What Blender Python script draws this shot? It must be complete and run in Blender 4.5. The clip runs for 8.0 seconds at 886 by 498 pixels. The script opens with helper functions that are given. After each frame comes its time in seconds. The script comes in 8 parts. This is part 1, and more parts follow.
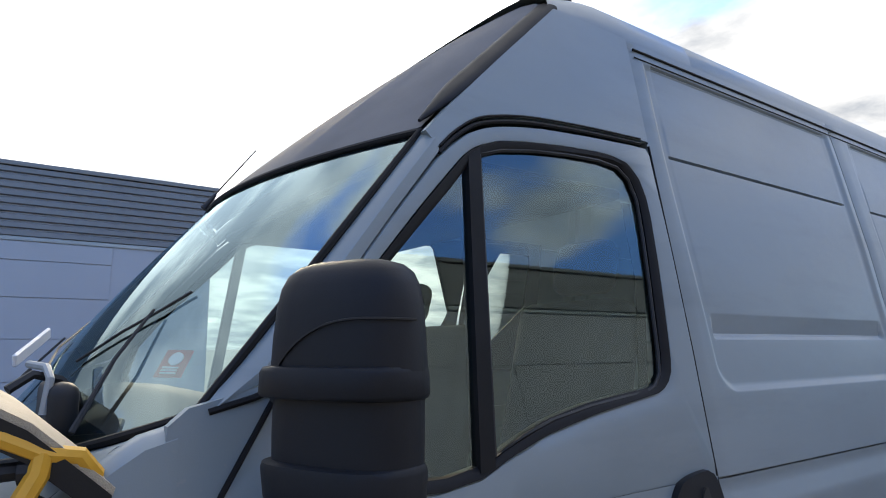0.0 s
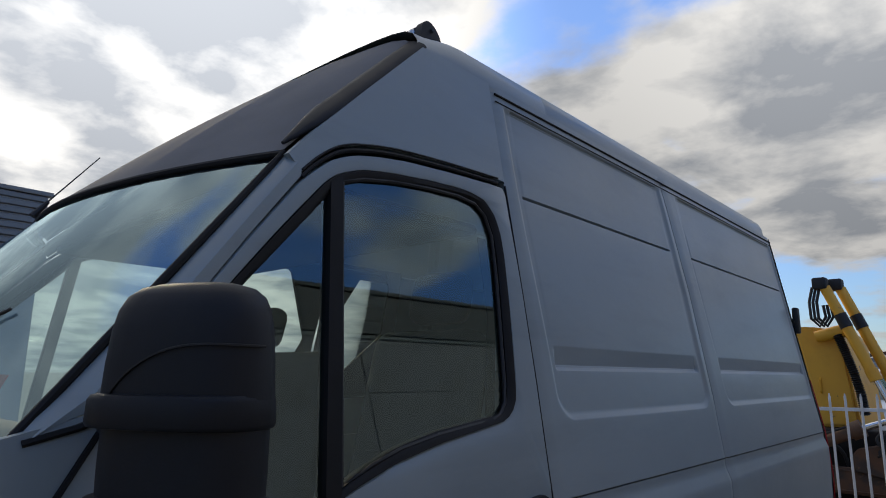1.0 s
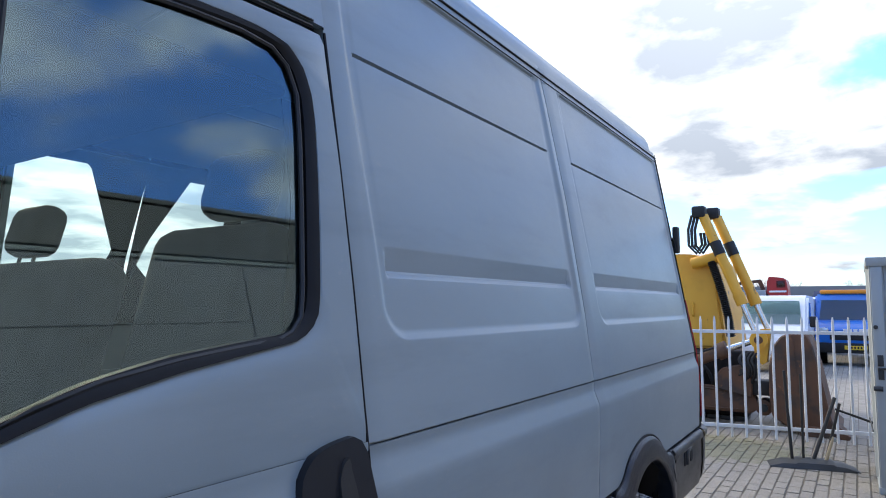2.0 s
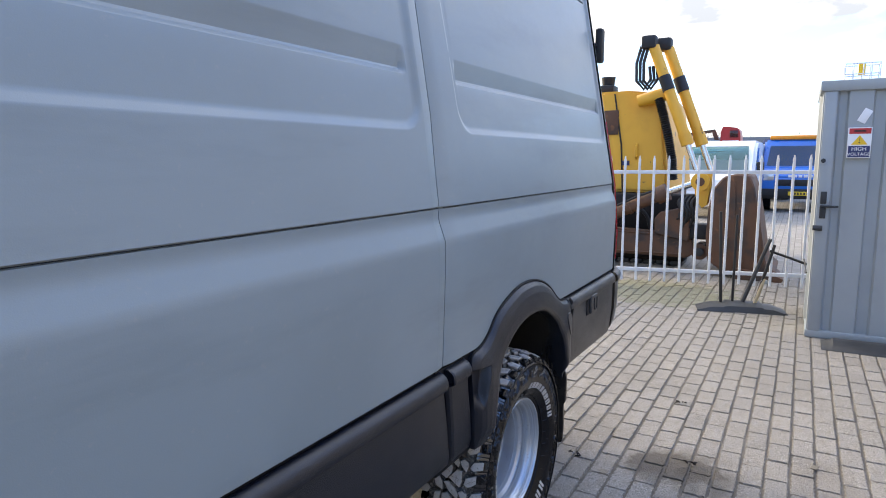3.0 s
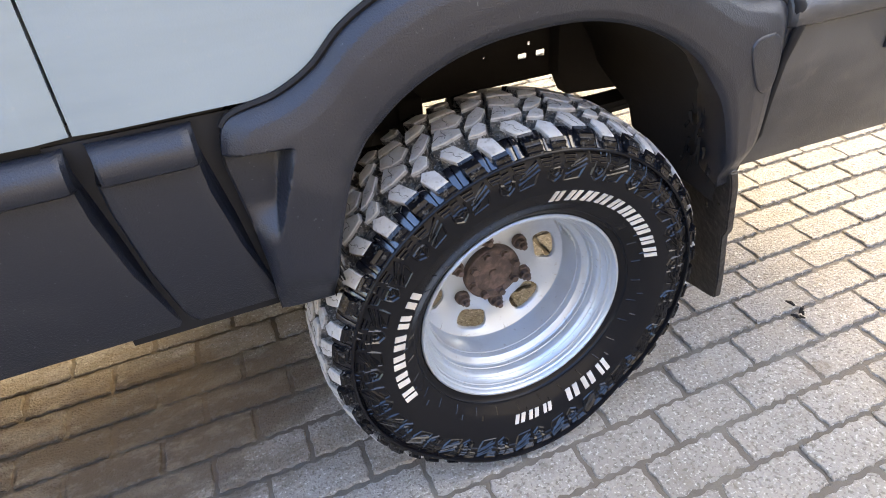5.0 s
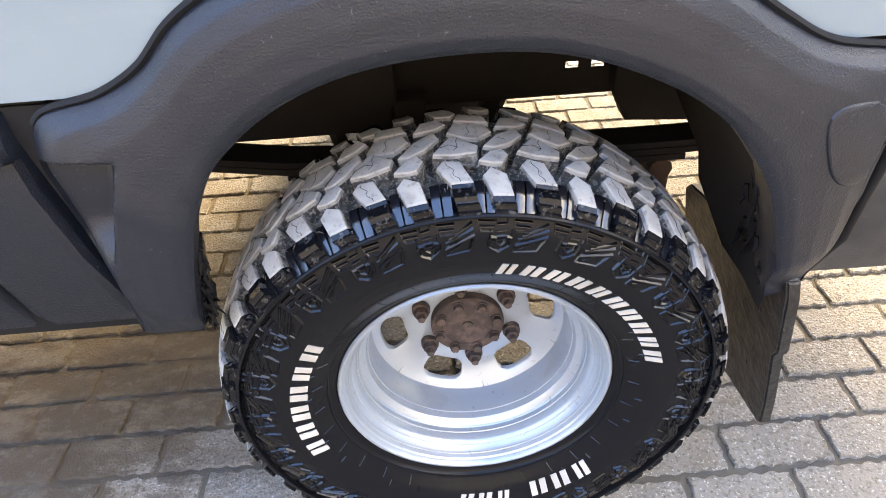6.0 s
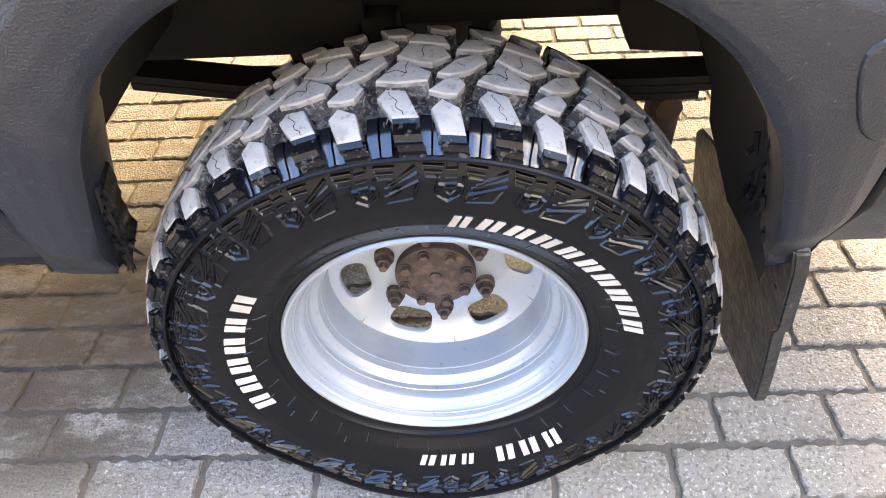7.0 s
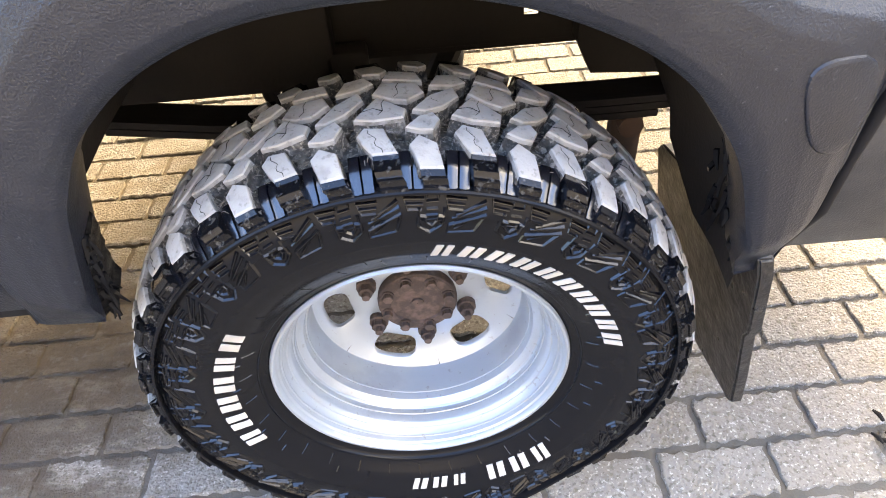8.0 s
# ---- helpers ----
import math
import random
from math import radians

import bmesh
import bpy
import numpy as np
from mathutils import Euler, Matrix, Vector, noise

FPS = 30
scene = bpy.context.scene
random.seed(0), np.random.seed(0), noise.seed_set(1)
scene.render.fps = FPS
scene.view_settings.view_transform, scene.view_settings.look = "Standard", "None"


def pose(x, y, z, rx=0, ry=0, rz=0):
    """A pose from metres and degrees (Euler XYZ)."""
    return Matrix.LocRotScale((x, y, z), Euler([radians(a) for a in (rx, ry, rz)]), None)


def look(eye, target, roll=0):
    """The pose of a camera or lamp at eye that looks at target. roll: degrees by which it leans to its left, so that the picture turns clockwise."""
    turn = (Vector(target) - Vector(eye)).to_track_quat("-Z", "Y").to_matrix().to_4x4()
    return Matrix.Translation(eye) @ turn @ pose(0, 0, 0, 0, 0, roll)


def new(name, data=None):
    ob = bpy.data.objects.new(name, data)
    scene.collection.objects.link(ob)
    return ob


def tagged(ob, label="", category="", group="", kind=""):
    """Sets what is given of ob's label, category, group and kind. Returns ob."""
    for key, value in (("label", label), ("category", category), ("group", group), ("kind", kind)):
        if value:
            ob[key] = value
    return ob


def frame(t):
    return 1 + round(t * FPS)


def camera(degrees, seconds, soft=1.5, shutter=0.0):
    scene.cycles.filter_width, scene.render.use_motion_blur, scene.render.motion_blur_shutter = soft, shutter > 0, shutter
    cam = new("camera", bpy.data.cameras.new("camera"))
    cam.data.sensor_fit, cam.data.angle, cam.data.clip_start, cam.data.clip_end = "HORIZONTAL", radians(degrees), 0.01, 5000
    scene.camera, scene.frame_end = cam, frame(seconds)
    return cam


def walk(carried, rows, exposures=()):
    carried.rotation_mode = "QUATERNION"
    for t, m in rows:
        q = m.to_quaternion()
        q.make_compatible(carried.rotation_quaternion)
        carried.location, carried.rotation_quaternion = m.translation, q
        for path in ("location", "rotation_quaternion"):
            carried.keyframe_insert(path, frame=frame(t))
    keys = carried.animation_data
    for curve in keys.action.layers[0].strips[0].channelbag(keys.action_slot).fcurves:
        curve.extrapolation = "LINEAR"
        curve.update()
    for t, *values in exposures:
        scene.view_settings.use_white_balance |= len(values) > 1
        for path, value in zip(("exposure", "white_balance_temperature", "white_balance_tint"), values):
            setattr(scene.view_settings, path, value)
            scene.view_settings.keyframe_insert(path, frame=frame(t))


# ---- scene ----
cam = camera(69.7, 8.0, 1.0)
PATH = [
    (0, (0.167, -0.382, 1.716), (1.316, 1.227, 2.021), -0.3),
    (0.5, (0.127, -0.399, 1.738), (1.391, 1.079, 2.205), 0.3),
    (1, (0.163, -0.398, 1.719), (1.623, 0.913, 2.106), 0.5),
    (1.5, (0.362, -0.326, 1.692), (1.947, 0.862, 1.972), 0.2),
    (2, (0.687, -0.267, 1.67), (2.359, 0.817, 1.844), 0.2),
    (2.2, (0.847, -0.248, 1.645), (2.56, 0.783, 1.714), 0.3),
    (3.3, (1.903, -0.27, 1.469), (3.57, 0.749, 1.043), -0.7),
    (3.5, (2.089, -0.267, 1.451), (3.69, 0.802, 0.906), -0.9),
    (4, (2.557, -0.196, 1.365), (3.895, 1.0, 0.484), -1.8),
    (4.2, (2.723, -0.162, 1.33), (3.916, 1.112, 0.353), -2.6),
    (5.3, (3.491, -0.208, 1.199), (3.904, 1.341, 0.002), -4.6),
    (5.5, (3.589, -0.176, 1.209), (3.942, 1.376, -0.002), -4.3),
    (6, (3.721, -0.024, 1.175), (3.753, 1.542, -0.069), -3.9),
    (6.5, (3.814, 0.067, 1.125), (3.779, 1.555, -0.21), -4.2),
    (7, (3.815, 0.076, 1.11), (3.753, 1.503, -0.29), -3.6),
    (7.5, (3.779, 0.08, 1.118), (3.75, 1.521, -0.269), -4.7),
    (8, (3.801, 0.068, 1.136), (3.837, 1.529, -0.229), -4.4),
]
EXPOSURES = [(0.0, 1.10, 6700, 9), (0.3, 0.20, 6700, 9), (0.6, -0.16, 6750, 9), (1.0, 0.0, 6650, 9), (1.5, 0.82, 6250, 9), (2.0, 1.30, 6150, 9), (3.3, 1.96, 7000, 10), (4.0, 2.60, 7450, 10), (5.3, 3.38, 8400, 10), (6.0, 3.56, 8500, 10), (7.0, 3.78, 8550, 10), (8.0, 3.80, 8500, 10)]
walk(cam, [(t, look(eye, target, roll)) for t, eye, target, roll in PATH], EXPOSURES)

# ---- world and sun ----
SUN_AZ, SUN_EL = 70.0, 22.5      # degrees from +x towards +y, degrees above the horizon
world = bpy.data.worlds.new("sky")
scene.world = world
world.use_nodes = True
wn, wl = world.node_tree.nodes, world.node_tree.links
wn.clear()


def wnode(kind, **values):
    n = wn.new(kind)
    for k, v in values.items():
        n.inputs[k].default_value = v
    return n


sky = wn.new("ShaderNodeTexSky")
sky.sky_type, sky.sun_disc = "NISHITA", False
sky.sun_elevation, sky.sun_rotation = radians(SUN_EL), radians(90 - SUN_AZ)
sky.air_density, sky.dust_density, sky.ozone_density = 1.0, 0.6, 1.5
tc = wn.new("ShaderNodeTexCoord")
sep = wn.new("ShaderNodeSeparateXYZ")
wl.new(tc.outputs["Generated"], sep.inputs[0])
# clouds lie on a flat layer: the view direction divided by its height
lift = wn.new("ShaderNodeMath"); lift.operation = "ADD"; lift.inputs[1].default_value = 0.16
wl.new(sep.outputs[2], lift.inputs[0])
low = wn.new("ShaderNodeMath"); low.operation = "MAXIMUM"; low.inputs[1].default_value = 0.05
wl.new(lift.outputs[0], low.inputs[0])
div = wn.new("ShaderNodeVectorMath"); div.operation = "DIVIDE"
comb = wn.new("ShaderNodeCombineXYZ")
for i in range(3):
    wl.new(low.outputs[0], comb.inputs[i])
wl.new(tc.outputs["Generated"], div.inputs[0]); wl.new(comb.outputs[0], div.inputs[1])
big = wnode("ShaderNodeTexNoise", Scale=1.25, Detail=8.0, Roughness=0.52, Distortion=0.1)
wl.new(div.outputs[0], big.inputs["Vector"])
# more cloud towards the sun, more blue away from it
sunv = Vector((math.cos(radians(SUN_AZ)) * math.cos(radians(SUN_EL)), math.sin(radians(SUN_AZ)) * math.cos(radians(SUN_EL)), math.sin(radians(SUN_EL))))
dot = wn.new("ShaderNodeVectorMath"); dot.operation = "DOT_PRODUCT"; dot.inputs[1].default_value = sunv
wl.new(tc.outputs["Generated"], dot.inputs[0])
bias = wn.new("ShaderNodeMath"); bias.operation = "MULTIPLY_ADD"; bias.inputs[1].default_value = 0.18; bias.inputs[2].default_value = -0.03
wl.new(dot.outputs["Value"], bias.inputs[0])
cov = wn.new("ShaderNodeMath"); cov.operation = "ADD"
wl.new(big.outputs["Fac"], cov.inputs[0]); wl.new(bias.outputs[0], cov.inputs[1])
mask = wn.new("ShaderNodeMapRange"); mask.inputs[1].default_value = 0.455; mask.inputs[2].default_value = 0.575
mask.interpolation_type = "SMOOTHSTEP"
wl.new(cov.outputs[0], mask.inputs[0])
thick = wn.new("ShaderNodeMapRange"); thick.inputs[1].default_value = 0.50; thick.inputs[2].default_value = 0.80
puff = wnode("ShaderNodeTexNoise", Scale=2.8, Detail=6.0, Roughness=0.55, Distortion=0.2)
wl.new(div.outputs[0], puff.inputs["Vector"])
fold = wn.new("ShaderNodeMath"); fold.operation = "MULTIPLY_ADD"; fold.inputs[1].default_value = 1.3; fold.inputs[2].default_value = -0.64
wl.new(puff.outputs["Fac"], fold.inputs[0])
lump = wn.new("ShaderNodeMath"); lump.operation = "ADD"
plain = wn.new("ShaderNodeMath"); plain.operation = "ADD"
wl.new(big.outputs["Fac"], plain.inputs[0]); wl.new(bias.outputs[0], plain.inputs[1])
wl.new(plain.outputs[0], lump.inputs[0]); wl.new(fold.outputs[0], lump.inputs[1])
wl.new(lump.outputs[0], thick.inputs[0])
body = wn.new("ShaderNodeMix"); body.data_type = "RGBA"
body.inputs[6].default_value = (0.98, 0.97, 0.96, 1); body.inputs[7].default_value = (0.44, 0.47, 0.525, 1)
wl.new(thick.outputs[0], body.inputs[0])
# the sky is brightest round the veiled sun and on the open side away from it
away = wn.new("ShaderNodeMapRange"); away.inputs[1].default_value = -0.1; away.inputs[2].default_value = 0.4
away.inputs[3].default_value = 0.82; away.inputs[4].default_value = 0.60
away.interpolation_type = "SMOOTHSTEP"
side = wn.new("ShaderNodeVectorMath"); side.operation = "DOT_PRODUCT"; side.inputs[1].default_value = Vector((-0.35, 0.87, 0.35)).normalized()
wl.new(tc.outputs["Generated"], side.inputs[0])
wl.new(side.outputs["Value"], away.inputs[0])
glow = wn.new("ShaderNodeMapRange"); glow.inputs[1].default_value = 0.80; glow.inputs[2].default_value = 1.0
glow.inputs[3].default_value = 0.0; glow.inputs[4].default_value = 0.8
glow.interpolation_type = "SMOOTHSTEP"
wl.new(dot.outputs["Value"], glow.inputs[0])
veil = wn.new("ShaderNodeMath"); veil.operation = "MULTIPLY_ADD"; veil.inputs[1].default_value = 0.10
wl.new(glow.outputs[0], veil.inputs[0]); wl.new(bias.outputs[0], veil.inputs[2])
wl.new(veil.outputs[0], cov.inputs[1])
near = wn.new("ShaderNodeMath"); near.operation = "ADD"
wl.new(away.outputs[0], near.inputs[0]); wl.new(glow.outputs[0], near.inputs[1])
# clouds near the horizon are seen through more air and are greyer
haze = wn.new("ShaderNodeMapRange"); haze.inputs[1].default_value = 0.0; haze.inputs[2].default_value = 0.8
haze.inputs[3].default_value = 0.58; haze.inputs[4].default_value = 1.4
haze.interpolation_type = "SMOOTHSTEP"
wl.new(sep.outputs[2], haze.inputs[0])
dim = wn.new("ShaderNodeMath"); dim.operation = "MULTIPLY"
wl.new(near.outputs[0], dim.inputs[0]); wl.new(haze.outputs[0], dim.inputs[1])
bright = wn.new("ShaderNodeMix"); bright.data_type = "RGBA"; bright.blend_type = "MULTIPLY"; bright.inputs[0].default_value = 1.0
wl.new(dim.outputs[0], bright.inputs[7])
blue = wn.new("ShaderNodeMix"); blue.data_type = "RGBA"; blue.blend_type = "MULTIPLY"; blue.inputs[0].default_value = 1.0
blue.inputs[7].default_value = (0.175, 0.213, 0.29, 1)
wl.new(sky.outputs[0], blue.inputs[6])
both = wn.new("ShaderNodeMix"); both.data_type = "RGBA"
wl.new(mask.outputs[0], both.inputs[0]); wl.new(blue.outputs[2], both.inputs[6]); wl.new(body.outputs[2], both.inputs[7])
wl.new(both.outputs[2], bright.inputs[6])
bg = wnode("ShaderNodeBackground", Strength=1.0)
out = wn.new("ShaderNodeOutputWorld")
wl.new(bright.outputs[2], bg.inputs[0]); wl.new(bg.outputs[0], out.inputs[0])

sun = new("sun", bpy.data.lights.new("sun", "SUN"))
sun.data.energy, sun.data.angle, sun.data.color = 1.5, radians(16), (1.0, 0.84, 0.60)
sun.matrix_basis = look(sunv * 40, (0, 0, 0))

# ---- materials ----


class Mat:
    """A node material with a Principled surface and short ways to vary it."""

    def __init__(self, name, colour, rough=0.6, metal=0.0, spec=0.5):
        self.m = bpy.data.materials.new(name)
        self.m.use_nodes = True
        self.n, self.l = self.m.node_tree.nodes, self.m.node_tree.links
        self.p = self.n["Principled BSDF"]
        self.p.inputs["Base Color"].default_value = (*colour, 1)
        self.p.inputs["Roughness"].default_value = rough
        self.p.inputs["Metallic"].default_value = metal
        self.p.inputs["Specular IOR Level"].default_value = spec
        self.colour, self.vec, self.height = None, None, None

    def coords(self):
        if self.vec is None:
            g = self.n.new("ShaderNodeNewGeometry")
            self.vec = g.outputs["Position"]
        return self.vec

    def noise(self, scale, detail=4.0, rough=0.55, stretch=None):
        t = self.n.new("ShaderNodeTexNoise")
        t.inputs["Scale"].default_value, t.inputs["Detail"].default_value, t.inputs["Roughness"].default_value = scale, detail, rough
        v = self.coords()
        if stretch:
            mp = self.n.new("ShaderNodeMapping"); mp.inputs["Scale"].default_value = stretch
            self.l.new(v, mp.inputs[0]); v = mp.outputs[0]
        self.l.new(v, t.inputs["Vector"])
        return t.outputs["Fac"]

    def ramp(self, fac, lo, hi):
        r = self.n.new("ShaderNodeMapRange"); r.interpolation_type = "SMOOTHSTEP"
        r.inputs[1].default_value, r.inputs[2].default_value = lo, hi
        self.l.new(fac, r.inputs[0])
        return r.outputs[0]

    def times(self, a, b):
        r = self.n.new("ShaderNodeMath"); r.operation = "MULTIPLY"
        for i, v in enumerate((a, b)):
            if isinstance(v, (int, float)):
                r.inputs[i].default_value = v
            else:
                self.l.new(v, r.inputs[i])
        return r.outputs[0]

    def tint(self, fac, colour):
        """Blend towards a colour by fac."""
        x = self.n.new("ShaderNodeMix"); x.data_type = "RGBA"
        if self.colour is None:
            x.inputs[6].default_value = self.p.inputs["Base Color"].default_value[:]
        else:
            self.l.new(self.colour, x.inputs[6])
        x.inputs[7].default_value = (*colour, 1)
        self.l.new(fac, x.inputs[0])
        self.colour = x.outputs[2]
        self.l.new(self.colour, self.p.inputs["Base Color"])
        return self

    def gloss(self, fac, a, b):
        r = self.n.new("ShaderNodeMapRange")
        r.inputs[3].default_value, r.inputs[4].default_value = a, b
        self.l.new(fac, r.inputs[0]); self.l.new(r.outputs[0], self.p.inputs["Roughness"])
        return self

    def bump(self, fac, strength, distance):
        b = self.n.new("ShaderNodeBump")
        b.inputs["Strength"].default_value, b.inputs["Distance"].default_value = strength, distance
        self.l.new(fac, b.inputs["Height"])
        if self.height is not None:
            self.l.new(self.height, b.inputs["Normal"])
        self.height = b.outputs[0]
        self.l.new(self.height, self.p.inputs["Normal"])
        return self

    def random(self):
        return self.n.new("ShaderNodeObjectInfo").outputs["Random"]

    def island(self):
        return self.n.new("ShaderNodeNewGeometry").outputs["Random Per Island"]


def glass(name, tint, ior=1.52, rough=0.0):
    m = bpy.data.materials.new(name)
    m.use_nodes = True
    n, l = m.node_tree.nodes, m.node_tree.links
    n.clear()
    tr, gl, fr, mx, o = (n.new("ShaderNode" + k) for k in ("BsdfTransparent", "BsdfGlossy", "Fresnel", "MixShader", "OutputMaterial"))
    tr.inputs[0].default_value = (*tint, 1)
    gl.inputs["Roughness"].default_value = rough
    gl.inputs[0].default_value = (0.68, 0.90, 1.0, 1)
    fr.inputs[0].default_value = ior
    l.new(fr.outputs[0], mx.inputs[0]); l.new(tr.outputs[0], mx.inputs[1]); l.new(gl.outputs[0], mx.inputs[2]); l.new(mx.outputs[0], o.inputs[0])
    return m


def simple(name, colour, rough=0.6, metal=0.0, scale=30.0, dark=0.75, bump=0.15, dist=0.002):
    """A plain surface with soft stains and fine grain."""
    a = Mat(name, colour, rough, metal)
    a.tint(a.ramp(a.noise(scale * 0.12, 5), 0.4, 0.75), tuple(c * dark for c in colour))
    f = a.noise(scale * 6, 3)
    a.bump(f, bump, dist)
    a.gloss(a.noise(scale * 0.3, 4), max(0.0, rough - 0.1), min(1.0, rough + 0.12))
    return a.m


pa = Mat("van_paint", (0.217, 0.262, 0.281), 0.4, 0.0, 0.5)
pa.tint(pa.ramp(pa.noise(1.3, 5), 0.45, 0.8), (0.192, 0.232, 0.249))
pa.tint(pa.times(pa.ramp(pa.noise(60, 3), 0.66, 0.72), 0.25), (0.30, 0.30, 0.29))
# long horizontal darker streaks put soft reflections into the paint's colour
pa.tint(pa.times(pa.ramp(pa.noise(2.6, 6, 0.6, (0.45, 1.0, 2.6)), 0.48, 0.72), 0.6), (0.169, 0.206, 0.223))
pa.gloss(pa.noise(2.2, 6), 0.25, 0.38)
pa.bump(pa.noise(420, 2), 0.10, 0.0015).bump(pa.noise(5, 3), 0.08, 0.01).bump(pa.noise(2.2, 3, 0.5, (1.0, 1.0, 2.2)), 0.18, 0.02)
PAINT = pa.m
pb = Mat("black_textured_coating", (0.008, 0.010, 0.016), 0.38, 0.0, 0.43)
pb.tint(pb.times(pb.ramp(pb.noise(9, 6), 0.55, 0.8), 0.3), (0.026, 0.027, 0.030))
pb.tint(pb.times(pb.ramp(pb.noise(160, 2), 0.70, 0.76), 0.5), (0.10, 0.10, 0.11))
pb.gloss(pb.noise(6, 5), 0.24, 0.42)
pb.bump(pb.noise(420, 2), 0.45, 0.002).bump(pb.noise(30, 3), 0.1, 0.004)
TRIM = pb.m
# road dust; its grey patches also paint in the brighter light on rear cladding
pd_ = Mat("dusty_lit_coating", (0.011, 0.013, 0.018), 0.4, 0.0, 0.6)
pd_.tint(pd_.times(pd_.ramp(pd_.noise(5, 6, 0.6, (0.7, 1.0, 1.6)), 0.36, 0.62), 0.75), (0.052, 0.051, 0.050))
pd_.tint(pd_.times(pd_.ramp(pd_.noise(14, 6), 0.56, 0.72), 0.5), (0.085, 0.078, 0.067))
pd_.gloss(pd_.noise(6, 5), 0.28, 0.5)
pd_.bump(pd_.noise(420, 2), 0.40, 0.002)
DUSTY_LIT = pd_.m
PLASTIC = simple("black_plastic", (0.018, 0.019, 0.022), 0.5, 0, 40, 0.8, 0.12, 0.0015)
SEAL = simple("black_rubber_seal", (0.010, 0.010, 0.011), 0.55, 0, 50, 0.8, 0.1)
DARK = simple("dark_underbody", (0.022, 0.0185, 0.016), 0.8, 0, 20, 0.5, 0.4)
for m_ in (PLASTIC, SEAL):
    m_.node_tree.nodes["Principled BSDF"].inputs["Specular IOR Level"].default_value = 0.18
DARK.node_tree.nodes["Principled BSDF"].inputs["Specular IOR Level"].default_value = 0.22
CLOTH = simple("dark_seat_cloth", (0.042, 0.047, 0.050), 0.95, 0, 60, 0.7, 0.3)
DASH = simple("grey_dashboard", (0.028, 0.029, 0.032), 0.75, 0, 50, 0.8, 0.3)
GLASS = glass("window_glass", (0.80, 0.94, 0.88), 2.0)
SCREEN = glass("windscreen_glass", (0.66, 0.76, 0.78), 2.9)
CLEAR = glass("clear_glass", (0.8, 0.85, 0.85))
ru = Mat("tyre_rubber", (0.008, 0.008, 0.009), 0.33, 0.0, 0.13)
ru.tint(ru.times(ru.ramp(ru.noise(25, 6), 0.55, 0.8), 0.2), (0.016, 0.0155, 0.015))
ru.gloss(ru.noise(14, 5), 0.06, 0.28)
ru.bump(ru.noise(180, 3), 0.12, 0.001)
RUBBER = ru.m
gr_ = Mat("dressed_rubber", (0.004, 0.004, 0.005), 0.12, 0.0, 0.4)
gr_.gloss(gr_.noise(30, 4), 0.06, 0.24)
gr_.bump(gr_.noise(90, 3), 0.1, 0.001)
GLOSSY = gr_.m
lu = Mat("worn_lug_rubber", (0.006, 0.006, 0.007), 0.2, 0.0, 0.28)
lu.tint(lu.times(lu.ramp(lu.noise(120, 5), 0.56, 0.68), 0.5), (0.12, 0.115, 0.105))
lu.gloss(lu.noise(40, 4), 0.10, 0.34)
lu.bump(lu.noise(70, 3), 0.25, 0.002)
LUG = lu.m
wr = Mat("wet_dressed_rubber", (0.006, 0.006, 0.008), 0.16, 0.0, 0.9)
wr.gloss(wr.noise(50, 4), 0.10, 0.28)
wr.bump(wr.noise(60, 3), 0.15, 0.002)
WETRIB = wr.m
fl_ = Mat("grimy_wet_rubber", (0.012, 0.0115, 0.012), 0.3, 0.0, 0.5)
fl_.tint(fl_.times(fl_.ramp(fl_.noise(22, 6), 0.5, 0.7), 0.6), (0.05, 0.043, 0.036))
fl_.gloss(fl_.noise(35, 5), 0.12, 0.6)
fl_.bump(fl_.noise(75, 4), 0.7, 0.003)
FLAP = fl_.m
td = Mat("dusty_tread", (0.42, 0.395, 0.355), 0.9)
td.tint(td.ramp(td.noise(45, 6), 0.45, 0.75), (0.33, 0.308, 0.277))
td.tint(td.times(td.ramp(td.noise(140, 4), 0.56, 0.70), 0.55), (0.14, 0.132, 0.12))
td.tint(td.times(td.ramp(td.noise(18, 5), 0.58, 0.66), 0.5), (0.20, 0.19, 0.175))
td.tint(td.times(td.random(), 0.22), (0.31, 0.295, 0.27))
td.bump(td.noise(300, 4), 0.5, 0.0015).bump(td.noise(60, 4), 0.3, 0.003)
TREAD = td.m
gv = Mat("dirty_groove", (0.055, 0.051, 0.046), 0.85)
gv.tint(gv.ramp(gv.noise(70, 5), 0.45, 0.7), (0.20, 0.182, 0.158))
gv.tint(gv.times(gv.ramp(gv.noise(190, 4), 0.52, 0.64), 0.8), (0.34, 0.31, 0.265))
gv.bump(gv.noise(260, 5), 1.0, 0.005)
GROOVE = gv.m
sd = Mat("dusty_block_side", (0.30, 0.285, 0.26), 0.9)
sd.tint(sd.ramp(sd.noise(60, 6), 0.4, 0.7), (0.13, 0.122, 0.11))
sd.bump(sd.noise(200, 4), 0.6, 0.002)
SIDEDUST = sd.m
STRAW = simple("dry_straw_dirt", (0.17, 0.15, 0.12), 0.9, 0, 60, 0.4, 0.3)
WHITE_LETTER = simple("white_tyre_paint", (0.52, 0.485, 0.44), 0.6, 0, 80, 0.75, 0.2)
rm = Mat("silver_rim_paint", (0.42, 0.455, 0.485), 0.34, 0.55)
rm.tint(rm.times(rm.ramp(rm.noise(18, 6), 0.5, 0.75), 0.45), (0.40, 0.43, 0.47))
rm.tint(rm.times(rm.ramp(rm.noise(90, 4), 0.64, 0.70), 0.6), (0.28, 0.27, 0.26))
rm.tint(rm.times(rm.ramp(rm.noise(7, 7, 0.65), 0.52, 0.62), 0.55), (0.36, 0.38, 0.41))
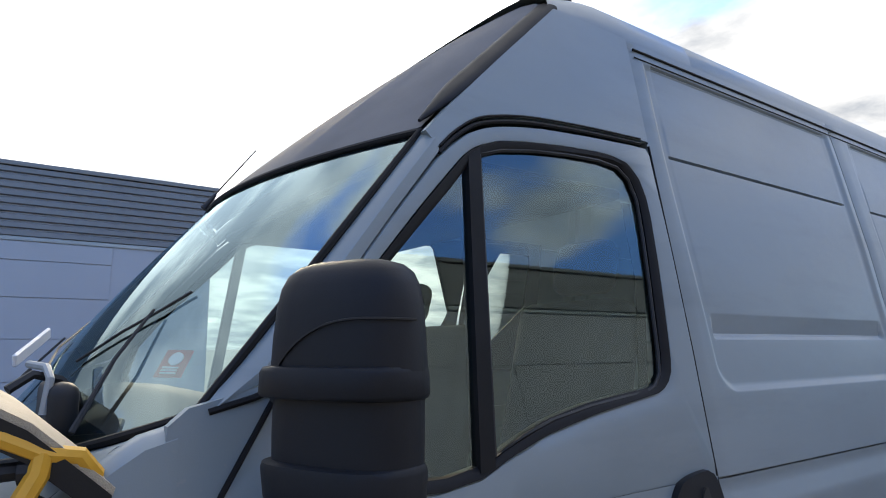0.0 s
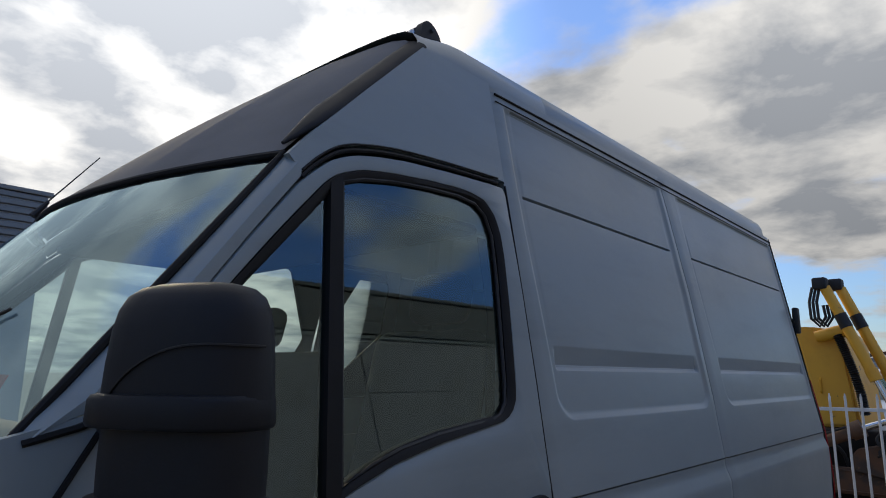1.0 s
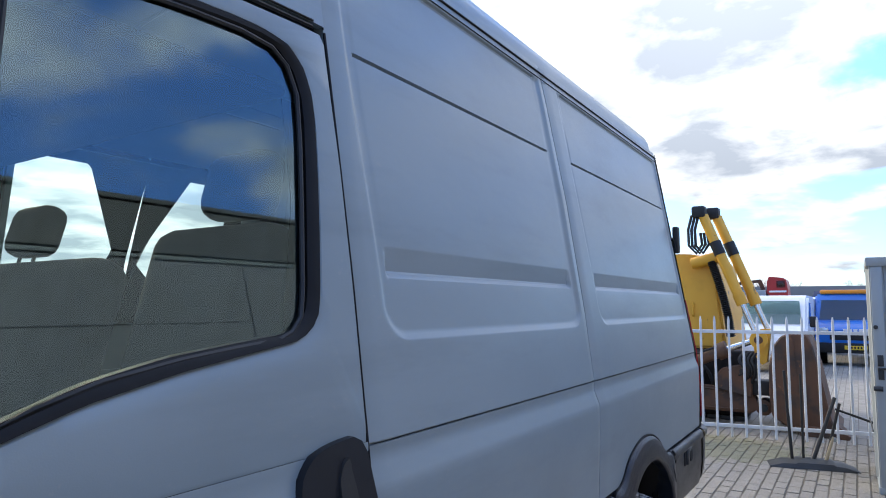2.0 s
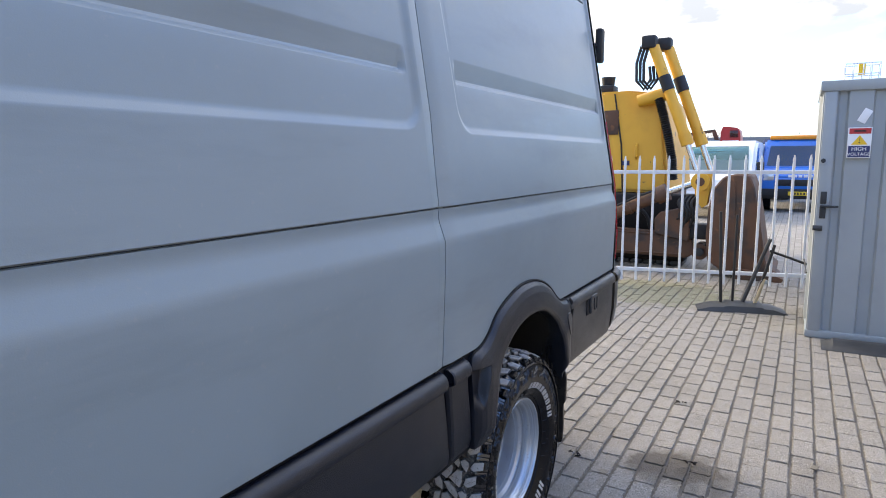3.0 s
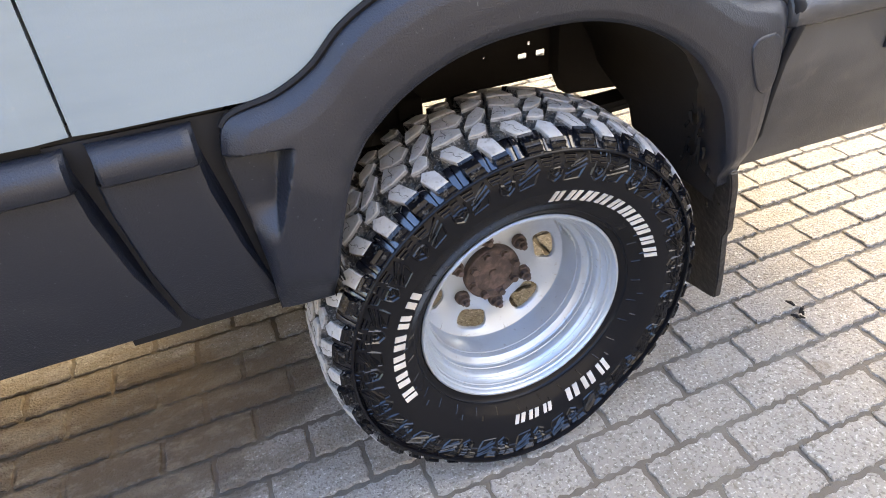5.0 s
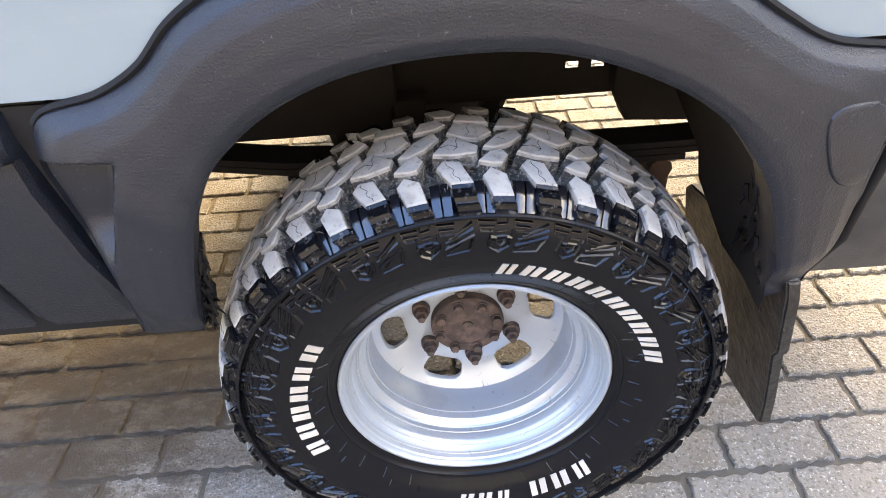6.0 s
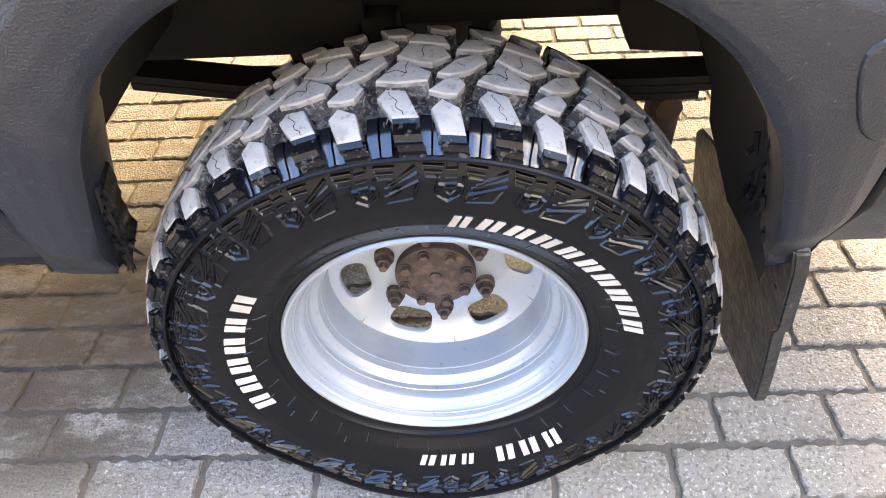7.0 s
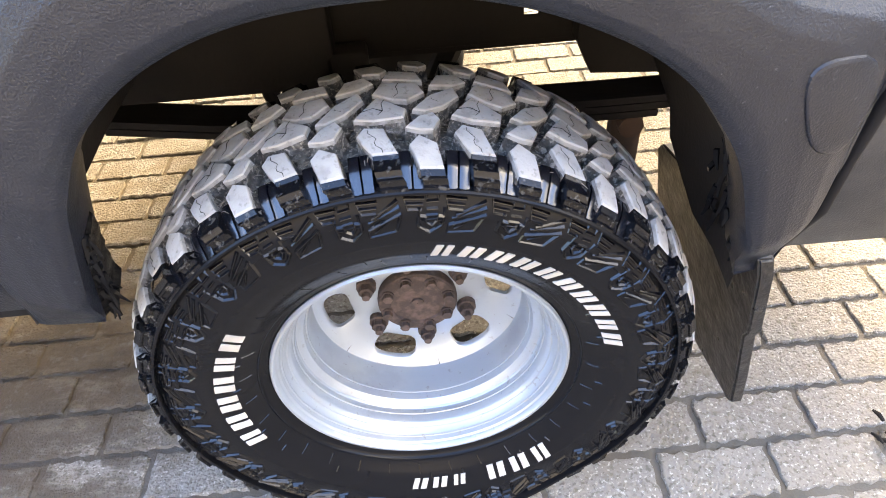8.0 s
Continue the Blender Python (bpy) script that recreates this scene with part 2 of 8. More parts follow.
rm.gloss(rm.noise(12, 6), 0.24, 0.48)
rm.bump(rm.noise(120, 3), 0.06, 0.001)
RIM = rm.m
rs = Mat("rusty_hub", (0.060, 0.042, 0.036), 0.75, 0.25)
rs.tint(rs.ramp(rs.noise(60, 6), 0.45, 0.7), (0.125, 0.085, 0.07))
rs.bump(rs.noise(200, 4), 0.5, 0.002)
RUSTHUB = rs.m
rb = Mat("rusty_steel", (0.115, 0.057, 0.031), 0.75, 0.1)
rb.tint(rb.ramp(rb.noise(3.5, 7), 0.45, 0.68), (0.055, 0.040, 0.033))
rb.tint(rb.times(rb.ramp(rb.noise(9, 6), 0.6, 0.75), 0.8), (0.27, 0.12, 0.045))
rb.bump(rb.noise(40, 5), 0.4, 0.006)
RUST = rb.m
ye = Mat("worn_yellow_paint", (0.74, 0.385, 0.032), 0.5)
ye.tint(ye.ramp(ye.noise(1.6, 6), 0.5, 0.85), (0.56, 0.275, 0.025))
ye.tint(ye.ramp(ye.noise(5.5, 8), 0.66, 0.70), (0.14, 0.08, 0.04))
ye.tint(ye.times(ye.ramp(ye.noise(2.0, 6, 0.6, (1, 1, 0.2)), 0.6, 0.8), 0.5), (0.20, 0.13, 0.06))
ye.bump(ye.noise(30, 4), 0.12, 0.004)
YELLOW = ye.m
CHROME = Mat("chrome_rod", (0.75, 0.76, 0.78), 0.15, 1.0).m
FENCE = simple("white_fence_paint", (0.74, 0.74, 0.73), 0.5, 0, 25, 0.8, 0.15)
STEEL = simple("galvanised_grey_steel", (0.32, 0.345, 0.35), 0.5, 0.15, 8, 0.8, 0.15)
STEELD = simple("dark_steel", (0.05, 0.052, 0.055), 0.55, 0.4, 20, 0.6, 0.3)
WORN = simple("worn_wood_handle", (0.45, 0.36, 0.22), 0.7, 0, 30, 0.7, 0.2)
BLUE = simple("blue_truck_paint", (0.012, 0.15, 0.55), 0.3, 0, 6, 0.8, 0.03)
NAVY = simple("navy_truck_paint", (0.015, 0.03, 0.09), 0.35, 0, 6, 0.8, 0.03)
WHITEP = simple("white_vehicle_paint", (0.75, 0.76, 0.77), 0.35, 0, 6, 0.9, 0.03)
RED = simple("red_truck_paint", (0.38, 0.02, 0.02), 0.4, 0, 6, 0.8, 0.03)
ORANGE = simple("amber_lamp", (0.85, 0.30, 0.02), 0.3, 0, 10, 0.9, 0.03)
PLATE = simple("yellow_plate", (0.75, 0.52, 0.03), 0.45, 0, 20, 0.9, 0.05)
BLACK = simple("matt_black", (0.012, 0.012, 0.013), 0.6, 0, 30, 0.8, 0.1)
WHITE = simple("white_print", (0.8, 0.8, 0.8), 0.5, 0, 30, 0.95, 0.02)
REDPRINT = simple("red_print", (0.50, 0.03, 0.03), 0.4, 0, 30, 0.9, 0.02)
SIGNY = simple("sign_yellow", (0.80, 0.50, 0.02), 0.4, 0, 30, 0.95, 0.02)
NAVYPRINT = simple("navy_print", (0.02, 0.03, 0.12), 0.4, 0, 30, 0.95, 0.02)
REDLENS = Mat("red_lamp_lens", (0.45, 0.01, 0.015), 0.15).m
CLAD = simple("grey_cladding", (0.165, 0.165, 0.168), 0.55, 0.1, 3, 0.88, 0.05)
WALLG = simple("grey_wall_panel", (0.33, 0.33, 0.345), 0.6, 0, 2, 0.9, 0.05)
BARK = simple("bare_bark", (0.10, 0.085, 0.07), 0.9, 0, 8, 0.7, 0.3)
CAPGREY = simple("matte_roof_cap", (0.19, 0.182, 0.176), 0.85, 0, 25, 0.85, 0.3)
CAPGREY.node_tree.nodes["Principled BSDF"].inputs["Specular IOR Level"].default_value = 0.2
TAN = simple("dusty_tan_panel", (0.50, 0.42, 0.30), 0.7, 0, 60, 0.8, 0.6, 0.003)
LENS = Mat("clear_lamp_lens", (0.55, 0.57, 0.6), 0.12, 0.7).m


def stains(a, spots):
    """Dark spills with an uneven outline: (x, y, radius x, radius y, strength)."""
    for x, y, rx, ry, s, col in spots:
        mp = a.n.new("ShaderNodeMapping"); mp.vector_type = "POINT"
        mp.inputs["Location"].default_value = (-x / rx, -y / ry, 0); mp.inputs["Scale"].default_value = (1 / rx, 1 / ry, 0)
        a.l.new(a.coords(), mp.inputs[0])
        ln = a.n.new("ShaderNodeVectorMath"); ln.operation = "LENGTH"
        a.l.new(mp.outputs[0], ln.inputs[0])
        nz = a.noise(7.0, 6, 0.62)
        ad = a.n.new("ShaderNodeMath"); ad.operation = "MULTIPLY_ADD"; ad.inputs[1].default_value = 1.7; ad.inputs[2].default_value = -0.85
        a.l.new(nz, ad.inputs[0])
        sm = a.n.new("ShaderNodeMath"); sm.operation = "ADD"
        a.l.new(ln.outputs["Value"], sm.inputs[0]); a.l.new(ad.outputs[0], sm.inputs[1])
        f = a.ramp(sm.outputs[0], 1.0, 0.72)
        a.tint(a.times(f, s), col)


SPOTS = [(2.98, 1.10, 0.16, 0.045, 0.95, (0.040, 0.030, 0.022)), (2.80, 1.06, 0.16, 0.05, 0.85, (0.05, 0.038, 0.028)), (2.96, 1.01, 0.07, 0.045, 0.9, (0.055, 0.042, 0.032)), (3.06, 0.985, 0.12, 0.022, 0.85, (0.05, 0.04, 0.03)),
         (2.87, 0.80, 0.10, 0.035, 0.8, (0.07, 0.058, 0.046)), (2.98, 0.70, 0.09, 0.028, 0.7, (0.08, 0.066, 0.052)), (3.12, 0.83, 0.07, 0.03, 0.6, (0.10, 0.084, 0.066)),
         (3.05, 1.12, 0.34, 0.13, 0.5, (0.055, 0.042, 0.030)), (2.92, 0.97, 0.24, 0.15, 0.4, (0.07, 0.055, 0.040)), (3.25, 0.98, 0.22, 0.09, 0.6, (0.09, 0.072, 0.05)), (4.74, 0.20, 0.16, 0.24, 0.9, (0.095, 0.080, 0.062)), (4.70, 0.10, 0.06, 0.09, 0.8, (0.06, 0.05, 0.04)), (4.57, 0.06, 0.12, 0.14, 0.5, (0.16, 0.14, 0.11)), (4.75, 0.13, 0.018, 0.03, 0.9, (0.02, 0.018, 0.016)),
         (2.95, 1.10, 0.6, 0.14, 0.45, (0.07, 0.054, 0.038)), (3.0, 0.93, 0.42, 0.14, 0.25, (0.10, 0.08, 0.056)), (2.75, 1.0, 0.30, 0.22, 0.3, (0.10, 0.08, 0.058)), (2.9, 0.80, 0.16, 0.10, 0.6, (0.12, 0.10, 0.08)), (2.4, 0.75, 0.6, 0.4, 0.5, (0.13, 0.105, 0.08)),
         (4.525, 0.486, 0.05, 0.03, 0.45, (0.18, 0.14, 0.10)), (4.9, -0.45, 0.3, 0.15, 0.35, (0.19, 0.165, 0.135)), (9.0, 1.2, 0.8, 1.1, 0.5, (0.16, 0.17, 0.07)), (6.4, -0.2, 0.5, 0.3, 0.25, (0.2, 0.18, 0.15))]


def grime(a, spots):
    """Patchy trodden dirt: (x, y, radius x, radius y, strength, grain, colour)."""
    for x, y, rx, ry, s, grain, col in spots:
        mp = a.n.new("ShaderNodeMapping"); mp.vector_type = "POINT"
        mp.inputs["Location"].default_value = (-x / rx, -y / ry, 0); mp.inputs["Scale"].default_value = (1 / rx, 1 / ry, 0)
        a.l.new(a.coords(), mp.inputs[0])
        ln = a.n.new("ShaderNodeVectorMath"); ln.operation = "LENGTH"
        a.l.new(mp.outputs[0], ln.inputs[0])
        reach = a.ramp(ln.outputs["Value"], 1.0, 0.45)
        f = a.times(reach, a.ramp(a.noise(grain, 8, 0.66, (0.8, 1.5, 1.0)), 0.40, 0.54))
        a.tint(a.times(f, s), col)


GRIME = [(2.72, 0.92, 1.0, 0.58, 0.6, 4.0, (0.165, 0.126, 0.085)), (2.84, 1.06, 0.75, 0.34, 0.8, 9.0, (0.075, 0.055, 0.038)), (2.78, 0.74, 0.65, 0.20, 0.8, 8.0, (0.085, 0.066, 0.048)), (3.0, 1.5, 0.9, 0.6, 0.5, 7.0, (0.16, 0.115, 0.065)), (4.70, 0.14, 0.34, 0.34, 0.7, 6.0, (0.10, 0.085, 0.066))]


def paver_material(name, rand):
    a = Mat(name, (0.318, 0.289, 0.250), 0.9)
    r = a.random() if rand == "object" else a.island()
    a.tint(a.times(r, 0.55), (0.235, 0.217, 0.190))
    a.tint(a.times(a.ramp(a.noise(2.1, 5), 0.4, 0.75), 0.6), (0.215, 0.195, 0.165))
    a.tint(a.times(a.ramp(a.noise(110, 5), 0.52, 0.64), 0.8), (0.14, 0.126, 0.104))
    a.tint(a.times(a.ramp(a.noise(14, 6), 0.52, 0.66), 0.45), (0.19, 0.166, 0.132))
    a.tint(a.times(a.ramp(a.noise(150, 4), 0.57, 0.67), 0.85), (0.52, 0.49, 0.44))
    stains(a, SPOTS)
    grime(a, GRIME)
    a.tint(a.times(a.ramp(a.noise(38, 5, 0.6), 0.55, 0.68), 0.5), (0.15, 0.132, 0.108))
    a.bump(a.noise(170, 4), 1.0, 0.009).bump(a.noise(40, 5), 0.6, 0.008)
    return a.m


PAVER, PAVERS = paver_material("paving_stone", "object"), paver_material("paving_stones", "island")
jt = Mat("joint_sand", (0.125, 0.105, 0.081), 0.95)
jt.tint(jt.ramp(jt.noise(6, 6), 0.45, 0.75), (0.17, 0.15, 0.12))
jt.tint(jt.times(jt.ramp(jt.noise(1.2, 5), 0.6, 0.8), 0.4), (0.09, 0.10, 0.045))
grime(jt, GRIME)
jt.bump(jt.noise(220, 5), 0.9, 0.004)
JOINT = jt.m
# the far ground: the same paving by texture, in the same bond
fg = Mat("far_paving", (0.36, 0.395, 0.355), 0.9)
bk = fg.n.new("ShaderNodeTexBrick")
bk.offset, bk.squash = 0.5, 1.0
for k, v in (("Scale", 1.0), ("Mortar Size", 0.006), ("Mortar Smooth", 0.3), ("Bias", 0.0), ("Brick Width", 0.2165), ("Row Height", 0.1077)):
    bk.inputs[k].default_value = v
bk.inputs["Color1"].default_value, bk.inputs["Color2"].default_value, bk.inputs["Mortar"].default_value = (0.295, 0.275, 0.245, 1), (0.23, 0.213, 0.187, 1), (0.12, 0.105, 0.085, 1)
fg.l.new(fg.coords(), bk.inputs["Vector"])
fg.colour = bk.outputs["Color"]
fg.tint(fg.times(fg.ramp(fg.noise(0.5, 6), 0.45, 0.75), 0.5), (0.22, 0.20, 0.17))
FAR = fg.m

# ---- mesh helpers ----


def finish(name, bm, material, angle=35.0):
    me = bpy.data.meshes.new(name)
    bm.normal_update()
    bm.to_mesh(me)
    bm.free()
    for m in (material if isinstance(material, (list, tuple)) else [material]):
        me.materials.append(m)
    me.polygons.foreach_set("use_smooth", [True] * len(me.polygons))
    me.set_sharp_from_angle(angle=radians(angle))
    return me


def adopt(ob, parent):
    ob.parent = parent
    if parent.type == "EMPTY" and parent.parent is None:
        ob.matrix_parent_inverse = parent.matrix_basis.inverted()
    return ob


def part(name, bm, material, parent, label="", angle=35.0):
    ob = new(name, finish(name, bm, material, angle))
    adopt(ob, parent)
    return tagged(ob, label)


def thing(name, at, label, category, group="", kind=""):
    ob = new(name)
    ob.empty_display_size = 0.1
    ob.matrix_basis = Matrix.Translation(at)
    return tagged(ob, label, category, group, kind)


def whole(name, bm, material, label, category, group="", kind="", angle=35.0):
    return tagged(new(name, finish(name, bm, material, angle)), label, category, group, kind)


def nb():
    return bmesh.new()


def box(bm, lo, hi, bevel=0.0, m=None, mat=0, seg=2):
    c = [(a + b) / 2 for a, b in zip(lo, hi)]
    s = [abs(b - a) for a, b in zip(lo, hi)]
    g = bmesh.ops.create_cube(bm, size=1.0)
    bmesh.ops.scale(bm, vec=s, verts=g["verts"])
    vs = g["verts"]
    fs = set(f for v in vs for f in v.link_faces)
    if bevel:
        r = bmesh.ops.bevel(bm, geom=list({e for v in vs for e in v.link_edges}), offset=bevel, segments=seg, profile=0.5, affect="EDGES")
        fs = set(r["faces"]) | {f for f in fs if f.is_valid}
        vs = list({v for f in fs for v in f.verts})
    for f in fs:
        f.material_index = mat
    bmesh.ops.translate(bm, vec=c, verts=vs)
    if m is not None:
        bmesh.ops.transform(bm, matrix=m, verts=vs)
    return vs


def loft(bm, rings, closed=True, caps=False, mat=0):
    """Faces between rows of points, each row the same length."""
    vs = [[bm.verts.new(p) for p in r] for r in rings]
    n = len(rings[0])
    for a, b in zip(vs, vs[1:]):
        for i in range(n if closed else n - 1):
            j = (i + 1) % n
            f = bm.faces.new((a[i], a[j], b[j], b[i])); f.material_index = mat
    if caps:
        bm.faces.new(list(reversed(vs[0]))).material_index = mat
        bm.faces.new(vs[-1]).material_index = mat
    return vs


def basis_of(d):
    d = Vector(d).normalized()
    a = Vector((0, 0, 1)) if abs(d.z) < 0.9 else Vector((1, 0, 0))
    u = d.cross(a).normalized()
    return u, d.cross(u).normalized()


def tube(bm, pts, r, n=8, caps=True, mat=0):
    pts = [Vector(p) for p in pts]
    rad = r if isinstance(r, (list, tuple)) else [r] * len(pts)
    rings, u = [], None
    for i, p in enumerate(pts):
        d = (pts[min(i + 1, len(pts) - 1)] - pts[max(i - 1, 0)]).normalized()
        if u is None:
            u, v = basis_of(d)
        else:
            u = (u - d * u.dot(d)).normalized()
            v = d.cross(u)
        rings.append([p + rad[i] * (math.cos(2 * math.pi * k / n) * u + math.sin(2 * math.pi * k / n) * v) for k in range(n)])
    loft(bm, rings, True, caps, mat)


def rod(bm, a, b, r, n=10, r2=None, mat=0):
    tube(bm, [a, b], [r, r if r2 is None else r2], n, True, mat)


def bar(bm, a, b, w, h, bevel=0.0, mat=0):
    """A square bar from a to b, w across and h high."""
    a, b = Vector(a), Vector(b)
    d = (b - a).normalized()
    s = d.cross(Vector((0, 0, 1)))
    s = s.normalized() if s.length > 1e-3 else Vector((1, 0, 0))
    t = s.cross(d)
    m = Matrix((s, d, t)).transposed().to_4x4()
    m.translation = (a + b) / 2
    box(bm, (-w / 2, -(b - a).length / 2, -h / 2), (w / 2, (b - a).length / 2, h / 2), bevel, m, mat, 1)


def lathe(bm, prof, origin, n=96, mat=0, wobble=None):
    """prof: (radius, y) pairs turned round a y axis through origin."""
    rings = []
    for r, y in prof:
        rings.append([(origin[0] + r * math.cos(2 * math.pi * k / n), y, origin[2] + r * math.sin(2 * math.pi * k / n)) for k in range(n)])
    return loft(bm, rings, True, False, mat)


def slab(bm, front, back, mat=0):
    """A closed plate between two loops of equal length."""
    a, b = [bm.verts.new(p) for p in front], [bm.verts.new(p) for p in back]
    bm.faces.new(a).material_index = mat
    bm.faces.new(list(reversed(b))).material_index = mat
    for i in range(len(a)):
        j = (i + 1) % len(a)
        bm.faces.new((a[j], a[i], b[i], b[j])).material_index = mat


def resample(loop, n):
    """n points evenly along a closed loop, starting at its first point."""
    p = [Vector(q) for q in loop] + [Vector(loop[0])]
    s = [0.0]
    for a, b in zip(p, p[1:]):
        s.append(s[-1] + (b - a).length)
    res = []
    for k in range(n):
        t, i = s[-1] * k / n, 0
        while s[i + 1] < t:
            i += 1
        f = (t - s[i]) / (s[i + 1] - s[i])
        res.append(p[i].lerp(p[i + 1], f))
    return res


def smooth_loop(loop, times=2):
    """Rounds the corners of a closed 2D loop."""
    p = [Vector(q) for q in loop]
    for _ in range(times):
        p = [q for a, b in zip(p, p[1:] + p[:1]) for q in (a.lerp(b, 0.25), a.lerp(b, 0.75))]
    return p


def mirrored(bm, yc=1.6):
    c = bm.copy()
    for v in c.verts:
        v.co.y = 2 * yc - v.co.y
    bmesh.ops.reverse_faces(c, faces=c.faces[:])
    return c


def sstep(a, b, x):
    t = min(1.0, max(0.0, (x - a) / (b - a)))
    return t * t * (3 - 2 * t)


def lerp(a, b, t):
    return a + (b - a) * t


def spline(pts, n):
    """A smooth curve through the points, n steps between each two."""
    res = []
    for k in range(len(pts) - 1):
        p0, p1, p2, p3 = (Vector(pts[min(max(k + d, 0), len(pts) - 1)]) for d in (-1, 0, 1, 2))
        for j in range(n):
            t = j / n
            res.append(0.5 * (2 * p1 + (p2 - p0) * t + (2 * p0 - 5 * p1 + 4 * p2 - p3) * t * t + (3 * p1 - p0 - 3 * p2 + p3) * t ** 3))
    return [tuple(p) for p in res] + [tuple(pts[-1])]


def along(table, x):
    """Linear reading of a table of (x, value)."""
    if x <= table[0][0]:
        return table[0][1]
    for (a, u), (b, v) in zip(table, table[1:]):
        if x <= b:
            return lerp(u, v, (x - a) / (b - a))
    return table[-1][1]


# ---- ground ----
ground = bmesh.new()
gx = [-900, -60, -6, -0.36, 10.5, 30, 900]
gy = [-900, -60, -9, -2.85, 3.45, 60, 900]
gv_ = [[ground.verts.new((x, y, -0.006)) for y in gy] for x in gx]
for i in range(len(gx) - 1):
    for j in range(len(gy) - 1):
        f = ground.faces.new((gv_[i][j], gv_[i + 1][j], gv_[i + 1][j + 1], gv_[i][j + 1]))
        f.material_index = 1 if (i == 3 and j == 3) else 0
ground_sheet = whole("ground", ground, [FAR, JOINT], "beige concrete block paving with dark sandy joints", "ground", kind="structure")

# ---- van ----
VC = 1.6                      # middle of the van
LOW = [(0.90, 0.600), (1.20, 0.592), (1.278, 0.594), (1.318, 0.609), (1.330, 0.6135), (1.340, 0.6160), (1.350, 0.6168), (1.360, 0.6162), (1.37, 0.615)]


def prof(z):
    return along(LOW, z) if z < 1.37 else 0.615 + 0.174 * (z - 1.37)


def P(x, z, off=0.0):
    """A point on the van's side; off: metres outwards."""
    return Vector((x, prof(z) - off, z))


van = thing("van", (2.3, VC, 0), "matt grey high-roof panel van with black lower cladding", "van")

# cargo side: a sheet with pressed panels
SLOT_TOP, SLOT_MID, LEDGE_HI, LEDGE_LO, PAN_LO = 2.630, 2.308, 1.812, 1.742, 1.588


def press(x, z, x0, x1):
    """How far the pressed panel between x0 and x1 lies inwards at (x, z)."""
    left = x0 + 0.03 * sstep(2.4, 1.65, z)
    r = 0.085
    # distance inside a rounded rectangle
    dx, dz = min(x - left, x1 - x), min(z - PAN_LO, SLOT_TOP - z)
    if dx < r and z - PAN_LO < r:
        d = r - math.hypot(r - dx, r - (z - PAN_LO))
    else:
        d = min(dx, dz)
    m = min(1.0, max(0.0, (d + 0.004) / 0.020))
    if m <= 0:
        return 0.0
    depth = along([(PAN_LO, 0.009), (1.72, 0.009), (LEDGE_LO - 0.007, 0.010), (LEDGE_LO + 0.006, 0.023), (LEDGE_HI, 0.009), (1.95, 0.008), (2.15, 0.008),
                   (SLOT_MID - 0.03, 0.008), (SLOT_MID - 0.008, 0.009), (SLOT_MID - 0.003, 0.026), (SLOT_MID + 0.003, 0.007), (2.40, 0.007), (2.52, 0.010), (SLOT_TOP - 0.02, 0.010), (SLOT_TOP - 0.008, 0.012), (SLOT_TOP - 0.003, 0.030), (SLOT_TOP, 0.030)], z)
    inset = sstep(0.034, 0.048, min(x - left, x1 - x))
    return m * (0.009 + (depth - 0.009) * inset)


def arch_inside(x, z):
    return ((x - 3.78) / 0.42) ** 2 + ((z - 0.56) / 0.42) ** 2 < 1.0


FRONT = [(0.90, -0.015), (1.38, -0.0145), (1.45, -0.0125), (1.70, -0.003), (1.97, 0.0), (2.70, 0.0)]
SEAM = [(0.90, -0.016), (1.37, -0.005), (1.5, 0.010), (1.63, 0.028), (2.1, 0.046), (2.5, 0.02), (2.70, 0.0)]


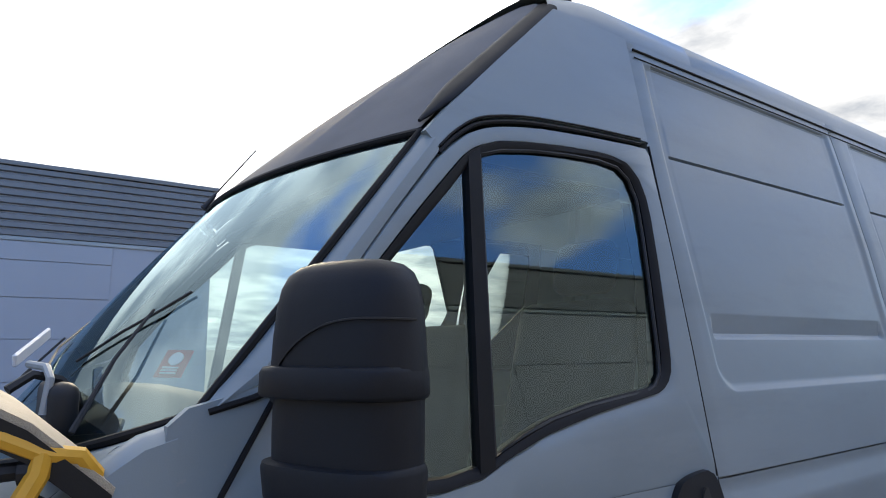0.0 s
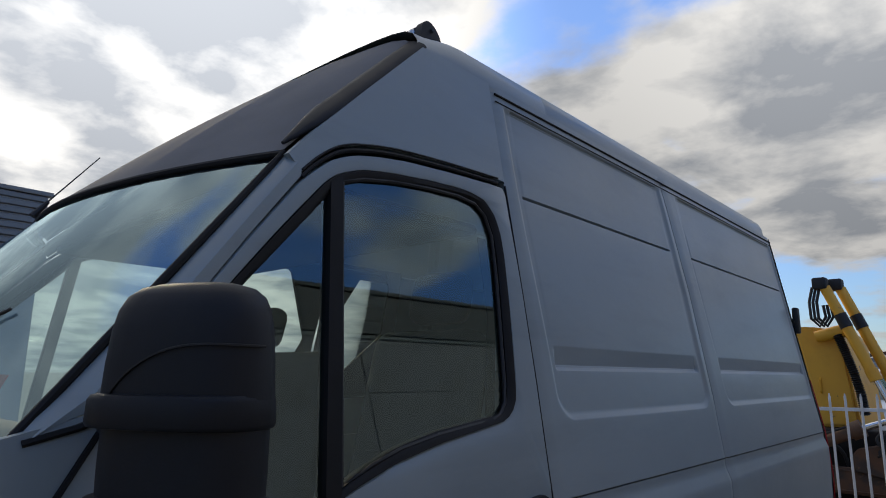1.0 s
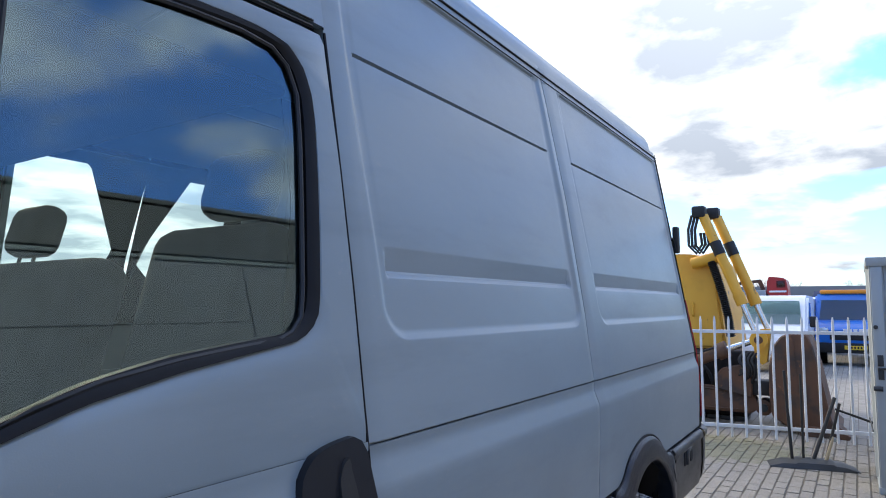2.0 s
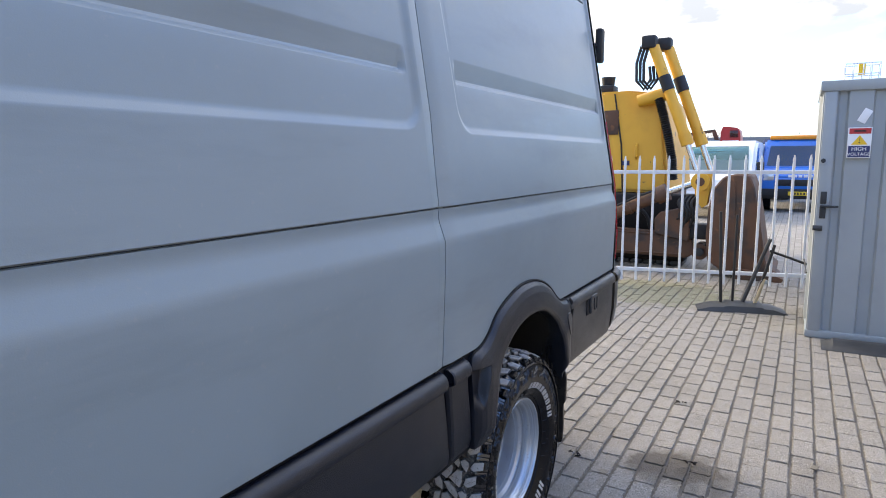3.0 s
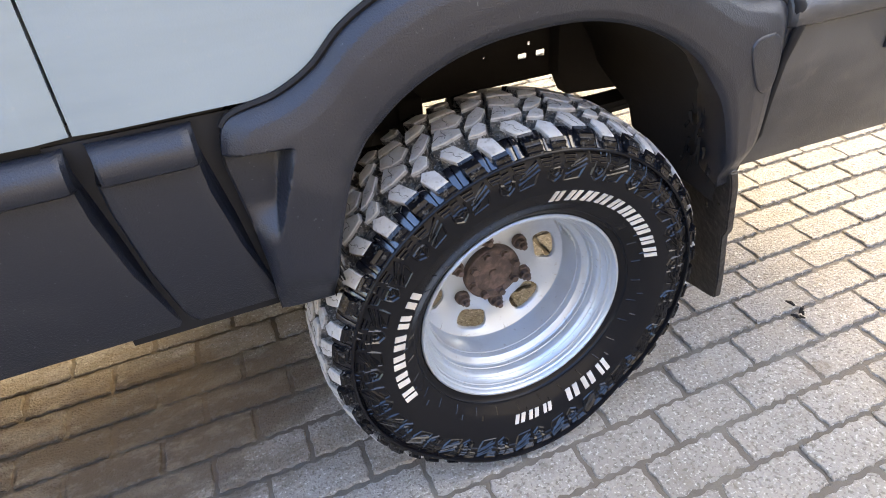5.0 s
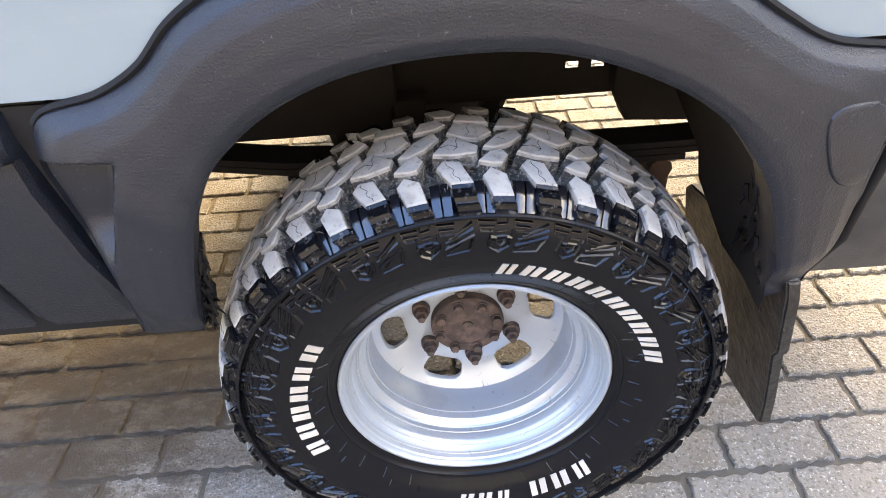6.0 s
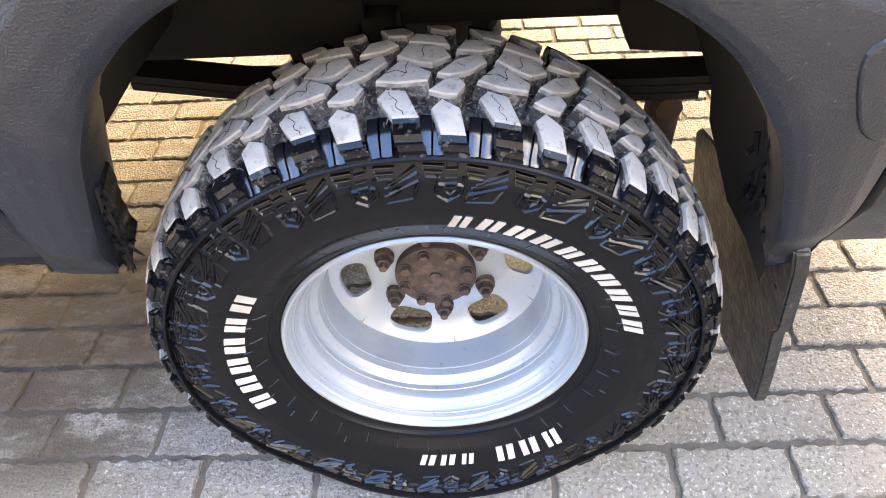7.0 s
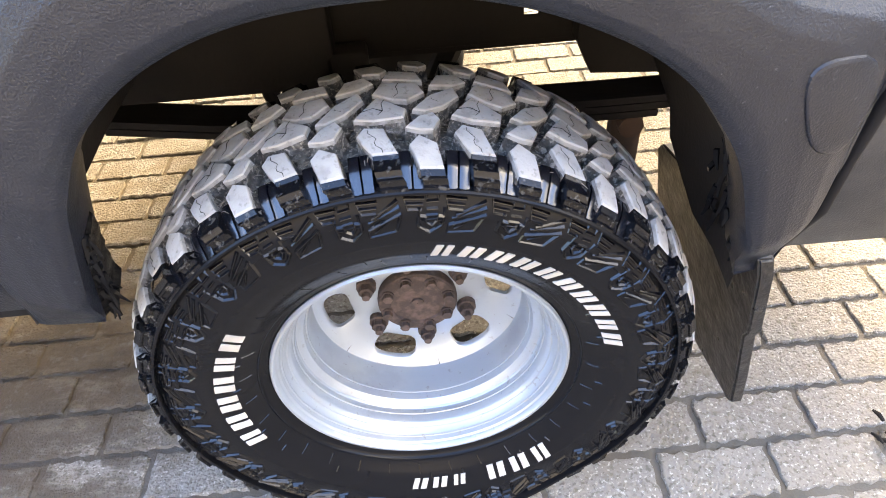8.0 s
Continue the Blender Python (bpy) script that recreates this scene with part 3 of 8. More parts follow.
def side_sheet(x0, x1, panels, zs=None):
    bm = nb()
    zs = sorted(set([round(0.90 + 0.03 * i, 4) for i in range(61)] + [1.358, 1.3680, 1.3692, 1.3728, 1.3740, 1.330, 1.340, 1.350, 1.324, 1.335, 1.384, 1.318, 1.345, 1.278]
                    + [q + d for q in (SLOT_TOP, SLOT_MID, LEDGE_HI, LEDGE_LO, PAN_LO) for d in (-0.014, -0.008, -0.004, 0.0, 0.003, 0.010, 0.016, 0.022)]
                    + [2.70] + [1.580 + 0.006 * k for k in range(17)]))
    zs = [0.913, 0.917] + [z for z in zs if 0.92 <= z <= 2.70]
    xs = [x0 + (x1 - x0) * i / max(2, round((x1 - x0) / 0.04)) for i in range(max(2, round((x1 - x0) / 0.04)) + 1)]
    for a, b in panels:
        xs += [a + d for d in [-0.008 + 0.005 * k for k in range(25)]] + [b + d for d in (-0.06, -0.05, -0.04, -0.03, -0.02, -0.01, 0.0, 0.008)]
    xs = sorted(x for x in set(round(x, 4) for x in xs) if x0 <= x <= x1)
    grid = []
    for z in zs:
        row = []
        for x in xs:
            y = prof(z)
            for a, b in panels:
                y += press(x, z, a, b)
            if 1.3690 < z < 1.3730:
                y += 0.010                                   # the long joint
            bow = 0.006 * math.sin(math.pi * (x - 0.4) / 4.8)  # the side bows a little
            e = 0.012 * (1 - sstep(0.0, 0.02, min(x - x0, x1 - x)))
            row.append(bm.verts.new((x + along(SEAM, z) * max(0.0, 1 - abs(x - 3.17) / 0.25) + along(FRONT, z) * max(0.0, 1 - abs(x - 1.778) / 0.1), y - bow + 0.006 + e * 0.5, z)))
        grid.append(row)
    for j in range(len(zs) - 1):
        for i in range(len(xs) - 1):
            cx, cz = (xs[i] + xs[i + 1]) / 2, (zs[j] + zs[j + 1]) / 2
            if arch_inside(cx, cz):
                continue
            bm.faces.new((grid[j][i], grid[j][i + 1], grid[j + 1][i + 1], grid[j + 1][i]))
    # turned-in edges give the sheet its thickness at the joints
    for i in (0, len(xs) - 1):
        back = [bm.verts.new((r[i].co.x, r[i].co.y + 0.03, r[i].co.z)) for r in grid]
        for j in range(len(zs) - 1):
            q = (grid[j][i], grid[j + 1][i], back[j + 1], back[j])
            bm.faces.new(q if i == 0 else tuple(reversed(q)))
    under = [bm.verts.new((v.co.x, v.co.y + 0.012, v.co.z - 0.003)) for v in grid[0]]
    for i in range(len(xs) - 1):
        if not arch_inside((xs[i] + xs[i + 1]) / 2, zs[0]):
            bm.faces.new((under[i], under[i + 1], grid[0][i + 1], grid[0][i]))
    bmesh.ops.delete(bm, geom=[v for v in bm.verts if not v.link_faces], context="VERTS")
    return bm


for a, b, pans in ((1.778, 3.168, [(1.845, 3.118)]), (3.172, 5.06, [(3.325, 5.02)])):
    bm = side_sheet(a, b, pans)
    far = mirrored(bm)
    if a < 2:                                       # the far side has a window here
        bmesh.ops.delete(far, geom=[f for f in far.faces if 1.80 < f.calc_center_median().x < 2.85 and 1.62 < f.calc_center_median().z < 2.29], context="FACES")
    part("side_panel", bm, PAINT, van, "pressed side panel with recessed fields", 24)
    part("side_panel", far, PAINT, van, "", 28)

# the window of the far side: a dark surround with two panes
FARWIN = [[(1.785, 2.255), (2.095, 2.255), (2.237, 1.90), (2.14, 1.72), (1.785, 1.72)], [(2.57, 2.255), (2.81, 2.255), (2.795, 1.95), (2.50, 1.70), (2.34, 1.86)]]


def far_at(x, z, off=0.0):
    p = P(x, z, off)
    return Vector((p.x, 2 * VC - p.y, p.z))


for lp, fr in zip(FARWIN, ([(1.76, 2.33), (2.36, 2.33), (2.30, 1.86), (2.30, 1.58), (1.76, 1.58)], [(2.36, 2.33), (2.90, 2.33), (2.90, 1.95), (2.90, 1.58), (2.30, 1.58)])):
    bm = nb()
    a, b = resample([(x, z, 0) for x, z in fr], 60), resample([(x, z, 0) for x, z in lp], 60)
    loft(bm, [[far_at(p.x, p.y, -0.012) for p in a], [far_at(p.x, p.y, -0.012) for p in b], [far_at(p.x, p.y, -0.022) for p in b], [far_at(p.x, p.y, -0.022) for p in a]])
    bmesh.ops.recalc_face_normals(bm, faces=bm.faces[:])
    part("window_surround", bm, SEAL, van)
    bm = nb()
    bm.faces.new([bm.verts.new(far_at(x, z, -0.016)) for x, z in lp])
    part("far_window", bm, CLEAR, van, "clear glass pane in the far side").visible_shadow = False

# rear corner and back of the body
bm = nb()
rings = []
for z in (0.9, 1.1, 1.37, 1.7, 2.0, 2.3, 2.5, 2.66, 2.70):
    y = prof(z) + 0.003
    rings.append([(5.062, y, z), (5.09, y + 0.006, z), (5.115, y + 0.025, z), (5.125, y + 0.06, z), (5.13, y + 0.2, z), (5.135, VC, z), (5.13, 2 * VC - y - 0.2, z), (5.125, 2 * VC - y - 0.06, z), (5.115, 2 * VC - y - 0.025, z), (5.09, 2 * VC - y - 0.006, z), (5.062, 2 * VC - y, z)])
loft(bm, rings, False)
bmesh.ops.reverse_faces(bm, faces=bm.faces[:])
back = part("rear_doors", bm, PAINT, van)
bm = nb()
rings = []
for z, o in ((0.955, -0.004), (0.962, 0.004), (1.1, 0.006), (1.37, 0.006), (1.66, 0.005), (1.70, 0.004), (1.707, -0.004)):
    y = prof(z) + 0.003
    rings.append([(5.090, y + 0.010, z), (5.092, y + 0.006 - o, z), (5.117 + o, y + 0.022 - o, z), (5.126 + o, y + 0.06, z), (5.130 + o, y + 0.13, z), (5.126, y + 0.135, z)])
loft(bm, rings, False)
bmesh.ops.recalc_face_normals(bm, faces=bm.faces[:])
part("rear_lamp", bm, REDLENS, van, "tall red rear lamp")
bm = nb()
box(bm, (5.11, 0.72, 2.02), (5.17, 0.76, 2.20), 0.012)
rod(bm, (5.10, 0.76, 2.11), (5.16, 0.74, 2.11), 0.012)
part("door_hinge", bm, BLACK, van, "black rear door hinge")

# roof of the cargo body, with a drip edge
ROOF = [(0.846, 2.672), (0.846, 2.690), (0.858, 2.694), (0.866, 2.688), (0.868, 2.715), (0.875, 2.760), (0.893, 2.800), (0.928, 2.830), (0.99, 2.848), (1.08, 2.860), (1.2, 2.868), (1.4, 2.874), (VC, 2.876)]
ROOF = ROOF + [(2 * VC - y, z) for y, z in reversed(ROOF[:-1])]


def roof_row(x, drop=0.0):
    return [(x, y, z - drop) for y, z in ROOF]


bm = nb()
xs = [1.45, 1.50, 1.55, 1.60, 1.66, 1.72, 1.775, 1.778, 2.16, 2.168, 2.176, 2.184, 2.6, 3.168, 3.6, 4.2, 4.7, 5.0, 5.08, 5.115, 5.13]
rows = []
for x in xs:
    d = 0.085 * max(0.0, (x - 5.0) / 0.13) ** 2
    g = 0.006 if x in (2.168, 2.176) else 0.0
    low_ = 0.58 * (1 - sstep(1.42, 1.72, x))          # the roof sinks towards the cap
    rows.append([(x, y + (0.02 if d and y < VC else -0.02 if d else 0) * max(0, (x - 5.0) / 0.13), z - d - g - low_ * max(0.0, z - 2.70) * 0.62) for y, z in ROOF])
loft(bm, rows, False)
part("roof", bm, PAINT, van, "rounded high roof with a drip edge", 30)

# windscreen surface
def screen(u, v, out=0.0):
    by, bx, bz = VC + 0.915 * u, 0.16 + 0.29 * u * u, 1.46 + 0.15 * u * u
    ty, tx, tz = VC + 0.81 * u, 0.75 + 0.194 * u * u, 2.19 + 0.014 * u * u
    k = 0.018 * math.sin(math.pi * v) * (1 - u ** 4) + out
    return Vector((lerp(bx, tx, v) - 0.78 * k, lerp(by, ty, v), lerp(bz, tz, v) + 0.62 * k))


US = [-1 + 2 * i / 24 for i in range(25)]
VS = [i / 12 for i in range(13)]
bm = nb()
loft(bm, [[screen(u, v) for u in US] for v in VS], False)
bm.normal_update()
if sum(f.normal.x for f in bm.faces) > 0:
    bmesh.ops.reverse_faces(bm, faces=bm.faces[:])
windscreen = part("windscreen", bm, SCREEN, van, "large raked windscreen reflecting clouds")
windscreen.visible_shadow = False
bm = nb()
edge = [screen(u, 0, 0.004) for u in US] + [screen(1, v, 0.004) for v in VS[1:]] + [screen(u, 1, 0.004) for u in reversed(US[:-1])] + [screen(-1, v, 0.004) for v in reversed(VS[:-1])]
tube(bm, edge, 0.009, 8)
part("windscreen_seal", bm, SEAL, windscreen, "black rubber windscreen seal")

# roof cap over the cab
bm = nb()
rows = []
for k in range(15):
    s = k / 14
    row = []
    for i in range(25):
        u = US[i]
        w = Vector((0.752 + 0.196 * u * u, VC + 0.80 * u, 2.205 + 0.016 * u * u))
        yy = VC + 0.735 * u
        zr = along([(-1.0, 2.712), (-0.97, 2.730), (-0.93, 2.750), (-0.86, 2.768), (-0.72, 2.782), (-0.5, 2.796), (-0.25, 2.807), (0, 2.81)], -abs(u))
        r = Vector((1.45 + 0.0 * u, yy, zr))
        p = w.lerp(r, s)
        bul = math.sin(math.pi * s) * (0.010 * (1 - u ** 4) + 0.002)
        ridge = 0.010 * math.exp(-((abs(u) - 0.50) / 0.035) ** 2) * math.sin(math.pi * s) ** 0.5
        row.append(p + Vector((-0.66, 0, 0.75)) * (bul + ridge))
    rows.append(row)
loft(bm, rows, False)
part("roof_cap", bm, CAPGREY, van, "matte raked roof cap above the windscreen", 30)
for sgn in (0, 1):
    bm = nb()
    # black wind deflector along the edge of the cap
    rings = []
    for k in range(13):
        s = k / 12
        c = Vector((lerp(0.945, 1.46, s), lerp(0.80, 0.885, s), lerp(2.236, 2.722, s)))
        wdt = 0.030 * min(1.0, 0.12 + s * 4.0)
        n1, n2 = Vector((-0.45, -0.75, 0.35)).normalized(), Vector((-0.3, 0.75, 0.35)).normalized()
        t = Vector((0.72, 0.13, 0.68)).normalized()
        a = t.cross(Vector((-0.5, -0.5, 0.7))).normalized()
        b = a.cross(t).normalized()
        rings.append([c + a * wdt * 1.15 * math.copysign(abs(math.cos(q)) ** 0.7, math.cos(q)) + b * (0.014 * math.sin(q)) * min(1.0, 0.3 + 3 * s) for q in [2 * math.pi * j / 14 for j in range(14)]])
    loft(bm, rings, True, True)
    if sgn:
        bm2 = mirrored(bm); bm.free(); bm = bm2
    part("wind_deflector", bm, PLASTIC, van, "black strip along the roof cap")

GUT = [(0.968, 2.149), (1.01, 2.190), (1.065, 2.231), (1.11, 2.253), (1.159, 2.267), (1.23, 2.282), (1.32, 2.294), (1.50, 2.308), (1.735, 2.319)]
bm = nb()
up = [(0.935, 2.20), (1.0, 2.268), (1.2, 2.462), (1.45, 2.70), (1.774, 2.70), (1.774, 2.335)] + [(x, z + 0.016) for x, z in reversed(GUT)]
slab(bm, [P(x, z) for x, z in up], [P(x, z, -0.02) for x, z in up])
bm2 = mirrored(bm)
part("cab_upper_panel", bm, PAINT, van); part("cab_upper_panel", bm2, PAINT, van)
bm = nb()
GUT_S = [(p[0], p[1]) for p in spline(GUT, 4)]
tube(bm, [P(x, z + 0.003, -0.003) for x, z in GUT_S], 0.0058, 6)
tube(bm, [P(x + 0.002, z + 0.019, 0.001) for x, z in GUT_S], 0.0030, 6)
bm2 = mirrored(bm)
part("drip_rail", bm, SEAL, van, "black channel over the cab door"); part("drip_rail", bm2, SEAL, van)

# A-pillars
E1 = [(0.948, 0.792, 2.212), (0.867, 0.774, 2.114), (0.719, 0.743, 1.932), (0.598, 0.718, 1.788), (0.516, 0.702, 1.695), (0.440, 0.687, 1.606)]
G1 = [(0.968, 2.156), (0.837, 2.000), (0.752, 1.894), (0.665, 1.780), (0.588, 1.676), (0.505, 1.645)]
bm = nb()
rows = []
for (x, y, z), (gx_, gz_) in zip(E1, G1):
    a, b = Vector((x, y, z)), P(gx_, gz_)
    c = P(lerp(x, gx_, 0.5), lerp(z, gz_, 0.5), 0.004)
    rows.append([a + Vector((0.0, 0.02, 0)), a, a.lerp(c, 0.5) + Vector((-0.003, -0.003, 0)), c, c.lerp(b, 0.6) + Vector((0, -0.001, 0)), b, b + Vector((0.004, 0.03, 0))])
loft(bm, rows, False)
bm2 = mirrored(bm)
part("a_pillar", bm, PAINT, van); part("a_pillar", bm2, PAINT, van)

# cab door with its two windows
DOOR_TOP = [(0.578, 1.655), (0.655, 1.762), (0.742, 1.876), (0.830, 1.985), (0.962, 2.138), (1.0, 2.172), (1.06, 2.218), (1.11, 2.241), (1.159, 2.256), (1.23, 2.270), (1.32, 2.283), (1.50, 2.297), (1.70, 2.308), (1.766, 2.308), (1.772, 1.97), (1.769, 1.70), (1.760, 1.45), (1.758, 1.38), (0.42, 1.38), (0.478, 1.495)]
WIN = [(0.66, 1.715), (0.72, 1.80), (0.787, 1.886), (0.90, 2.012), (1.035, 2.155), (1.075, 2.184), (1.149, 2.213), (1.25, 2.230), (1.39, 2.245), (1.50, 2.252), (1.59, 2.253), (1.645, 2.242), (1.682, 2.205), (1.700, 2.15), (1.702, 2.08), (1.692, 1.95), (1.678, 1.823), (1.660, 1.69), (1.648, 1.645), (1.622, 1.615), (1.585, 1.598), (1.48, 1.583), (1.326, 1.560), (1.17, 1.528), (1.05, 1.49), (0.99, 1.463), (0.88, 1.448), (0.72, 1.46), (0.66, 1.50), (0.63, 1.60)]
N = 120
o2, i2 = resample([(x, z, 0) for x, z in DOOR_TOP], N), resample([(x, z, 0) for x, z in WIN], N)


def door_mesh():
    bm = nb()
    rows = [[P(p.x, p.y, -0.03) for p in o2], [P(p.x, p.y) for p in o2]]
    rows += [[P(lerp(a.x, b.x, f), lerp(a.y, b.y, f), h) for a, b in zip(o2, i2)] for f, h in ((0.04, 0.003), (0.75, 0.003), (0.93, 0.001), (1.0, -0.006))]
    rows.append([P(p.x, p.y, -0.03) for p in i2])
    loft(bm, rows)
    xs = [0.415 + (1.758 - 0.415) * i / 20 for i in range(21)]
    loft(bm, [[P(x, z, 0.002) for x in xs] for z in (0.914, 1.0, 1.1, 1.2, 1.278, 1.318, 1.345, 1.366, 1.38)], False)
    bmesh.ops.recalc_face_normals(bm, faces=bm.faces[:])
    return bm


GL = [(1.088, 2.170), (1.16, 2.193), (1.27, 2.212), (1.40, 2.224), (1.52, 2.230), (1.60, 2.222), (1.640, 2.192), (1.661, 2.13), (1.655, 2.02), (1.640, 1.88), (1.618, 1.70), (1.606, 1.645), (1.578, 1.615), (1.54, 1.600), (1.45, 1.592), (1.33, 1.578), (1.20, 1.556), (1.11, 1.530), (1.022, 1.497)]
QL = [(1.043, 2.125), (0.94, 2.015), (0.83, 1.893), (0.755, 1.80), (0.69, 1.71), (0.665, 1.62), (0.675, 1.545), (0.72, 1.505), (0.80, 1.49), (0.885, 1.484), (0.973, 1.490)]


def window_parts(door, flip):
    def put(name, bm, mat, label=""):
        if flip:
            b2 = mirrored(bm); bm.free(); bm = b2
        return part(name, bm, mat, door, label)
    # seal: one frame round both panes and the bar between them
    bm = nb()
    a = resample([(x, z, 0) for x, z in WIN], 100)
    loop = [P(p.x, p.y, 0.004) for p in a]
    ins = []
    c = Vector((1.2, 1.85, 0))
    for p in a:
        q = p + (c - p).normalized() * 0.027
        ins.append(P(q.x, q.y, -0.006))
    loft(bm, [[P(p.x, p.y, -0.012) for p in a], loop, [x.lerp(y, 0.55) + Vector((0, -0.004, 0)) for x, y in zip(loop, ins)], ins, [v + Vector((0, 0.02, 0)) for v in ins]])
    d0, d1, d2, d3 = (0.977, 1.47), (1.048, 2.158), (1.086, 2.182), (1.016, 1.478)
    slab(bm, [P(*d0, 0.004), P(*d1, 0.004), P(*d2, 0.004), P(*d3, 0.004)], [P(*d, -0.03) for d in (d0, d1, d2, d3)])
    bmesh.ops.recalc_face_normals(bm, faces=bm.faces[:])
    put("window_seal", bm, SEAL, "black rubber window surround")
    for nm, lp in (("door_window", GL), ("quarter_window", QL)):
        bm = nb()
        big = [(Vector((x, z)) - Vector((sum(p[0] for p in lp) / len(lp), sum(p[1] for p in lp) / len(lp)))) * 1.05 + Vector((sum(p[0] for p in lp) / len(lp), sum(p[1] for p in lp) / len(lp))) for x, z in lp]
        f = bm.faces.new([bm.verts.new(P(q.x, q.y, -0.010)) for q in big])
        f.normal_update()
        if f.normal.y > 0:
            f.normal_flip()
        w = put(nm, bm, GLASS, "tinted side glass reflecting blue sky")
        w.visible_shadow = False
    for lp in (GL,):
        bm = nb()
        tube(bm, [P(x, z, -0.004) for x, z in lp + lp[:1]], 0.0055, 6)
        put("glass_channel", bm, BLACK)


for flip in (False, True):
    bm = door_mesh()
    if flip:
        b2 = mirrored(bm); bm.free(); bm = b2
    door = part("front_door", bm, PAINT, van, "grey cab door with a dropped window line", 30)
    window_parts(door, flip)
    # recessed handle in a black bezel
    bm = nb()
    lp = smooth_loop([(1.530, 1.20), (1.538, 1.30), (1.56, 1.375), (1.62, 1.398), (1.742, 1.405), (1.742, 1.20)], 2)
    slab(bm, [P(q[0], q[1], 0.020) for q in lp], [P(q[0], q[1], -0.01) for q in lp])
    bmesh.ops.recalc_face_normals(bm, faces=bm.faces[:])
    if flip:
        b2 = mirrored(bm); bm.free(); bm = b2
    h = part("door_handle", bm, PLASTIC, door, "black recessed door handle")
    bm = nb()
    lp = smooth_loop([(1.645, 1.21), (1.625, 1.28), (1.645, 1.36), (1.675, 1.372), (1.680, 1.21)], 2)
    slab(bm, [P(q[0], q[1], 0.032) for q in lp], [P(q[0], q[1], 0.0) for q in lp])
    bmesh.ops.recalc_face_normals(bm, faces=bm.faces[:])
    if flip:
        b2 = mirrored(bm); bm.free(); bm = b2
    part("door_pull", bm, BLACK, door)

# wings, bonnet and nose
ZT = [(-0.62, 1.02), (-0.5, 1.13), (-0.3, 1.24), (0.0, 1.36), (0.15, 1.43), (0.262, 1.508), (0.28, 1.526), (0.32, 1.557), (0.37, 1.588), (0.45, 1.610), (0.50, 1.575), (0.53, 1.55)]
bm = nb()
rows = []
for x in (0.415, 0.40, 0.385, 0.37, 0.34, 0.3, 0.25, 0.2, 0.1, 0.0, -0.15, -0.3, -0.42, -0.52, -0.60):
    zt = along(ZT, x)
    o = 0.10 * max(0.0, (-x - 0.1) / 0.5) ** 2
    row = [(0.600, 0.72), (0.597, 0.9), (0.594, 1.1), (0.602, min(1.28, zt - 0.16)), (0.622, zt - 0.10), (0.636, zt - 0.05), (0.65, zt - 0.018), (0.668, zt - 0.004), (0.69, zt), (0.72, zt - 0.004)]
    flush = sstep(0.22, 0.38, x)                      # towards the door the wing lies flush with it
    rows.append([(x, lerp(y + o, prof(max(z, 0.9)) - 0.002, flush) if k < 7 else y + o, z) for k, (y, z) in enumerate(row)])
loft(bm, rows, False)
bm2 = mirrored(bm)
part("front_wing", bm, PAINT, van, "smooth grey front wing"); part("front_wing", bm2, PAINT, van)
bm = nb()
rows = []
for x in (0.44, 0.36, 0.25, 0.1, -0.1, -0.3, -0.45, -0.55, -0.62):
    zt, rear = along(ZT, x), sstep(-0.3, 0.4, x)
    o = 0.10 * max(0.0, (-x - 0.1) / 0.5) ** 2
    rows.append([(x - lerp(0.12, 0.30, rear) * (1 - ((y - VC) / 0.9) ** 2), y, zt - 0.012 - lerp(0.075, 0.145, rear) * (1 - abs((y - VC) / 0.88) ** 2.2)) for y in [0.724 + o + (VC - 0.724 - o) * k / 8 for k in range(9)] + [2 * VC - (0.724 + o + (VC - 0.724 - o) * k / 8) for k in range(7, -1, -1)]])
loft(bm, rows, False)
part("bonnet", bm, PAINT, van)
bm = nb()
loft(bm, [[(x - 0.10 * (1 - ((y - VC) / 1.0) ** 2), y, z) for y in [0.70 + 1.8 * k / 12 for k in range(13)]] for x, z in ((-0.60, 1.08), (-0.66, 0.95), (-0.68, 0.8), (-0.66, 0.6), (-0.6, 0.5))], False)
part("front_bumper", bm, TRIM, van)

# lower cladding
SILL = [(0.616, 0.893), (0.607, 0.899), (0.598, 0.9005), (0.588, 0.897), (0.578, 0.888), (0.572, 0.876), (0.5705, 0.862), (0.573, 0.852), (0.580, 0.847), (0.587, 0.845), (0.586, 0.80), (0.588, 0.70), (0.598, 0.60), (0.608, 0.572), (0.625, 0.560), (0.70, 0.556)]


def cladding(x0, x1, k=1.0, dz=0.0, lean0=0.0, lean1=0.0, box0=0.0):
    """A length of sill; k scales its height, its ends lean by lean0 and lean1."""
    bm = nb()
    rows = []
    for x, e in ((x0, 0.014), (x0 + 0.005, 0.004), (x0 + 0.014, 0.0), *[(lerp(x0, x1, j / 8), 0.0) for j in range(1, 8)], (x1 - 0.014, 0.0), (x1 - 0.005, 0.004), (x1, 0.014)):
        f = (x - x0) / (x1 - x0)
        rows.append([(x + lerp(lean0, lean1, f) * max(0.0, 0.84 - z) ** 1.5 + (box0 * (1 - f) ** 40 * sstep(0.60, 0.575, y) if z > 0.846 else 0.0), y + e, 0.91 - (0.91 - z) * k + dz * f * (0.91 - z) / 0.35) for y, z in SILL])
    loft(bm, rows, False)
    for r in (rows[0], rows[-1]):
        f = bm.faces.new([bm.verts.new(p) for p in r])
    bmesh.ops.recalc_face_normals(bm, faces=bm.faces[:])
    return bm


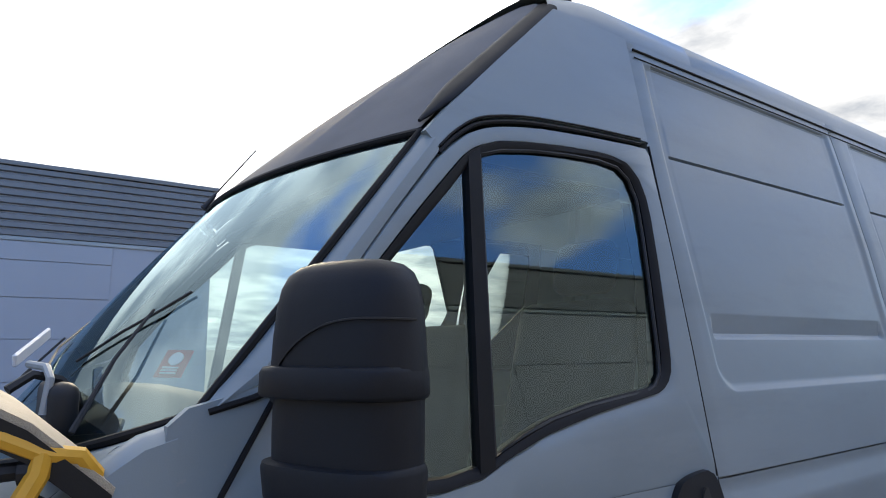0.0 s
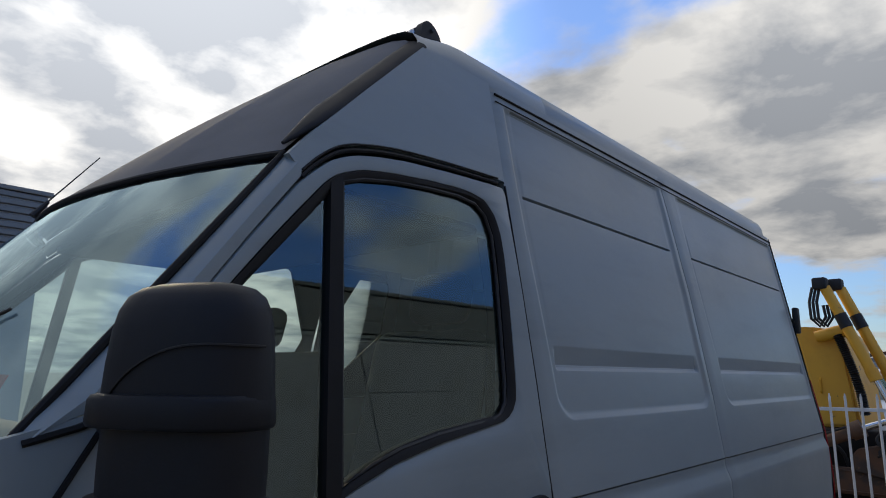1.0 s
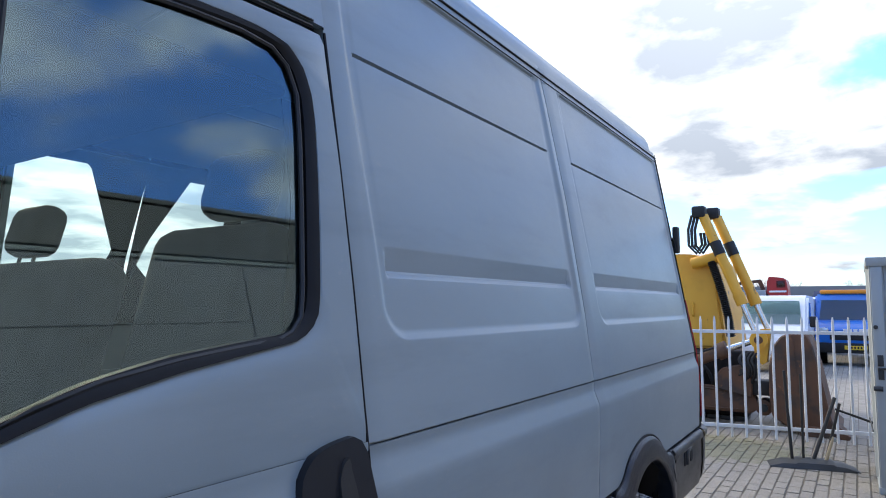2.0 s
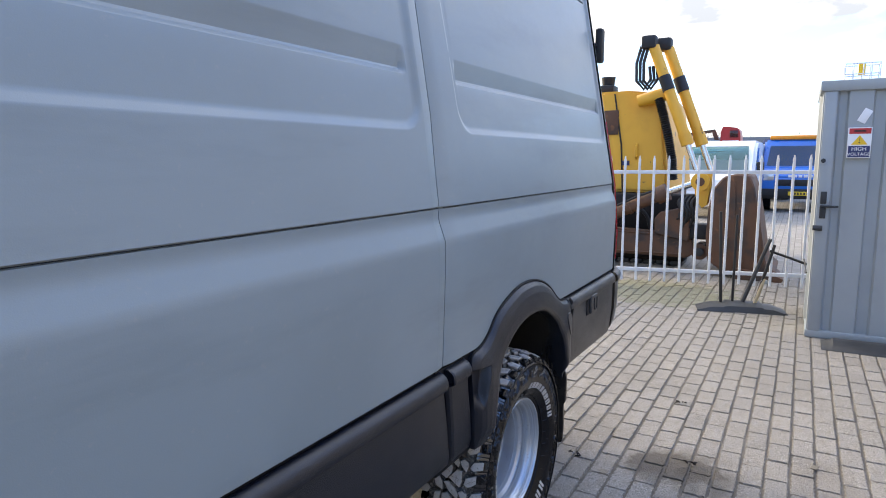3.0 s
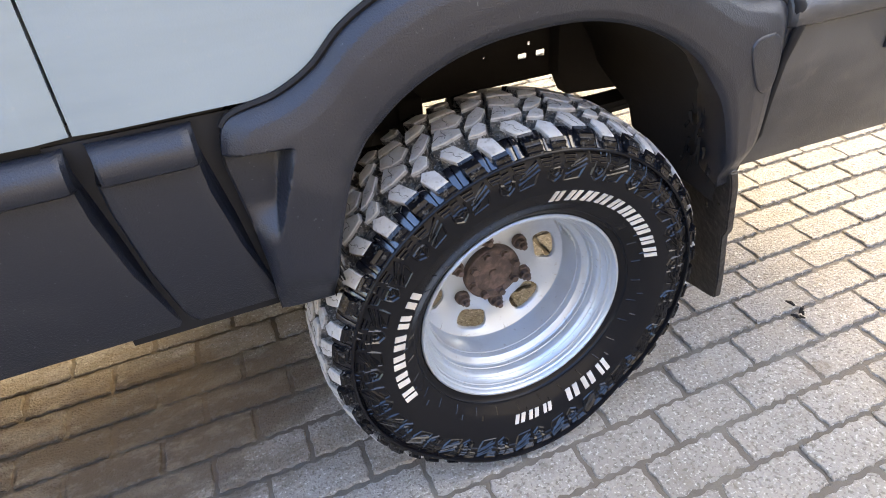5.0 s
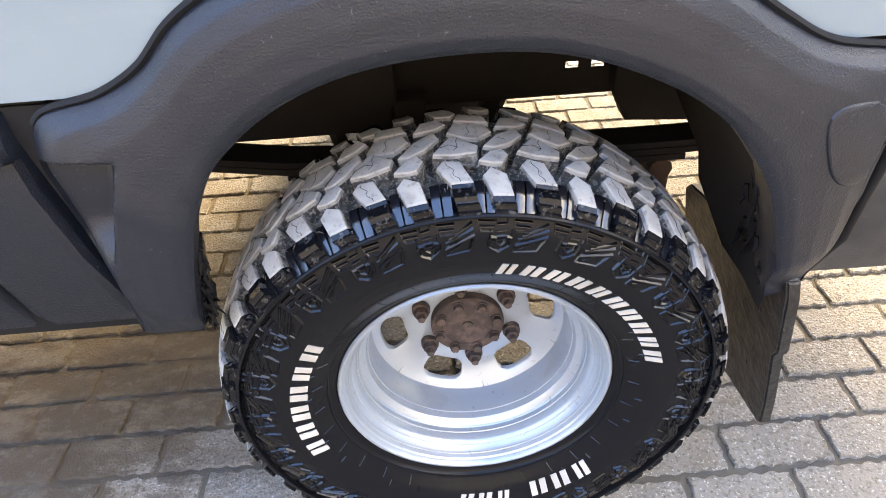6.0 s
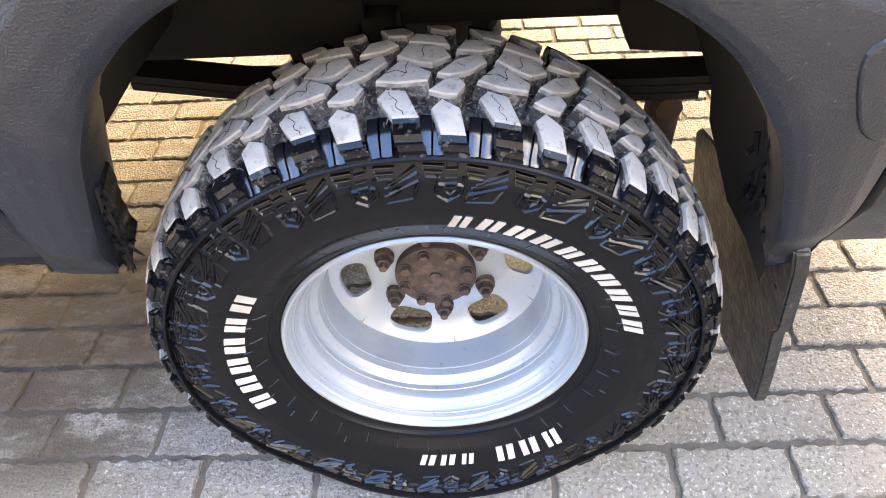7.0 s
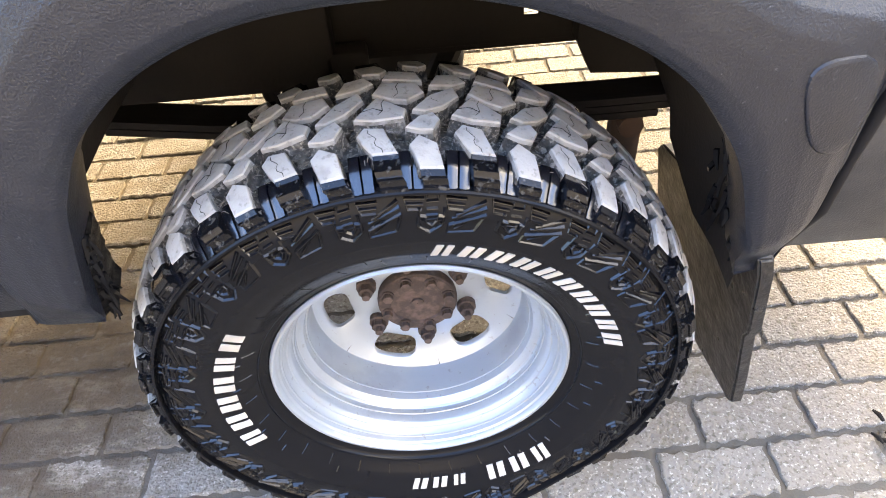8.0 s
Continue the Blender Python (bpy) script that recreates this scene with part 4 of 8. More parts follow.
for x0, x1, k, dz, l0, l1 in ((0.42, 1.745, 0.94, 0, 0, 0), (1.755, 3.140, 0.925, 0.0, 0, 0.42), (3.160, 3.287, 0.925, 0.0, 0.30, 0.42), (4.250, 4.992, 0.966, -0.012, -0.45, -0.06)):
    bm = cladding(x0, x1, k, dz, l0, l1, 0.022 if 3 < x0 < 4 else 0.0)
    b2 = mirrored(bm)
    part("sill_cladding", bm, DUSTY_LIT if x0 > 4 else TRIM, van, "dusty black cladding behind the wheel, lightened as if better lit" if x0 > 4 else "black textured sill cladding"); part("sill_cladding", b2, TRIM, van)


bm = nb()
tube(bm, [P(1.7745 + along(FRONT, z), z, -0.0015) for z in (0.95, 1.2, 1.38, 1.45, 1.55, 1.7, 1.85, 1.97, 2.15, 2.32)], 0.0038, 6)
tube(bm, [P(1.7755, z, -0.004) for z in (2.33, 2.5, 2.68)], 0.0018, 6)
bm2 = mirrored(bm)
part("door_joint", bm, SEAL, van, "dark joint behind the cab door"); part("door_joint", bm2, SEAL, van)
# dark strip added to stand for the shade in the gap above the sill
for x0, x1 in ((0.42, 1.748), (1.755, 3.33), (4.24, 5.05)):
    bm = nb()
    box(bm, (x0, 0.613, 0.878), (x1, 0.630, 0.926), 0.002)
    part("sill_seal", bm, SEAL, van)
for x0, x1 in ((1.78, 3.155), (3.178, 5.055)):
    bm = nb()
    tube(bm, [(lerp(x0, x1, k / 12), prof(1.371) + 0.0065 - 0.006 * math.sin(math.pi * (lerp(x0, x1, k / 12) - 0.4) / 4.8), 1.371) for k in range(13)], 0.0009, 6)
    part("panel_joint", bm, SEAL, van)
for off, z, r in ((0.0025, 2.668, 0.0042), (0.0015, 2.640, 0.0020)):
    bm = nb()
    tube(bm, [P(lerp(1.80, 5.06, k / 10), z, off - 0.006 + 0.006 * math.sin(math.pi * (lerp(1.80, 5.06, k / 10) - 0.4) / 4.8)) for k in range(11)], r, 6)
    part("roof_seam", bm, SEAL, van, "dark seam under the roof edge")


def strap(line):
    """A moulded lump that bridges a joint of the cladding: (x, y, z, width)."""
    bm = nb()
    rows = []
    n = len(line)
    for i, (x, y, z, w) in enumerate(line):
        h = 0.010 * (0.2 if i in (0, n - 1) else 1.0)
        rows.append([(x + w / 2 * math.cos(q), y - h * math.sin(q) + (0.012 if q < 0 else 0.0), z + 0.010 * math.sin(q) * (i == 0)) for q in [math.pi * j / 8 for j in range(9)]])
    loft(bm, rows, False)
    bmesh.ops.recalc_face_normals(bm, faces=bm.faces[:])
    if sum(f.normal.y for f in bm.faces) > 0:
        bmesh.ops.reverse_faces(bm, faces=bm.faces[:])
    return bm


bm = nb()
box(bm, (3.118, 0.609, 0.585), (3.336, 0.622, 0.905), 0.002)
part("cladding_backing", bm, SEAL, van, "dark backing in the joints of the cladding")
for line in ([(4.258, 0.590, 0.896, 0.018), (4.261, 0.584, 0.888, 0.024), (4.268, 0.582, 0.850, 0.022), (4.257, 0.590, 0.79, 0.016), (4.250, 0.593, 0.72, 0.014), (4.243, 0.592, 0.655, 0.016), (4.217, 0.606, 0.575, 0.016)],):
    part("cladding_strap", strap(line), SEAL, van, "dark moulded lump over a cladding joint", 60)
# rear bumper corner
bm = nb()
rows = []
for x, e, zt in ((5.003, 0.0, 0.912), (5.04, 0.0, 0.914), (5.09, 0.006, 0.92), (5.13, 0.025, 0.922), (5.155, 0.06, 0.922), (5.165, 0.11, 0.922), (5.17, 0.5, 0.92), (5.175, 1.02, 0.92)):
    rows.append([(x - 0.10 * max(0, 0.72 - z) * (x > 5.0), y + e - 0.006, z + (zt - 0.91) + 0.02 * (z < 0.7)) for y, z in SILL])
loft(bm, rows, False)
bmesh.ops.recalc_face_normals(bm, faces=bm.faces[:])
b2 = mirrored(bm)
part("rear_bumper", bm, DUSTY_LIT, van, "black wrap-round rear bumper corner"); part("rear_bumper", b2, TRIM, van)
bm = nb()
box(bm, (4.505, 0.581, 0.768), (4.628, 0.600, 0.868), 0.004)
ft = part("filler_flap", bm, PLASTIC, van, "small black flap in the cladding")
bm = nb()
box(bm, (4.533, 0.567, 0.772), (4.626, 0.584, 0.862), 0.007, None, 0, 3)
part("flap_cover", bm, DUSTY_LIT, ft)
bm = nb()
tube(bm, [(4.566, 0.566, 0.845), (4.566, 0.566, 0.80), (4.574, 0.566, 0.789), (4.590, 0.566, 0.786), (4.604, 0.566, 0.792), (4.608, 0.566, 0.805), (4.608, 0.566, 0.845)], 0.0028, 6)
part("flap_grip", bm, BLACK, ft)

# rear wheel arch: a flared black moulding, swept from its outer to its inner edge
OUT = [(3.332, 0.588), (3.331, 0.66), (3.325, 0.74), (3.317, 0.80), (3.312, 0.852), (3.330, 0.897), (3.395, 0.914), (3.445, 0.940), (3.487, 0.979), (3.530, 1.005), (3.578, 1.024), (3.645, 1.044), (3.716, 1.055), (3.80, 1.055), (3.88, 1.043), (3.955, 1.020), (4.02, 0.990), (4.09, 0.945), (4.15, 0.913), (4.235, 0.894), (4.248, 0.84), (4.243, 0.77), (4.235, 0.67), (4.207, 0.568)]
INN = [(3.414, 0.588), (3.424, 0.64), (3.437, 0.695), (3.450, 0.742), (3.457, 0.765), (3.468, 0.790), (3.480, 0.812), (3.496, 0.835), (3.520, 0.858), (3.550, 0.882), (3.590, 0.905), (3.640, 0.924), (3.700, 0.936), (3.775, 0.940), (3.840, 0.936), (3.900, 0.922), (3.955, 0.900), (4.005, 0.873), (4.050, 0.838), (4.085, 0.795), (4.110, 0.755), (4.130, 0.705), (4.148, 0.64), (4.163, 0.566)]


OUT, INN = spline(OUT, 14), spline(INN, 14)
FLARE = [(0.0, 0.004), (0.06, 0.014), (0.15, 0.024), (0.35, 0.033), (0.60, 0.038), (0.85, 0.040), (0.95, 0.037), (1.0, 0.031)]


def pocket(x, z):
    """1 inside the wedge-shaped pocket at the front of the moulding."""
    edge, wall = along([(0.66, 3.335), (0.755, 3.366), (0.850, 3.402)], z), along([(0.66, 0.008), (0.755, 0.005), (0.848, 0.020)], z)
    return sstep(edge, edge - wall, x) * sstep(0.855, 0.848, z) * sstep(0.715, 0.775, z)



bm = nb()
rows = []
for k, ((ox, oz), (ix, iz)) in enumerate(zip(OUT, INN)):
    base = prof(max(oz, 0.905)) + lerp(-0.006, 0.004, sstep(0.84, 0.96, oz))
    fl = lerp(1.0, 0.15, sstep(0.67, 0.57, oz))      # the moulding turns in towards its foot
    row = [(ox, base + 0.012, oz), (ox, base - 0.004, oz)]
    for f in [0.02 * n for n in range(1, 51)]:
        x, z = lerp(ox, ix, f), lerp(oz, iz, f)
        row.append((x, lerp(base - along(FLARE, f) * fl, base + 0.002, pocket(x, z)), z))
    row += [(ix + 0.0, base - 0.010, iz + 0.0), (lerp(ix, 3.78, -0.03), base + 0.05, iz + 0.01), (lerp(ix, 3.78, -0.08), base + 0.10, iz + 0.015)]
    rows.append(row)
loft(bm, rows, False)
for r in (rows[0], rows[-1]):
    bm.faces.new([bm.verts.new(p) for p in r])
bmesh.ops.recalc_face_normals(bm, faces=bm.faces[:])
edge_line = [(ox, prof(max(oz, 0.905)) - 0.002, oz + 0.002) for ox, oz in OUT if oz > 0.885]
arch = part("wheel_arch", bm, TRIM, van, "flared black wheel arch moulding", 40)
bm2 = nb(); bm2.from_mesh(arch.data); b3 = mirrored(bm2); bm2.free()
part("wheel_arch", b3, TRIM, van, "", 40)
bpy.context.view_layer.update()
for lp in ([(4.176, 0.759), (4.228, 0.756), (4.222, 0.853), (4.163, 0.856), (4.147, 0.833)],):
    bm = nb()
    c = sum((Vector(p) for p in lp), Vector((0, 0))) / len(lp)

    def skin(x, z):
        hit, at, _, _ = arch.ray_cast((x, 0.0, z), (0, 1, 0))
        return at.y if hit else 0.565
    ring = lambda s, up: [(q[0], skin(q[0], q[1]) - up, q[1]) for q in smooth_loop([(c.x + (x - c.x) * s, c.y + (z - c.y) * s) for x, z in lp], 2)]
    rows = [ring(1.10, -0.003), ring(1.02, 0.0022), ring(0.95, 0.0030)]
    loft(bm, rows, True)
    bm.faces.new([bm.verts.new(p) for p in rows[-1]])
    bmesh.ops.remove_doubles(bm, verts=bm.verts[:], dist=0.0003)
    bmesh.ops.recalc_face_normals(bm, faces=bm.faces[:])
    part("arch_rib", bm, TRIM, van, "raised pad on the wheel arch", 20)
bm = nb()
tube(bm, edge_line, 0.005, 6)
part("arch_seal", bm, SEAL, van)
# ragged flange inside the arch's foot
bm = nb()
rr = random.Random(8)
rows = []
for k in range(17):
    s = k / 16
    z = lerp(0.589, 0.712, s)
    x0 = along([(q, p) for p, q in INN[:104]], z)
    x1 = lerp(3.424, 3.441, s) + rr.uniform(-0.003, 0.003)
    rows.append([(x0 - 0.004, 0.588 - 0.02 * s, z), (lerp(x0, x1, 0.5), 0.605 - 0.015 * s, z + rr.uniform(-0.003, 0.003)), (x1, lerp(0.612, 0.592, s) + rr.uniform(-0.006, 0.006), z), (x1 - 0.012, lerp(0.66, 0.64, s), z)])
loft(bm, rows, False)
bmesh.ops.recalc_face_normals(bm, faces=bm.faces[:])
part("arch_flange", bm, RUBBER, van, "ragged black underseal inside the arch", 25)
# wheel well behind the arch
bm = nb()
rows = []
for k in range(25):
    a = math.pi * (-0.03 + 0.91 * k / 24)
    zc = 0.56 + 0.39 * math.sin(a)
    deep = 1.035 if a > math.pi / 2 else along([(0.51, 0.70), (0.555, 0.875), (0.62, 0.895), (0.65, 0.96), (0.68, 1.0), (0.72, 1.035)], zc)
    rows.append([(3.775 + (0.40 + q) * math.cos(a), lerp(0.60, deep, f), 0.56 + (0.39 + q) * math.sin(a)) for f, q in ((0.0, 0.0), (0.5, 0.01), (1.0, 0.01))])
loft(bm, rows, False)
part("wheel_well", bm, DARK, van, "dark wheel well")
# mud flap with its frayed inner edge
bm = nb()
lp = [(0.576, 0.560), (0.580, 0.590), (0.60, 0.602), (0.66, 0.598), (0.72, 0.575), (0.93, 0.522), (0.955, 0.50), (0.96, 0.42), (0.97, 0.30), (0.90, 0.225), (0.75, 0.206), (0.62, 0.230), (0.609, 0.237), (0.602, 0.30), (0.596, 0.425), (0.584, 0.445)]
slab(bm, [(4.186 + 0.19 * (0.589 - z), y, z) for y, z in lp], [(4.206 + 0.19 * (0.589 - z), y, z) for y, z in lp])
bmesh.ops.recalc_face_normals(bm, faces=bm.faces[:])
bmesh.ops.bevel(bm, geom=bm.edges[:], offset=0.003, segments=2, affect="EDGES")
part("mud_flap", bm, FLAP, van, "black rubber mud flap")
bm = nb()
rr = random.Random(4)
for k in range(70):
    s = rr.random()
    p = Vector((lerp(4.165, 4.125, s) + rr.uniform(0.0, 0.02), rr.uniform(0.60, 0.68), lerp(0.58, 0.80, s)))
    d = Vector((rr.uniform(-0.15, 0.25), rr.uniform(-0.3, 0.3), -1)).normalized()
    l = rr.uniform(0.012, 0.04)
    tube(bm, [p, p + d * l * 0.5 + Vector((rr.uniform(-0.004, 0.004), 0, 0)), p + d * l], [0.004, 0.0035, 0.0012], 4)
for k in range(70):
    s = rr.random()
    p = Vector((lerp(3.424, 3.442, s) + rr.uniform(-0.012, 0.002), lerp(0.610, 0.592, s) + rr.uniform(-0.012, 0.004), lerp(0.592, 0.72, s)))
    tube(bm, [p, p + Vector((rr.uniform(-0.006, 0.008), rr.uniform(-0.008, 0.006), -rr.uniform(0.008, 0.022)))], [0.0035, 0.001], 4)
tagged(part("frayed_sealant", bm, RUBBER, van, "frayed black underseal on the arch edge"), "frayed black underseal on the arch edge", kind="stuff")

# underbody: chassis rails, leaf spring, axle, tanks
HOLES = [(3.980, 4.004, 0.712, 0.726), (4.026, 4.050, 0.711, 0.727), (4.004, 4.012, 0.741, 0.750), (4.064, 4.074, 0.738, 0.748), (3.894, 3.899, 0.730, 0.735), (4.06, 4.066, 0.690, 0.694)]


def rail(y0, holes):
    """A channel-section chassis rail; its web is pierced by small holes."""
    bm = nb()
    xs = sorted({-0.4, 5.05} | {v for h in holes for v in h[:2]})
    zs = sorted({0.672, 0.84} | {v for h in holes for v in h[2:]})
    for i in range(len(xs) - 1):
        for j in range(len(zs) - 1):
            cx, cz = (xs[i] + xs[i + 1]) / 2, (zs[j] + zs[j + 1]) / 2
            if any(a < cx < b and c < cz < d for a, b, c, d in holes):
                continue
            q = [(xs[i], zs[j]), (xs[i + 1], zs[j]), (xs[i + 1], zs[j + 1]), (xs[i], zs[j + 1])]
            bm.faces.new([bm.verts.new((x, y0, z)) for x, z in q])
            bm.faces.new([bm.verts.new((x, y0 + 0.006, z)) for x, z in reversed(q)])
    bmesh.ops.remove_doubles(bm, verts=bm.verts[:], dist=0.0005)
    box(bm, (-0.4, y0 - 0.001, 0.664), (5.05, y0 + 0.07, 0.672))
    box(bm, (-0.4, y0 - 0.001, 0.84), (5.05, y0 + 0.07, 0.848))
    return bm


part("chassis_rail", rail(1.04, HOLES), DARK, van, "dark chassis rail with small holes")
part("chassis_rail", rail(2.09, []), DARK, van, "dark chassis rail")
for x in (0.6, 2.4, 3.2, 4.6, 5.0):
    bm = nb()
    box(bm, (x, 1.05, 0.70), (x + 0.08, 2.1, 0.80))
    part("cross_member", bm, DARK, van)
SPRING = [(3.10, 0.655), (3.30, 0.632), (3.47, 0.606), (3.62, 0.594), (3.77, 0.590), (3.90, 0.592), (4.0, 0.592), (4.12, 0.590), (4.20, 0.590), (4.29, 0.592)]
for y in (0.975, 2.155):
    sp = new("leaf_spring")
    adopt(sp, van)
    tagged(sp, "dark leaf spring pack")
    for k in range(3):
        pts = [p for p in SPRING if abs(p[0] - 3.77) < 0.70 - 0.13 * k]
        bm = nb()
        loft(bm, [[(x, y, z - 0.014 * (k + 1)), (x, y + 0.065, z - 0.014 * (k + 1)), (x, y + 0.065, z - 0.014 * k - 0.002), (x, y, z - 0.014 * k - 0.002)] for x, z in pts], True, True)
        bmesh.ops.recalc_face_normals(bm, faces=bm.faces[:])
        lf = new("spring_leaf", finish("spring_leaf", bm, DARK))
        lf.parent = sp
bm = nb()
rod(bm, (3.771, 0.86, 0.379), (3.771, 2.34, 0.379), 0.052, 16)
g = bmesh.ops.create_uvsphere(bm, u_segments=16, v_segments=10, radius=0.16)
bmesh.ops.translate(bm, vec=(3.771, 1.6, 0.379), verts=g["verts"])
part("rear_axle", bm, DARK, van, "dark rear axle")
bm = nb()
box(bm, (4.135, 1.01, 0.40), (4.195, 1.04, 0.54), 0.01)
rod(bm, (4.165, 0.99, 0.52), (4.165, 1.06, 0.52), 0.022)
rod(bm, (4.165, 0.99, 0.43), (4.165, 1.06, 0.43), 0.018)
part("spring_shackle", bm, RUST, van, "rusty spring shackle")
bm = nb()
slab(bm, [(4.06, 1.0, 0.80), (4.06, 1.0, 0.68), (4.085, 1.0, 0.625), (4.25, 1.0, 0.612), (4.27, 1.0, 0.65), (4.27, 1.0, 0.80)], [(4.06, 1.04, 0.80), (4.06, 1.04, 0.68), (4.085, 1.04, 0.625), (4.25, 1.04, 0.612), (4.27, 1.04, 0.65), (4.27, 1.04, 0.80)])
bmesh.ops.recalc_face_normals(bm, faces=bm.faces[:])
part("spring_hanger", bm, DARK, van, "dark spring hanger plate")
bm = nb()
box(bm, (3.02, 0.99, 0.643), (3.68, 1.036, 0.80), 0.006)
part("spring_hanger", bm, DARK, van)
bm = nb()
rod(bm, (3.60, 1.00, 0.50), (3.545, 1.02, 0.72), 0.014)
rod(bm, (3.80, 1.10, 0.50), (3.95, 1.16, 0.80), 0.024)
box(bm, (3.66, 0.99, 0.59), (3.73, 1.036, 0.70), 0.008)
part("damper", bm, DARK, van)
bm = nb()
rod(bm, (3.1, 1.85, 0.62), (5.0, 1.80, 0.58), 0.03)
part("exhaust_pipe", bm, DARK, van)
bm = nb()
box(bm, (0.2, 1.0, 0.85), (5.05, 2.20, 0.89))
part("floor_pan", bm, DARK, van)

# mirror
bm = nb()
MC, MT = Vector((0.590, 0.432, 0)), Vector((-0.40, 0.916, 0)).normalized()     # middle of the head and its width direction
MF = Vector((-0.916, -0.40, 0)).normalized()                                  # forwards


def mring(z, w, d, shift=0.0, n=28):
    r = []
    for k in range(n):
        q = 2 * math.pi * k / n
        c, s = math.cos(q), math.sin(q)
        e = 0.55
        a = math.copysign(abs(c) ** e, c) * w
        b = math.copysign(abs(s) ** (e if s < 0 else 0.8), s) * (d if s > 0 else d * 0.45)
        r.append(MC + MT * (a + shift) + MF * b + Vector((0, 0, z)))
    return r


loft(bm, [mring(1.838, 0.035, 0.018), mring(1.836, 0.060, 0.032), mring(1.830, 0.082, 0.048), mring(1.818, 0.098, 0.060), mring(1.800, 0.107, 0.068), mring(1.775, 0.112, 0.073), mring(1.73, 0.116, 0.077), mring(1.68, 0.119, 0.078), mring(1.655, 0.120, 0.078)], True, True)
mirror_ = part("mirror", bm, PLASTIC, van, "tall black two-piece door mirror", 50)
bm = nb()
loft(bm, [mring(1.692, 0.117, 0.078), mring(1.690, 0.122, 0.088, 0.005), mring(1.684, 0.125, 0.091, 0.006), mring(1.655, 0.126, 0.092, 0.006), mring(1.650, 0.123, 0.089, 0.006), mring(1.648, 0.114, 0.075)], True, True)
part("mirror_band", bm, PLASTIC, mirror_, "", 50)
bm = nb()
loft(bm, [mring(1.652, 0.114, 0.074), mring(1.60, 0.114, 0.075), mring(1.562, 0.113, 0.074)], True, True)
part("lower_shell", bm, PLASTIC, mirror_, "", 50)
bm = nb()
loft(bm, [mring(1.566, 0.113, 0.074), mring(1.563, 0.119, 0.086, 0.004), mring(1.556, 0.121, 0.088, 0.004), mring(1.52, 0.118, 0.084, 0.003), mring(1.47, 0.108, 0.07), mring(1.45, 0.08, 0.05)], True, True)
part("lower_band", bm, PLASTIC, mirror_, "", 50)
bm = nb()
seam = []
for k in range(15):
    s = k / 14
    w = lerp(-0.118, 0.075, s)
    z = 1.752 - 0.075 * s ** 3.2 + 0.006 * s
    d = 0.078 * (1 - abs(w / 0.119) ** 4) ** 0.5 + 0.0005 if abs(w) < 0.119 else 0.0
    seam.append(MC + MT * w + MF * d + Vector((0, 0, z)))
tube(bm, seam, 0.0018, 5)
part("mirror_joint", bm, BLACK, mirror_)
bm = nb()
box(bm, (-0.085, -0.004, -0.15), (0.085, 0.004, 0.15), 0.003)
mm = Matrix((MT, MF, Vector((0, 0, 1)))).transposed().to_4x4(); mm.translation = MC - MF * 0.030 + Vector((0, 0, 1.66))
bmesh.ops.transform(bm, matrix=mm, verts=bm.verts[:])
part("mirror_glass", bm, Mat("mirror_silver", (0.9, 0.9, 0.9), 0.02, 1.0).m, mirror_)
bm = nb()
for z in (1.66, 1.50):
    tube(bm, [MC + MT * 0.10 + Vector((0, 0, z)), MC + MT * 0.17 + Vector((0.03, 0.0, z - 0.01)), Vector((0.64, 0.68, z - 0.03))], [0.026, 0.024, 0.03], 10)
part("mirror_arm", bm, PLASTIC, mirror_)
bm = nb()
tube(bm, [P(0.588, 1.668, 0.002), P(0.575, 1.652, 0.003), P(0.53, 1.636, 0.003), P(0.46, 1.618, 0.0)], 0.006, 6)
tube(bm, [P(0.575, 1.650, 0.003), P(0.525, 1.57, 0.003), P(0.478, 1.495, 0.003), P(0.45, 1.42, 0.003), P(0.425, 1.3, 0.003), P(0.418, 1.0, 0.003)], 0.005, 6)
part("wing_joint", bm, SEAL, van, "dark joint between wing and door")

# lamp bar on the roof front
bm = nb()
box(bm, (1.560, 0.985, 2.800), (1.625, 2.215, 2.875), 0.008)
lamp = part("lamp_bar", bm, BLACK, van, "black roof lamp bar with clear lenses")
bm = nb()
for k in range(30):
    y = 1.01 + 0.0405 * k
    for z in (2.822, 2.855):
        g = bmesh.ops.create_uvsphere(bm, u_segments=8, v_segments=6, radius=0.016)
        bmesh.ops.scale(bm, vec=(0.4, 1, 1), verts=g["verts"])
        bmesh.ops.translate(bm, vec=(1.559, y, z), verts=g["verts"])
tagged(part("lenses", bm, LENS, lamp), "rows of clear round lenses", kind="stuff")
for y in (0.965, 2.235):
    bm = nb()
    lp = smooth_loop([(1.548, 2.735), (1.548, 2.86), (1.575, 2.892), (1.615, 2.885), (1.655, 2.835), (1.662, 2.735)], 2)
    slab(bm, [(q[0], y - 0.012, q[1]) for q in lp], [(q[0], y + 0.018, q[1]) for q in lp])
    bmesh.ops.recalc_face_normals(bm, faces=bm.faces[:])
    part("end_bracket", bm, BLACK, lamp)
    for z in (2.80, 2.86):
        bm = nb()
        rod(bm, (1.60, y - 0.02, z), (1.60, y - 0.01, z), 0.007, 8)
        part("bolt", bm, STEELD, lamp)

